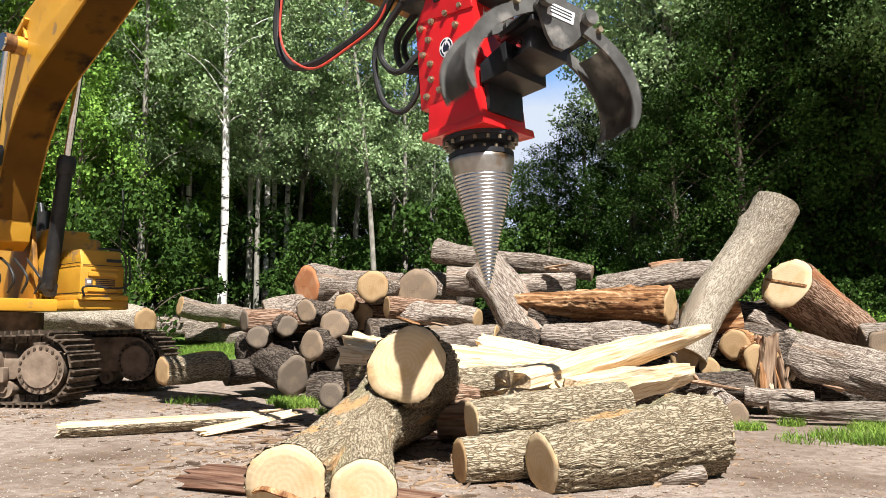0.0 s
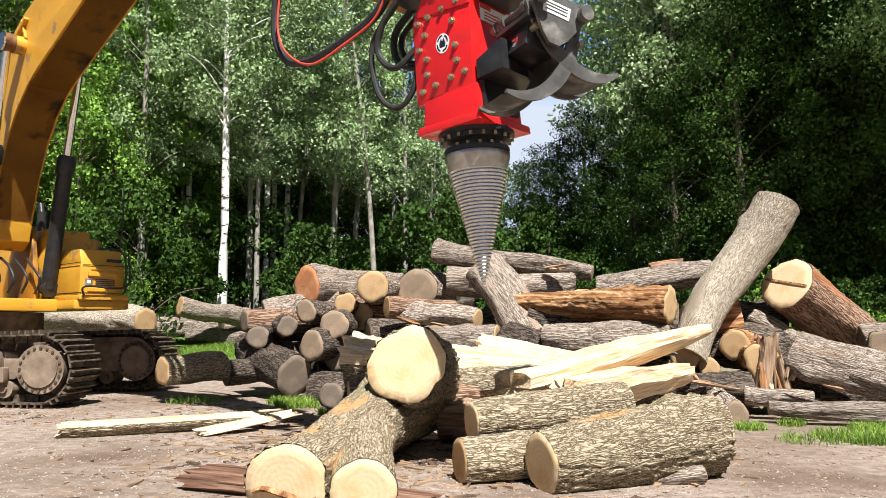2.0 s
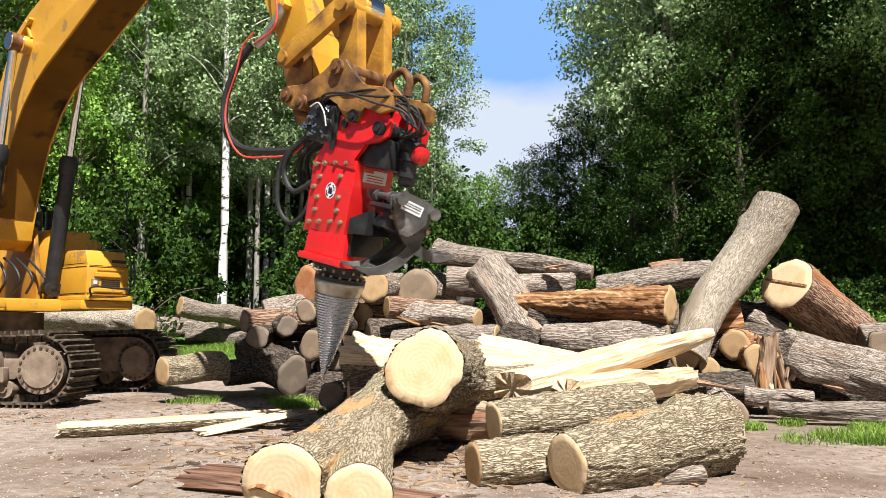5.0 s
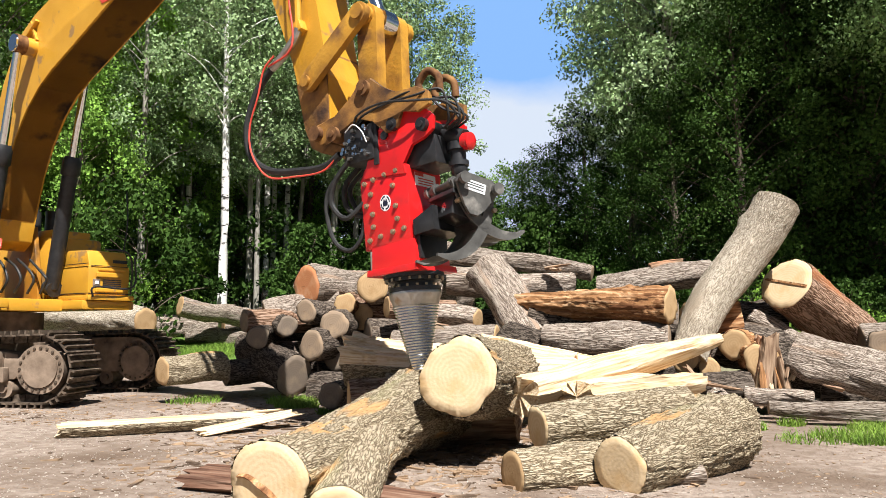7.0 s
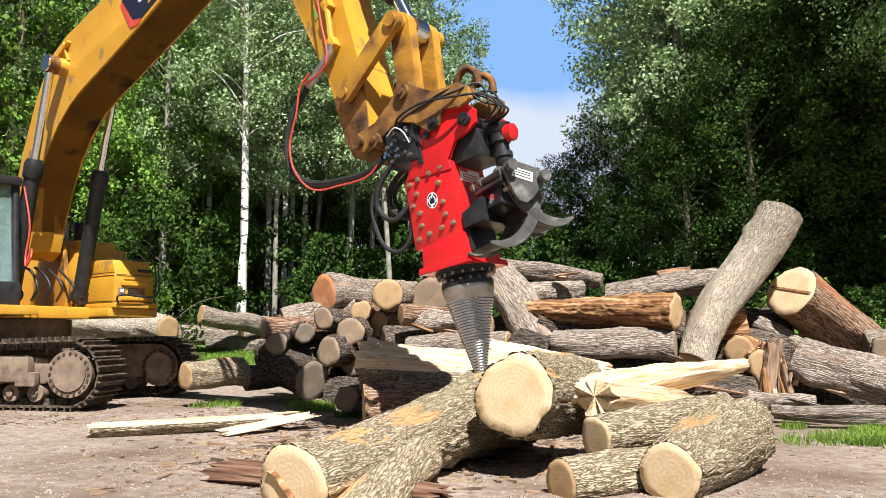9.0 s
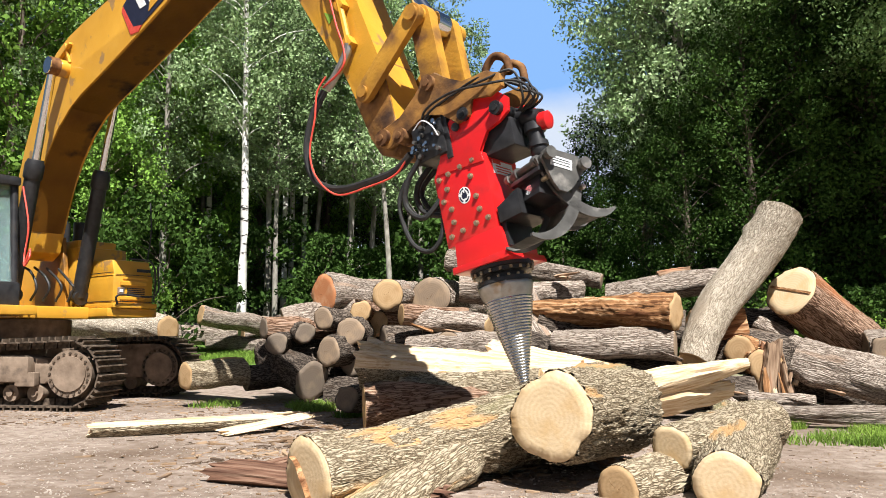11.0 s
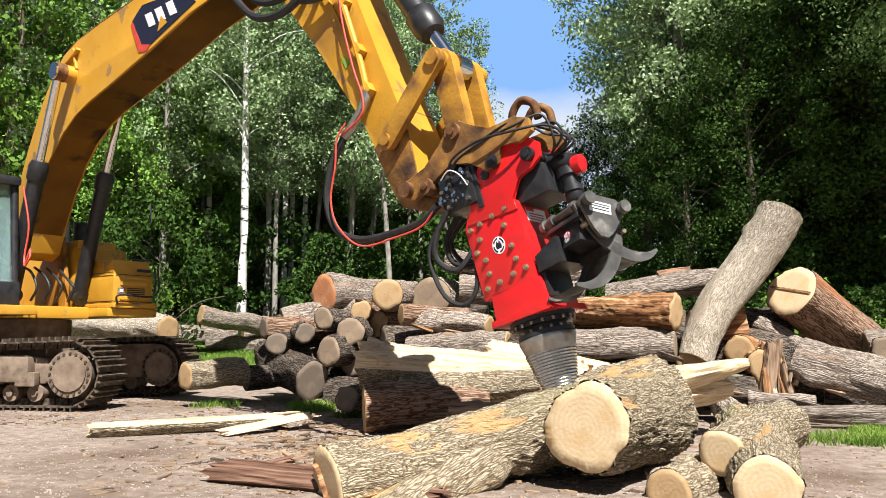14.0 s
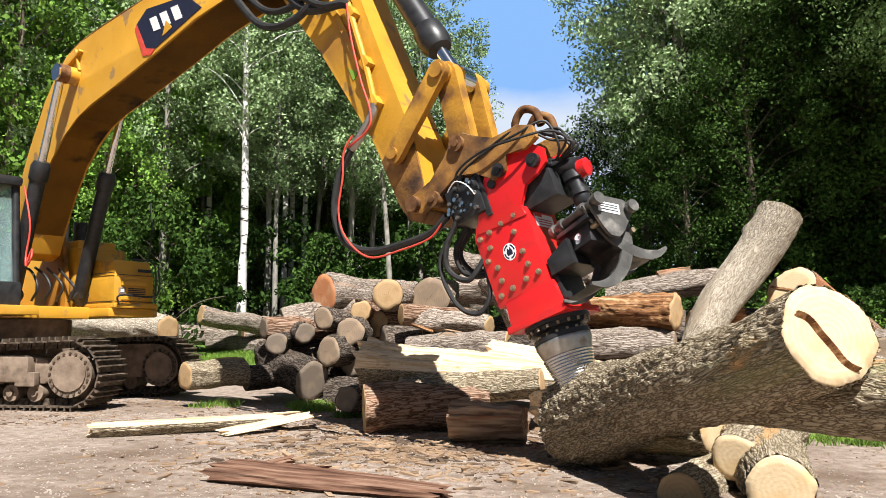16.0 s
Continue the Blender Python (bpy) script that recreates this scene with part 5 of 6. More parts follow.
hose(bm, [(-0.42, -0.36, 1.56), (-0.3, -0.38, 1.6), (-0.2, -0.38, 1.52), (-0.15, -0.37, 1.4)], 0.006)
part("white_lead", bm, WHITE, valve, "short white lead")
# grapple
bm = bmesh.new()
rod(bm, (0.42, 0, 1.42), (0.68, 0, 1.3), 0.085, seg=20)
part("swivel_arm", bm, BLACK, splitter, "black grapple arm", True)
bm = bmesh.new()
lathe(bm, [(0.06, 0), (0.078, 0.015), (0.078, 0.09), (0.055, 0.105)], 24, Matrix.Translation((0.66, 0, 1.28)) @ Matrix.Rotation(radians(100), 4, "Y"))
part("swivel_cap", bm, RED, splitter, "red end cap", True)
bm = bmesh.new()
lathe(bm, [(0.06, 0.98), (0.075, 1.0), (0.075, 1.06), (0.09, 1.065), (0.09, 1.11), (0.07, 1.115), (0.07, 1.2), (0.095, 1.21), (0.095, 1.28)], 24, pose(0.6, 0, 0))
part("rotator", bm, BLACK, splitter, "ribbed black rotator", True)
bm = bmesh.new()
prism(bm, [(0.22, 0.62), (0.45, 0.72), (0.45, 0.5), (0.22, 0.48)], -0.24, 0.24, 0.01)
prism(bm, [(0.2, 0.28), (0.26, 0.28), (0.26, 0.5), (0.2, 0.5)], -0.2, 0.2, 0.006)
part("guard", bm, BLACK, splitter, "black guard plate", True)
grapple = new("grapple_frame")
grapple.parent = splitter
tagged(grapple, "grey steel grapple frame")
grapple.matrix_basis = pose(0.57, 0, 0.8, 0, 0, -22) @ pose(0, 0, 0, -14) @ pose(-0.6, 0, -0.9)
bm = bmesh.new()
box(bm, (0.42, -0.2, 0.82), (0.84, 0.2, 0.86), 0.005)
box(bm, (0.48, -0.15, 0.66), (0.78, 0.15, 0.83), 0.01)
part("yoke", bm, BLACK, grapple, "black inner yoke", True)
bm = bmesh.new()
out = [(-0.2, 0.97), (-0.14, 1.01), (0.14, 1.01), (0.2, 0.97), (0.21, 0.9), (0.1, 0.72), (0.04, 0.66), (-0.04, 0.66), (-0.1, 0.72), (-0.21, 0.9)]
a = [bm.verts.new((0.87, y, z)) for y, z in out]
b = [bm.verts.new((0.9, y, z)) for y, z in out]
bm.faces.new(a)
bm.faces.new(b[::-1])
for i in range(len(a)):
    bm.faces.new((a[i], b[i], b[(i + 1) % len(a)], a[(i + 1) % len(a)]))
part("end_plate", bm, GREY_STEEL, grapple, "grey steel end plate", True)
for y in (-0.17, 0.17):
    bm = bmesh.new()
    rod(bm, (0.34, y, 0.93), (0.97, y, 0.93), 0.033, seg=16)
    for x in (0.34, 0.46, 0.74, 0.93):
        rod(bm, (x, y, 0.93), (x + 0.05, y, 0.93), 0.052, seg=16)
    part("axle", bm, GREY_STEEL, grapple, "steel tine axle", True)
bm = bmesh.new()
rod(bm, (0.62, -0.15, 0.74), (0.62, 0.15, 0.74), 0.045)
part("grapple_cylinder", bm, CHROME, grapple, "small chromed cylinder", True)
bm = bmesh.new()
box(bm, (0.901, -0.13, 0.86), (0.905, 0.08, 0.95))
plate = part("sticker", bm, WHITE, grapple, "white sticker")
bm = bmesh.new()
for z in (0.88, 0.905, 0.925):
    box(bm, (0.905, -0.11, z), (0.907, 0.06, z + 0.008))
part("sticker_bar", bm, BLACK, plate, "dark print bars")


def tine(side):
    """Curved claw that swings about an axle along x; origin on the axle."""
    ob = new("tine")
    ob.parent = splitter
    tagged(ob, "curved grey steel claw")
    bow = smooth_path([(0, 0.0, 0.03), (0, 0.055, -0.13), (0, 0.08, -0.3), (0, 0.06, -0.47), (0, -0.01, -0.62), (0, -0.12, -0.72), (0, -0.23, -0.76)], 3)
    arc = [(p.y, p.z) for p in bow]
    last = len(arc) - 1

    def rim(x0, thick, wide):
        a, b = [], []
        for k, (y, z) in enumerate(arc):
            w = wide * (0.06 + 0.035 * math.sin(math.pi * k / last) - 0.04 * (k / last) ** 2)
            dy, dz = arc[min(k + 1, last)][0] - arc[max(k - 1, 0)][0], arc[min(k + 1, last)][1] - arc[max(k - 1, 0)][1]
            q = math.hypot(dy, dz)
            ny, nz = -dz / q, dy / q
            a.append(bm.verts.new((x0, side * (y + ny * w), z + nz * w)))
            b.append(bm.verts.new((x0, side * (y - ny * w), z - nz * w)))
        c = [bm.verts.new(v.co + Vector((thick, 0, 0))) for v in a]
        d = [bm.verts.new(v.co + Vector((thick, 0, 0))) for v in b]
        for i in range(last):
            for p, q in ((a, b), (d, c), (c, a), (b, d)):
                bm.faces.new((p[i], p[i + 1], q[i + 1], q[i]))
        bm.faces.new((a[0], c[0], d[0], b[0]))
        bm.faces.new((a[-1], b[-1], d[-1], c[-1]))

    for x0 in (0.44, 0.8):
        bm = bmesh.new()
        rim(x0, 0.025, 0.5 if x0 < 0.5 else 0.6)
        part("side_plate", bm, GREY_STEEL, ob, smooth=True)
    bm = bmesh.new()
    prev = None
    for k in range(5, last + 1):
        y, z = arc[k]
        f0 = 0.05 * max(0, k - 14) + 0.06 * max(0, 8 - k)
        row = [bm.verts.new((0.46 + 0.34 * f, side * y, z - 0.012 * math.sin(3.1 * f))) for f in (f0 / 2, 0.25, 0.5, 0.75, 1 - f0 / 2)]
        if prev:
            for i in range(4):
                bm.faces.new((prev[i], prev[i + 1], row[i + 1], row[i]))
        prev = row
    bmesh.ops.solidify(bm, geom=list(bm.faces), thickness=0.018)
    part("scoop", bm, GREY_STEEL, ob, "worn curved scoop plate", True)
    bm = bmesh.new()
    prev = None
    for k in (1, 2, 3):
        y, z = arc[k]
        row = [bm.verts.new((x, side * (y - 0.05), z)) for x in (0.465, 0.8)]
        if prev:
            bm.faces.new((prev[0], prev[1], row[1], row[0]))
        prev = row
    bmesh.ops.solidify(bm, geom=list(bm.faces), thickness=0.015)
    part("web", bm, BLACK, ob, "black inner web")
    bm = bmesh.new()
    rod(bm, (0.43, side * 0.1, -0.13), (0.86, side * 0.1, -0.13), 0.022, seg=8)
    part("tine_bolt", bm, BOLT, ob)
    return ob


TINE_NEAR, TINE_FAR = tine(-1), tine(1)
# the two feed lines between stick and valve block hang free
feed = thing("feed_line", pose(0, 6, 2), "black hydraulic line with a red cable hanging in a bow", "hose")
bm = bmesh.new()
hose(bm, [(0, 0, 0), (-0.2, -0.03, -0.25), (-0.3, -0.05, -0.6), (-0.2, -0.06, -0.92), (0.1, -0.05, -1.1), (0.5, -0.02, -1.14), (0.82, 0, -1.13), (1.02, 0, -1.04)], 0.038, steps=10)
part("hose", bm, RUBBER, feed, smooth=True)
bm = bmesh.new()
hose(bm, [(0.1, -0.06, 0.1), (-0.02, -0.09, -0.04), (-0.08, -0.1, -0.3), (-0.2, -0.1, -0.62), (-0.12, -0.12, -0.92), (0.12, -0.1, -1.17), (0.5, -0.06, -1.2), (0.82, -0.03, -1.18), (1.0, -0.02, -1.06)], 0.01, steps=10)
part("red_cable", bm, RED_HOSE, feed, "thin red cable", smooth=True)


# ---- trees ----
def leaf_mesh(name, centers, spread, per, size, mat, seed, flat=0.75):
    """Many small folded leaves round clump centres."""
    rng = np.random.default_rng(seed)
    c = np.repeat(np.asarray(centers), per, axis=0)
    sp = np.repeat(np.asarray(spread), per)[:, None]
    off = rng.normal(size=c.shape)
    off /= np.maximum(np.linalg.norm(off, axis=1, keepdims=True), 1e-6)
    off *= rng.random((len(c), 1)) ** 0.45
    p = c + off * sp * np.array([1, 1, flat])
    a = rng.normal(size=p.shape)
    a /= np.linalg.norm(a, axis=1, keepdims=True)
    b = np.cross(a, rng.normal(size=p.shape))
    b /= np.maximum(np.linalg.norm(b, axis=1, keepdims=True), 1e-6)
    s = size * (0.6 + 0.8 * rng.random((len(p), 1)))
    v = np.stack([p - a * s * 0.5, p + b * s * 0.3 + np.array([0, 0, 0.12]) * s, p + a * s * 0.5, p - b * s * 0.3], axis=1).reshape(-1, 3)
    f = np.arange(len(v)).reshape(-1, 4)
    me = bpy.data.meshes.new(name)
    me.from_pydata(v.tolist(), [], f.tolist())
    me.materials.append(mat)
    return me


def limb(bm, pts, r0, r1, seg=8):
    path = smooth_path(pts, 5)
    prev = None
    for i, p in enumerate(path):
        d = (path[min(i + 1, len(path) - 1)] - path[max(i - 1, 0)]).normalized()
        q = d.to_track_quat("Z", "Y").to_matrix()
        r = r0 + (r1 - r0) * i / (len(path) - 1)
        ring = [bm.verts.new(p + q @ Vector((r * math.cos(2 * math.pi * k / seg), r * math.sin(2 * math.pi * k / seg), 0))) for k in range(seg)]
        if prev:
            for k in range(seg):
                bm.faces.new((prev[k], prev[(k + 1) % seg], ring[(k + 1) % seg], ring[k]))
        prev = ring


def make_tree(label, height, radius, low, clumps, per, size, leaf, bark, trunk_r, seed, lean=0.0, spread=0.75, name="tree", category="tree"):
    rng = random.Random(seed)
    ob = thing(name, pose(0, 0, -80), label, category, "trees at the edge of the yard")
    bm = bmesh.new()
    top = Vector((lean, rng.uniform(-0.3, 0.3), height * 0.96))
    bow = [Vector((0, 0, -0.3)), Vector((lean * 0.2 + rng.uniform(-0.15, 0.15), 0, height * 0.3)), Vector((lean * 0.55 + rng.uniform(-0.3, 0.3), 0.1, height * 0.65)), top]
    limb(bm, bow, trunk_r, trunk_r * 0.15, 12)
    centers, spreads = [], []
    for k in range(clumps):
        t = low + (1 - low) * ((k + rng.random()) / clumps)
        z = height * t
        env = radius * (0.35 + 0.65 * math.sin(math.pi * min(1, 0.12 + 0.85 * (t - low) / (1 - low)))) * rng.uniform(0.25, 1.1)
        a = k * 2.4 + rng.uniform(-0.5, 0.5)
        axis = bow[1].lerp(bow[2], t) if t < 0.65 else bow[2].lerp(top, (t - 0.65) / 0.35)
        c = Vector((axis.x + env * math.cos(a), axis.y + env * math.sin(a), z))
        centers.append(tuple(c))
        spreads.append(spread * rng.uniform(0.6, 1.3))
        if k % 2 == 0:
            s = Vector((axis.x, axis.y, max(height * 0.12, z - env * 0.7)))
            limb(bm, [s, s.lerp(c, 0.5) + Vector((0, 0, 0.15 * env)), c], trunk_r * 0.28 * (1.1 - t), 0.012, 5)
    part("trunk", bm, bark, ob, smooth="all")
    crown = new("crown", leaf_mesh("crown", centers, spreads, per, size, leaf, seed))
    crown.parent = ob
    return ob


MAPLE = make_tree("leafy green broadleaf tree at the edge of the woods", 12.5, 3.2, 0.16, 80, 190, 0.17, LEAF_MID, TRUNK, 0.2, 11, spread=0.9)
SILVER = make_tree("slender poplar with grey trunk and silvery green leaves", 15, 2.2, 0.34, 75, 170, 0.12, LEAF_SILVER, TRUNK_GREY, 0.13, 12, lean=0.8, spread=0.62)
SILVER_B = make_tree("slender leaning poplar with pale bark and sparse leaves", 14, 2.0, 0.4, 60, 160, 0.12, LEAF_SILVER, TRUNK_GREY, 0.11, 13, lean=-1.6, spread=0.62)
BIRCH_T = make_tree("white-barked birch with light silvery leaves", 14, 2.0, 0.45, 60, 170, 0.12, LEAF_SILVER, BIRCH, 0.15, 14, lean=-0.25, spread=0.65)
DARK = make_tree("tall green tree with dense crown, shade put into its leaf colour", 16, 3.6, 0.08, 130, 230, 0.15, LEAF_SHADED, TRUNK, 0.28, 15, spread=1.0)
CANOPY = make_tree("tall broad tree overhanging the yard with lit outer leaves, some added out of view for shade", 15, 4.0, 0.46, 120, 380, 0.095, LEAF_CANOPY, TRUNK, 0.13, 20, spread=0.9)
POPLAR = make_tree("tall bright poplar with an open crown", 17, 2.6, 0.36, 120, 230, 0.125, LEAF_POPLAR, TRUNK_GREY, 0.2, 16, lean=0.4, spread=0.8)
BUSH = make_tree("dense undergrowth bush, shade put into its green leaves", 3.2, 1.7, 0.1, 30, 170, 0.12, LEAF_SHADED, TRUNK, 0.05, 17, name="bush", category="bush", spread=0.42)
BUSH_D = make_tree("undergrowth bush with shade put into its leaf colour", 3.4, 1.6, 0.1, 34, 110, 0.16, LEAF_SHADED, TRUNK, 0.05, 19, name="bush", category="bush", spread=0.45)
BUSH_B = make_tree("bright green sapling catching the sun", 2.6, 1.2, 0.12, 26, 170, 0.11, LEAF_BRIGHT, TRUNK, 0.04, 18, name="bush", category="bush", spread=0.5)


def plant(kind, px, d, s=1.0, turn=0.0):
    """Tree at a bearing (x per metre of distance, times 1350) and a distance."""
    x = (px - 784) / 1350 * d
    return copy_thing(kind, pose(x, d, ground_z(x, d) - 0.05, 0, 0, turn) @ Matrix.Diagonal((s, s, s, 1)))


random.seed(21)
# DARK trees carry the shade of the woods in their leaf colour
FOREST = [
    (MAPLE, -60, 21, 1.05), (MAPLE, 60, 24, 1.15), (MAPLE, 190, 25, 1.0), (MAPLE, 290, 27, 0.9), (SILVER, 250, 23, 1.0), (SILVER_B, 330, 27, 1.05),
    (BIRCH_T, 393, 21, 1.0), (SILVER, 440, 24, 0.95), (BIRCH_T, 470, 27, 1.0), (SILVER_B, 520, 26, 1.0), (SILVER, 585, 25, 1.05), (SILVER_B, 668, 22, 0.9),
    (SILVER, 715, 26, 0.95), (SILVER_B, 750, 28, 0.85), (SILVER, 705, 30, 1.1), (MAPLE, 420, 31, 0.95), (MAPLE, 540, 32, 0.9), (MAPLE, 660, 32, 0.85),
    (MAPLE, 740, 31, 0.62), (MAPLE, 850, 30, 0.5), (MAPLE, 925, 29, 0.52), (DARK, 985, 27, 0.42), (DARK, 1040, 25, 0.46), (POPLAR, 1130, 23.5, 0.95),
    # CANOPY at 1900 and 1950: added mostly out of view to shade the woods
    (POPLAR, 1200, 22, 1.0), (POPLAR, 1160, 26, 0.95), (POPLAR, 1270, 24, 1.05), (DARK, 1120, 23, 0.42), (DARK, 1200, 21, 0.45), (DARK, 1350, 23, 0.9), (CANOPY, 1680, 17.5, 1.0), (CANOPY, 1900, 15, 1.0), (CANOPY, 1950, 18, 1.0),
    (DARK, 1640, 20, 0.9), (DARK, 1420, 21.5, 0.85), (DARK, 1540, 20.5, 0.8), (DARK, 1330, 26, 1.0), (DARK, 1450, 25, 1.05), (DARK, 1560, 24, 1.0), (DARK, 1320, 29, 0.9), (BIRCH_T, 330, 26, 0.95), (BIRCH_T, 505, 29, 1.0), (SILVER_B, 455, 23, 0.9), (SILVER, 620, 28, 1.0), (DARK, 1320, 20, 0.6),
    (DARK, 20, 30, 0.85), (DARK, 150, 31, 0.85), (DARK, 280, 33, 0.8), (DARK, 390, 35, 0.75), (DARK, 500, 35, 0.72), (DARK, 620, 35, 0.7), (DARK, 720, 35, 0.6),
    (DARK, 850, 34, 0.34), (DARK, 960, 33, 0.34), (MAPLE, -180, 24, 1.1), (MAPLE, 130, 21.5, 0.62), (SILVER, 30, 22, 1.0)]
for k, (kind, px, d, s) in enumerate(FOREST):
    plant(kind, px, d, s, 67 * k)
for k in range(46):
    px = -60 + k * 37 + random.uniform(-12, 12)
    # the plain and BUSH_D bushes have their shade coloured into the leaves
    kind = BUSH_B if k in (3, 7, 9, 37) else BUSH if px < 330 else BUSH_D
    d, s = (random.uniform(19.5, 24), random.uniform(0.6, 1.3)) if px < 330 else (random.uniform(25, 29), random.uniform(0.5, 1.1))
    if k % 3 == 0 and px > 330:
        d, s = d - 5 if px < 1000 else d - 9, 0.55
    if not 255 < px < 450 and k % 5 not in (1, 4):
        plant(kind, px, d, s, 41 * k)
for px, d, s in ((165, 22.5, 1.0), (345, 24.5, 1.1), (1410, 13.2, 0.75), (1560, 12.5, 0.5), (600, 23, 0.7)):
    plant(BUSH_B, px, d, s, px)
for px, d, s in ((445, 24, 0.9), (560, 23, 0.75), (640, 25, 0.7), (770, 25, 1.0), (840, 24, 0.9), (970, 25, 0.9), (1060, 23, 0.6)):
    plant(BUSH, px, d, s * 1.4, px)
for kind in (MAPLE, SILVER, SILVER_B, BIRCH_T, DARK, CANOPY, POPLAR, BUSH, BUSH_D, BUSH_B):
    kind.matrix_basis = pose(*{MAPLE: (-17, 30), SILVER: (-13, 28), SILVER_B: (-9, 30), BIRCH_T: (-6.5, 29), DARK: (18, 30), CANOPY: (17, 24), POPLAR: (13, 31), BUSH: (-15, 21), BUSH_D: (15, 20), BUSH_B: (-12, 20)}[kind], 0.75)

# deep woods behind, the shade inside them put into the leaf colour
rng = random.Random(5)
cs, ss = [], []
for k in range(900):
    px = rng.uniform(-500, 2100)
    d = rng.uniform(36, 46)
    gap = 1 - 0.72 * math.exp(-((px - 930) / 170) ** 2)
    x = (px - 784) / 1350 * d
    cs.append((x, d, 0.8 + rng.random() ** 0.8 * 12.5 * gap))
    ss.append(rng.uniform(1.0, 2.2))
far = new("far_woods", leaf_mesh("far_woods", cs, ss, 150, 0.3, LEAF_SHADED, 8))
tagged(far, "dense woods behind the yard, shade put into their leaf colour", "woods", kind="stuff")

# ---- grass, chips and stones ----
def blades(name, spots, label, size=0.09, seed=3):
    """Tufts of thin upright blades: (x, y, radius, number)."""
    rng = np.random.default_rng(seed)
    v, f = [], []
    for x, y, r, count in spots:
        for _ in range(count):
            a, q = rng.random() * 6.283, r * math.sqrt(rng.random())
            px, py = x + q * math.cos(a), y + 0.8 * q * math.sin(a)
            z = ground_z(px, py) - 0.01
            h = size * (0.5 + rng.random())
            b = rng.random() * 6.283
            dx, dy = 0.006 * math.cos(b), 0.006 * math.sin(b)
            lx, ly = h * 0.5 * rng.normal(), h * 0.5 * rng.normal()
            n0 = len(v)
            v += [(px - dx, py - dy, z), (px + dx, py + dy, z), (px + lx * 0.4 + dx * 0.7, py + ly * 0.4 + dy * 0.7, z + h * 0.6), (px + lx * 0.4 - dx * 0.7, py + ly * 0.4 - dy * 0.7, z + h * 0.6), (px + lx, py + ly, z + h)]
            f += [(n0, n0 + 1, n0 + 2, n0 + 3), (n0 + 3, n0 + 2, n0 + 4)]
    me = bpy.data.meshes.new(name)
    me.from_pydata(v, [], f)
    me.materials.append(GRASS)
    return tagged(new(name, me), label, "grass", kind="stuff")


blades("grass", [(4.2, 7.7, 0.55, 900), (4.9, 7.2, 0.7, 1500), (3.6, 7.5, 0.4, 200), (5.3, 8.1, 0.7, 1500), (4.4, 6.8, 0.5, 250), (4.5, 7.6, 0.18, 350), (5.0, 7.6, 0.22, 500), (4.0, 7.3, 0.15, 150), (3.3, 8.4, 0.2, 350), (3.9, 8.7, 0.15, 200), (4.6, 8.3, 0.25, 400), (5.6, 7.4, 0.4, 900)], "bright green grass beside the logs", 0.085)
blades("grass", [(-2.0, 10.6, 0.3, 900), (-2.2, 11.2, 0.35, 500), (-3.6, 11.2, 0.4, 250), (-1.4, 9.8, 0.2, 250)], "short green grass under the pile", 0.1, 5)
blades("grass", [(-5.5 + 0.55 * k, 18.5 + (k % 3) * 0.7, 1.0, 2200) for k in range(14)], "grassy bank behind the yard", 0.12, 6)
blades("grass", [(7 + 0.6 * k, 12.5 + (k % 3), 0.9, 1200) for k in range(8)], "grass at the edge of the woods", 0.16, 7)


def scatter(name, mat, count, area, size, flat, label, category, seed):
    rng = np.random.default_rng(seed)
    v, f = [], []
    cube = [(-1, -1, -1), (1, -1, -1), (1, 1, -1), (-1, 1, -1), (-1, -1, 1), (1, -1, 1), (1, 1, 1), (-1, 1, 1)]
    quads = [(0, 3, 2, 1), (4, 5, 6, 7), (0, 1, 5, 4), (1, 2, 6, 5), (2, 3, 7, 6), (3, 0, 4, 7)]
    for _ in range(count):
        x, y = area(rng)
        s = size * (0.4 + 1.2 * rng.random() ** 2.5)
        a = rng.random() * 6.283
        l, w, h = s * (1 + flat[0] * rng.random()), s * 0.6, s * flat[1]
        n0, z = len(v), ground_z(x, y) + h * 0.4
        t = 0.3 * rng.normal()
        for c in cube:
            k = 0.8 + 0.4 * rng.random()
            px, py, pz = c[0] * l * k, c[1] * w * k, c[2] * h * k
            v.append((x + px * math.cos(a) - py * math.sin(a), y + px * math.sin(a) + py * math.cos(a), z + pz + px * t * 0.3))
        f += [tuple(n0 + i for i in q) for q in quads]
    me = bpy.data.meshes.new(name)
    me.from_pydata(v, [], f)
    me.materials.append(mat)
    return tagged(new(name, me), label, category, kind="stuff")


scatter("wood_chips", CHIP, 2200, lambda r: (r.uniform(-2.6, 4.2), 3.6 + 6 * r.random()), 0.009, (2.2, 0.3), "scattered bark and wood chips on the dirt", "wood chips", 1)
scatter("wood_chips", CHIP, 1500, lambda r: (r.uniform(-6.5, -0.5), r.uniform(8.6, 12.5)), 0.016, (1.8, 0.35), "dark bark litter beside the tracks and the pile", "wood chips", 9)
scatter("wood_chips", CHIP, 2600, lambda r: (-0.3 + 1.1 * r.normal(), 7.0 + 1.0 * r.normal()), 0.022, (2.5, 0.3), "dark bark litter round the felled trunk", "wood chips", 2)
scatter("gravel", STONE, 14000, lambda r: (r.uniform(-6, 3), 3.2 + 7 * r.random()), 0.0055, (0.6, 0.6), "small pale gravel on the dirt", "gravel", 3)


# ---- motion ----
def upper(phi):
    return pose(0, 0, 0, 0, 0, -phi)


def meet(a, ra, b, rb, side):
    """Where two circles in the arm's plane meet."""
    d = b - a
    q = max(1e-4, d.length)
    x = (ra * ra - rb * rb + q * q) / (2 * q)
    h = math.sqrt(max(0.0, ra * ra - x * x))
    e = d / q
    return a + e * x + Vector((-e.y, e.x)) * h * side


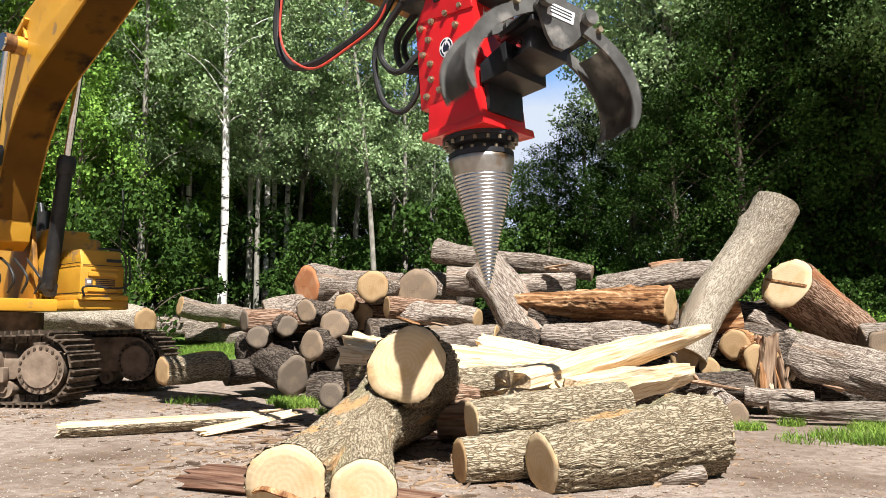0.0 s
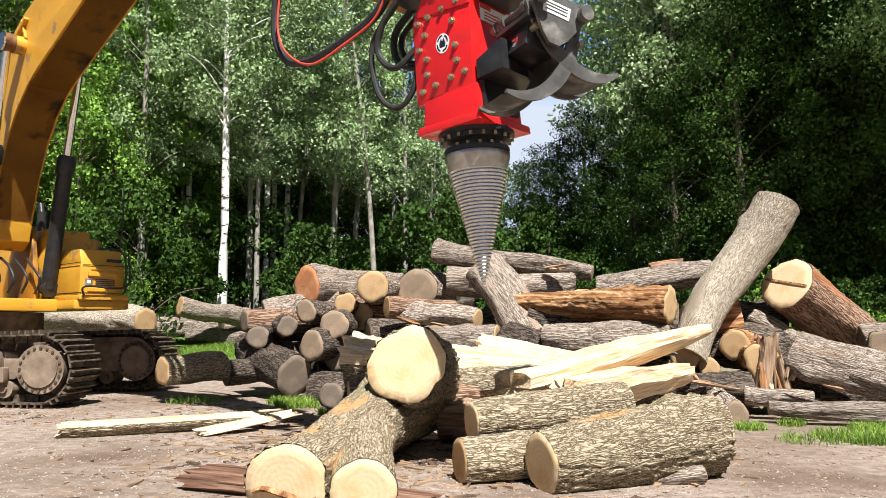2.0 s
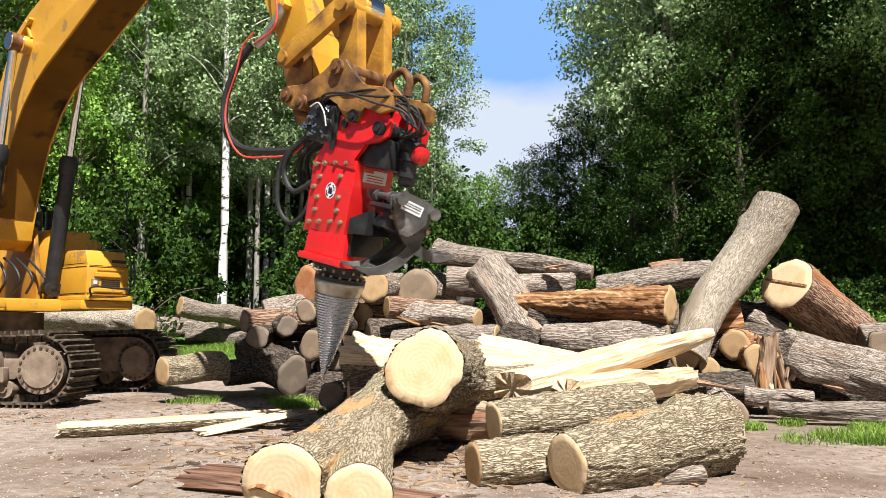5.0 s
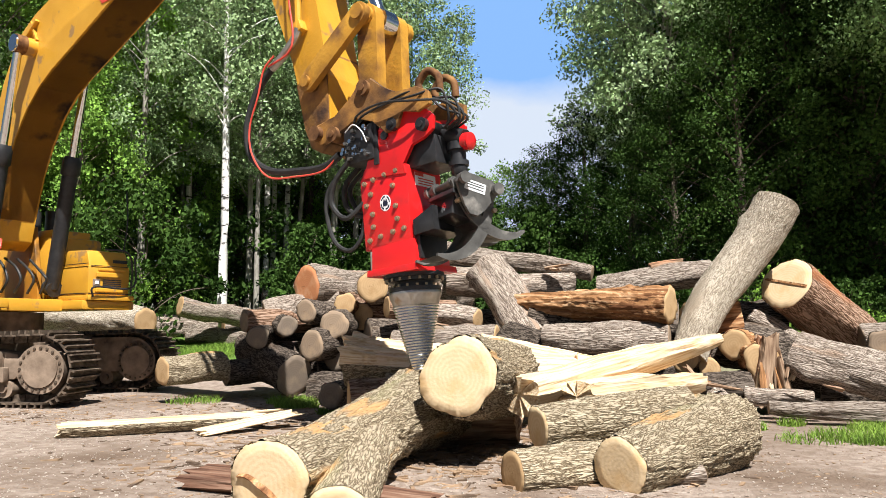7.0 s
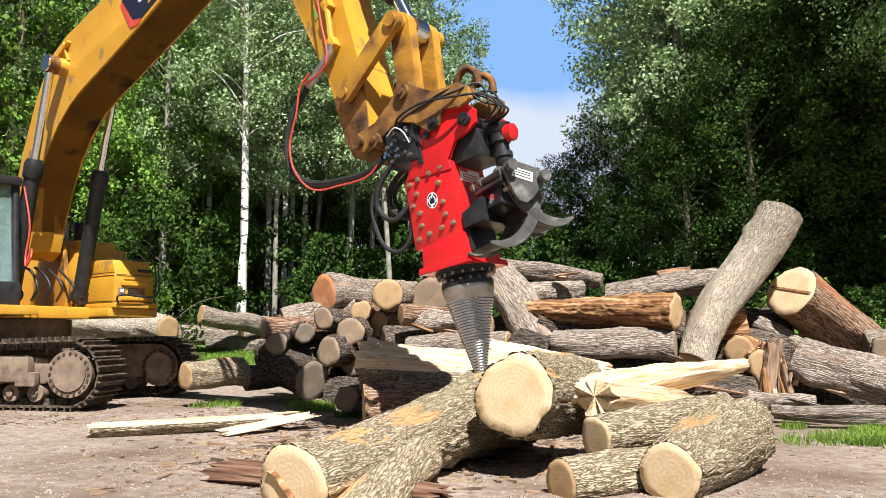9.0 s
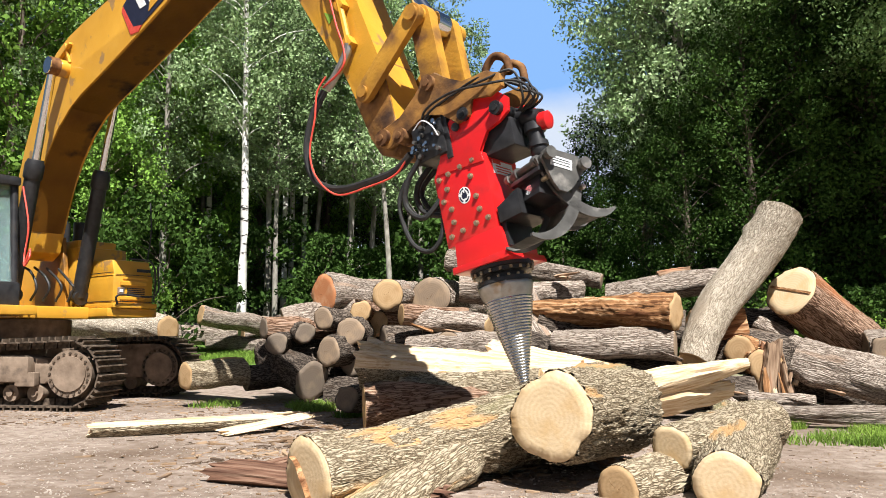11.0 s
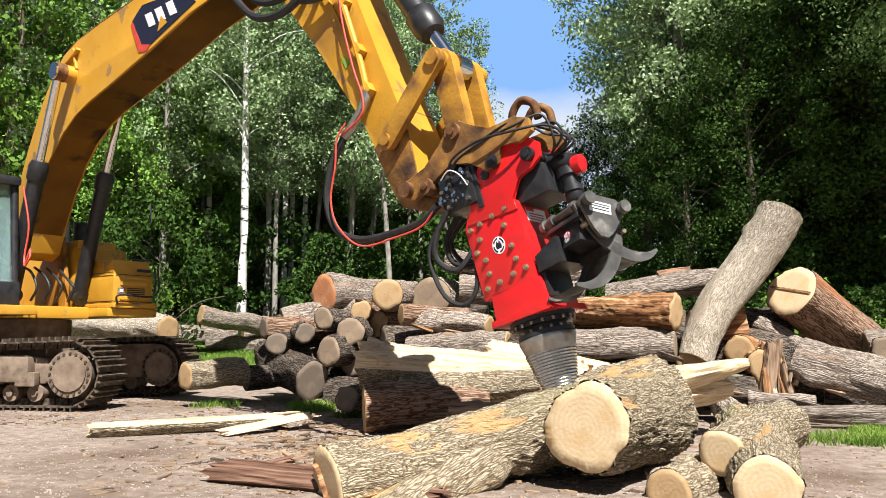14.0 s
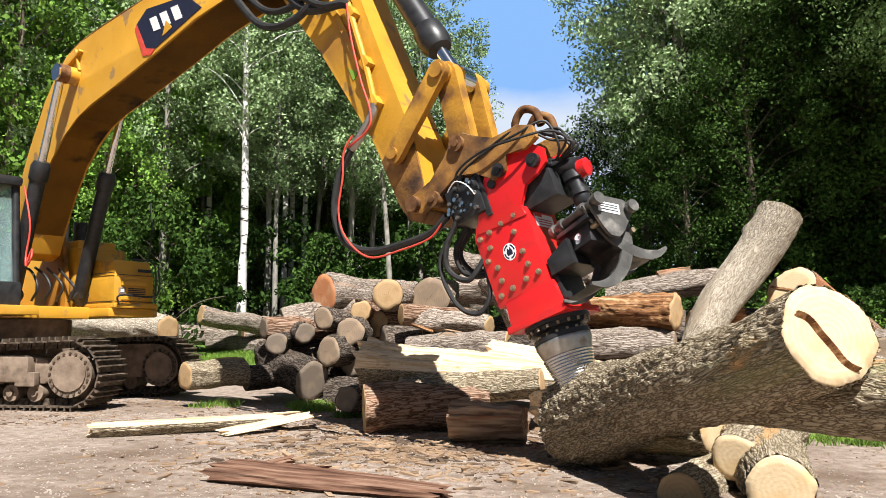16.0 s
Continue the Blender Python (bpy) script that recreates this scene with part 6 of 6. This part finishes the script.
def arm(t, phi, u, z, th):
    """All parts of the arm from the splitter's place: reach u, height z, lean th."""
    c, s = math.cos(radians(th)), math.sin(radians(th))

    def on_tool(p):
        return Vector((u + p.x * c + p.y * s, z - p.x * s + p.y * c))

    tip = on_tool(TIP_ON_TOOL)
    d = tip - FOOT
    k = (BOOM_LEN ** 2 + d.length_squared - STICK_LEN ** 2) / (2 * BOOM_LEN * d.length)
    ab = math.atan2(d.y, d.x) + math.acos(max(-1, min(1, k)))
    knee = FOOT + BOOM_LEN * Vector((math.cos(ab), math.sin(ab)))
    sd = tip - knee
    sa = math.atan2(sd.y, sd.x)

    def on_stick(p):
        return knee + Vector((p.x * math.cos(sa) - p.y * math.sin(sa), p.x * math.sin(sa) + p.y * math.cos(sa)))

    def on_boom(p):
        return FOOT + Vector((p.x * math.cos(ab) - p.y * math.sin(ab), p.x * math.sin(ab) + p.y * math.cos(ab)))

    up = upper(phi)

    def flat(p, a, y=0.0):
        return up @ pose(p.x, y, p.y, 0, -math.degrees(a), 0)

    def along(p, q, y, at):
        dv = q - p
        return up @ pose(at.x, y, at.y, 0, 90 - math.degrees(math.atan2(dv.y, dv.x)), 0)

    pivot, low = on_stick(IDLER_ON_STICK), on_tool(LINK_ON_TOOL)
    joint = meet(pivot, IDLER_LEN, low, LINK_LEN, 1)
    if (meet(pivot, IDLER_LEN, low, LINK_LEN, -1) - on_stick(Vector((2.4, 1.0)))).length < (joint - on_stick(Vector((2.4, 1.0)))).length:
        joint = meet(pivot, IDLER_LEN, low, LINK_LEN, -1)
    di, dl = joint - pivot, joint - low
    ram_foot, ram_head = Vector((0.85, 1.7)), on_boom(Vector((2.5, 1.6)))
    ears = on_stick(Vector((0.25, 0.95)))
    poses = {"house": up, "boom": flat(FOOT, ab), "stick": flat(knee, sa), "idler": flat(pivot, math.atan2(di.y, di.x)), "link": flat(low, math.atan2(dl.y, dl.x)),
             "bucket_barrel": along(ears, joint, 0, ears), "bucket_rod": along(ears, joint, 0, joint)}
    for k, (_, _, y) in enumerate(BOOM_RAMS):
        poses["barrel", k] = along(ram_foot, ram_head, y, ram_foot)
        poses["rod", k] = along(ram_foot, ram_head, y, ram_head)
    base = pose(SWING[0], SWING[1], 0) @ up
    poses["splitter"] = base @ pose(u, 0, z, 0, th, 0)
    port = on_stick(Vector((2.48, -0.3)))
    hang = on_tool(Vector((-0.5, 1.36))) - port
    poses["feed"] = base @ pose(port.x, -0.34, port.y, 0, -math.degrees(math.atan2(hang.y, hang.x)) - 45.3, 0)
    return poses


ARM_ROWS = [
    (0.0, 41.89, 10.051, 2.299, -3.55),
    (1.5, 41.85, 10.051, 2.298, -3.40),
    (2.0, 41.94, 10.020, 2.334, -3.28),
    (2.5, 41.36, 9.507, 2.290, 5.22),
    (3.0, 41.31, 9.025, 2.105, 8.64),
    (3.5, 41.50, 8.477, 1.889, 14.37),
    (4.0, 40.82, 7.744, 1.622, 22.45),
    (4.2, 40.08, 7.663, 1.553, 22.99),
    (6.3, 36.97, 8.694, 1.499, -5.96),
    (6.5, 36.93, 8.682, 1.490, -5.83),
    (7.0, 36.96, 8.693, 1.399, -5.35),
    (7.5, 36.87, 8.781, 1.363, -5.90),
    (8.0, 36.91, 8.988, 1.444, -9.27),
    (8.5, 36.81, 9.021, 1.469, -9.71),
    (9.0, 37.28, 9.230, 1.486, -10.31),
    (9.2, 37.21, 9.254, 1.446, -9.30),
    (11.3, 37.93, 9.925, 1.476, -14.43),
    (11.5, 37.76, 10.073, 1.379, -15.60),
    (12.0, 37.81, 10.105, 1.320, -15.74),
    (12.5, 37.63, 10.099, 1.284, -16.10),
    (13.0, 37.70, 10.101, 1.215, -15.48),
    (13.5, 37.92, 10.079, 1.059, -14.14),
    (14.0, 37.79, 10.111, 1.034, -16.58),
    (14.5, 37.56, 10.165, 1.080, -19.57),
    (15.0, 37.37, 10.140, 1.076, -19.33),
    (15.5, 37.01, 10.174, 1.047, -20.05),
    (16.0, 37.13, 10.194, 1.009, -20.55),
]


LOG_ROWS = {
    'fork': [
        (0.0, (-0.94, 4.65, 0.19), (-0.28, 7.56, 0.43)),
        (4.2, (-0.94, 4.65, 0.19), (-0.28, 7.56, 0.43)),
        (6.3, (-1.01, 4.58, 0.22), (-0.00, 7.40, 0.39)),
        (7.0, (-1.02, 4.60, 0.22), (-0.00, 7.42, 0.39)),
        (7.5, (-1.02, 4.59, 0.22), (0.10, 7.37, 0.39)),
        (8.0, (-0.98, 4.51, 0.22), (0.35, 7.19, 0.39)),
        (8.5, (-0.98, 4.52, 0.22), (0.40, 7.18, 0.39)),
        (9.0, (-0.94, 4.39, 0.18), (0.55, 6.98, 0.40)),
        (11.3, (-0.88, 4.64, 0.20), (1.48, 6.47, 0.42)),
        (12.5, (-0.90, 5.03, 0.11), (1.82, 6.24, 0.47)),
        (13.5, (-0.81, 4.72, 0.12), (1.68, 6.36, 0.46)),
        (14.0, (-0.80, 4.79, 0.11), (1.77, 6.29, 0.47)),
        (14.3, (-0.64, 4.36, 0.20), (1.64, 6.31, 0.41)),
        (14.5, (-0.44, 4.04, 0.29), (1.54, 6.30, 0.38)),
        (14.6, (-0.25, 3.80, 0.36), (1.43, 6.29, 0.36)),
        (14.7, (0.02, 3.56, 0.44), (1.32, 6.26, 0.35)),
        (14.8, (0.22, 3.40, 0.52), (1.24, 6.21, 0.40)),
        (14.9, (0.55, 3.32, 0.68), (1.19, 6.24, 0.38)),
        (15.0, (1.06, 3.29, 0.83), (1.11, 6.25, 0.36)),
        (15.1, (1.38, 3.34, 1.00), (1.08, 6.25, 0.33)),
        (15.2, (1.69, 3.42, 1.09), (1.05, 6.24, 0.32)),
        (15.3, (1.88, 3.47, 1.11), (1.04, 6.24, 0.31)),
        (15.4, (1.93, 3.49, 1.11), (1.05, 6.24, 0.31)),
        (15.6, (1.95, 3.49, 1.11), (1.07, 6.24, 0.31)),
        (16.0, (1.89, 3.44, 1.09), (1.08, 6.22, 0.32)),
    ],
    'top': [
        (0.0, (-0.30, 6.10, 0.80), (-0.16, 7.34, 0.65)),
        (4.2, (-0.30, 6.10, 0.80), (-0.16, 7.34, 0.69)),
        (6.3, (0.13, 5.90, 0.72), (0.60, 7.06, 0.62)),
        (7.0, (0.10, 5.90, 0.72), (0.57, 7.06, 0.63)),
        (7.5, (0.16, 5.90, 0.72), (0.65, 7.05, 0.64)),
        (8.0, (0.33, 5.80, 0.71), (0.86, 6.93, 0.64)),
        (8.5, (0.37, 5.80, 0.71), (0.91, 6.92, 0.64)),
        (9.0, (0.45, 5.40, 0.62), (1.05, 6.49, 0.55)),
        (11.3, (0.78, 4.95, 0.51), (1.52, 5.96, 0.48)),
        (11.5, (0.86, 4.95, 0.51), (1.61, 5.95, 0.48)),
        (12.5, (0.89, 4.95, 0.52), (1.65, 5.94, 0.49)),
        (13.0, (0.87, 4.95, 0.54), (1.64, 5.94, 0.51)),
        (13.5, (0.82, 4.95, 0.44), (1.57, 5.95, 0.41)),
        (14.0, (0.91, 4.95, 0.44), (1.63, 5.97, 0.41)),
        (14.3, (1.09, 4.95, 0.53), (1.71, 6.03, 0.51)),
        (14.5, (1.21, 4.95, 0.58), (1.68, 6.11, 0.56)),
        (14.6, (1.27, 4.70, 0.67), (1.57, 5.91, 0.65)),
        (14.7, (1.43, 4.75, 0.70), (1.53, 6.00, 0.68)),
        (14.8, (1.55, 4.80, 0.74), (1.22, 6.01, 0.71)),
        (14.9, (1.73, 5.00, 0.79), (1.20, 6.13, 0.76)),
        (15.0, (2.00, 5.50, 0.65), (1.28, 6.52, 0.63)),
        (15.2, (2.13, 5.80, 0.41), (1.33, 6.76, 0.39)),
        (16.0, (2.13, 5.80, 0.41), (1.33, 6.76, 0.39)),
    ],
    'mid': [
        (0.0, (0.22, 5.90, 0.38), (1.46, 6.30, 0.46)),
        (4.2, (0.22, 5.90, 0.38), (1.46, 6.30, 0.46)),
        (6.3, (0.73, 5.80, 0.36), (1.96, 6.24, 0.44)),
        (7.0, (0.71, 5.80, 0.35), (1.93, 6.24, 0.43)),
        (7.5, (0.78, 5.80, 0.34), (1.98, 6.29, 0.42)),
        (8.0, (0.92, 5.75, 0.32), (2.09, 6.32, 0.40)),
        (8.5, (0.95, 5.75, 0.32), (2.12, 6.32, 0.40)),
        (9.0, (1.07, 5.40, 0.31), (2.19, 6.05, 0.39)),
        (11.3, (1.60, 5.10, 0.27), (2.57, 5.97, 0.35)),
        (12.5, (1.77, 5.00, 0.26), (2.64, 5.97, 0.34)),
        (13.5, (1.80, 5.00, 0.26), (2.67, 5.97, 0.34)),
        (14.0, (1.85, 5.00, 0.26), (2.69, 6.00, 0.34)),
        (14.5, (1.92, 5.00, 0.26), (2.72, 6.02, 0.34)),
        (16.0, (1.94, 5.00, 0.23), (2.70, 6.05, 0.31)),
    ],
    'low': [
        (0.0, (0.12, 5.55, 0.15), (1.27, 5.92, 0.18)),
        (4.2, (0.12, 5.55, 0.15), (1.27, 5.92, 0.18)),
        (6.3, (0.46, 5.40, 0.09), (1.56, 5.89, 0.11)),
        (7.5, (0.51, 5.40, 0.08), (1.59, 5.91, 0.10)),
        (8.0, (0.62, 5.30, 0.06), (1.68, 5.86, 0.09)),
        (8.5, (0.64, 5.30, 0.06), (1.70, 5.86, 0.08)),
        (9.0, (0.74, 4.90, 0.08), (1.78, 5.50, 0.10)),
        (11.3, (1.14, 4.80, 0.05), (1.99, 5.65, 0.08)),
        (12.5, (1.30, 4.80, 0.04), (2.08, 5.72, 0.06)),
        (14.5, (1.45, 4.80, 0.03), (2.19, 5.75, 0.05)),
        (16.0, (1.50, 4.80, 0.01), (2.21, 5.77, 0.04)),
    ],
    'big': [
        (0.0, (0.67, 5.30, 0.17), (2.17, 5.97, 0.30)),
        (4.2, (0.67, 5.30, 0.17), (2.17, 5.97, 0.30)),
        (6.3, (1.20, 5.30, 0.14), (2.42, 6.40, 0.27)),
        (7.0, (1.20, 5.30, 0.14), (2.42, 6.40, 0.27)),
        (7.5, (1.24, 5.30, 0.13), (2.43, 6.45, 0.27)),
        (8.0, (1.35, 5.20, 0.13), (2.41, 6.46, 0.27)),
        (8.5, (1.37, 5.20, 0.13), (2.43, 6.46, 0.26)),
        (9.0, (1.45, 4.85, 0.14), (2.42, 6.18, 0.27)),
        (11.3, (1.81, 4.70, 0.10), (2.43, 6.23, 0.24)),
        (12.5, (1.94, 4.65, 0.09), (2.45, 6.22, 0.22)),
        (13.5, (1.98, 4.65, 0.09), (2.46, 6.23, 0.22)),
        (14.5, (2.04, 4.65, 0.09), (2.47, 6.24, 0.22)),
        (16.0, (2.09, 4.65, 0.09), (2.49, 6.25, 0.23)),
    ],
    'slab': [
        (0.0, (0.57, 6.40, 0.57), (2.80, 8.20, 1.06)),
        (4.2, (0.57, 6.40, 0.57), (2.80, 8.20, 1.06)),
        (6.3, (0.60, 6.32, 0.53), (2.78, 8.02, 0.90)),
        (7.5, (0.63, 6.31, 0.52), (2.79, 8.02, 0.97)),
        (8.0, (0.50, 6.02, 0.52), (2.66, 7.60, 0.76)),
        (8.5, (0.51, 6.01, 0.52), (2.66, 7.60, 0.76)),
        (9.0, (0.58, 5.71, 0.52), (2.69, 7.30, 0.74)),
        (11.3, (0.80, 6.30, 0.42), (2.75, 7.76, 0.70)),
        (16.0, (0.80, 6.30, 0.42), (2.75, 7.76, 0.70)),
    ],
    'slab_low': [
        (0.0, (0.99, 6.30, 0.53), (2.39, 7.70, 0.62)),
        (4.2, (0.99, 6.30, 0.53), (2.39, 7.70, 0.62)),
        (6.3, (1.06, 6.23, 0.52), (2.36, 7.50, 0.49)),
        (7.5, (1.08, 6.22, 0.51), (2.36, 7.50, 0.55)),
        (8.0, (1.02, 5.95, 0.57), (2.27, 7.10, 0.38)),
        (8.5, (1.04, 5.94, 0.57), (2.27, 7.10, 0.38)),
        (9.0, (1.10, 5.62, 0.57), (2.29, 6.80, 0.36)),
        (11.3, (1.50, 6.90, 0.40), (2.60, 7.90, 0.45)),
        (16.0, (1.50, 6.90, 0.40), (2.60, 7.90, 0.45)),
    ],
}

FORK_ROLL = [(0, 0), (4.2, 0), (6.3, 14), (9.0, 32), (11.3, 42), (16.0, 42)]


def motions():
    track = {}
    for row in ARM_ROWS:
        for key, m in arm(*row).items():
            track.setdefault(key, []).append((row[0], m))
    walk(house, track["house"])
    walk(boom, track["boom"])
    walk(stick, track["stick"])
    walk(idler, track["idler"])
    walk(bucket_link, track["link"])
    walk(STICK_RAM[0], track["bucket_barrel"])
    walk(STICK_RAM[1], track["bucket_rod"])
    for k, (barrel, rod_ob, _) in enumerate(BOOM_RAMS):
        walk(barrel, track["barrel", k])
        walk(rod_ob, track["rod", k])
    walk(splitter, track["splitter"])
    walk(feed, track["feed"])
    spin, rows = 0.0, []
    for k in range(33):
        rows.append((0.5 * k, pose(0, 0, 0, 0, 0, spin)))
        spin += 5 if k < 8 else 70 if k < 30 else 20
    walk(cone, rows)
    hung = grapple.matrix_basis.copy()
    for ob, side, angles in ((TINE_NEAR, -1, (42, 16, -2, -24, -56)), (TINE_FAR, 1, (62, 36, 18, 2, -15))):
        rows = [(0.2 * k, hung @ pose(0, side * 0.17, 0.93, side * a)) for k, a in enumerate(angles)]
        walk(ob, rows + [(1.0, rows[-1][1]), (16, rows[-1][1])])
    for key, rows in LOG_ROWS.items():
        rolls = FORK_ROLL if key == "fork" else [(0, 0), (16, 0)]
        walk(LOGS[key], [(t, aim(p, q) @ pose(0, 0, 0, 0, 0, float(np.interp(t, [r[0] for r in rolls], [r[1] for r in rolls])))) for t, p, q in rows])


motions()
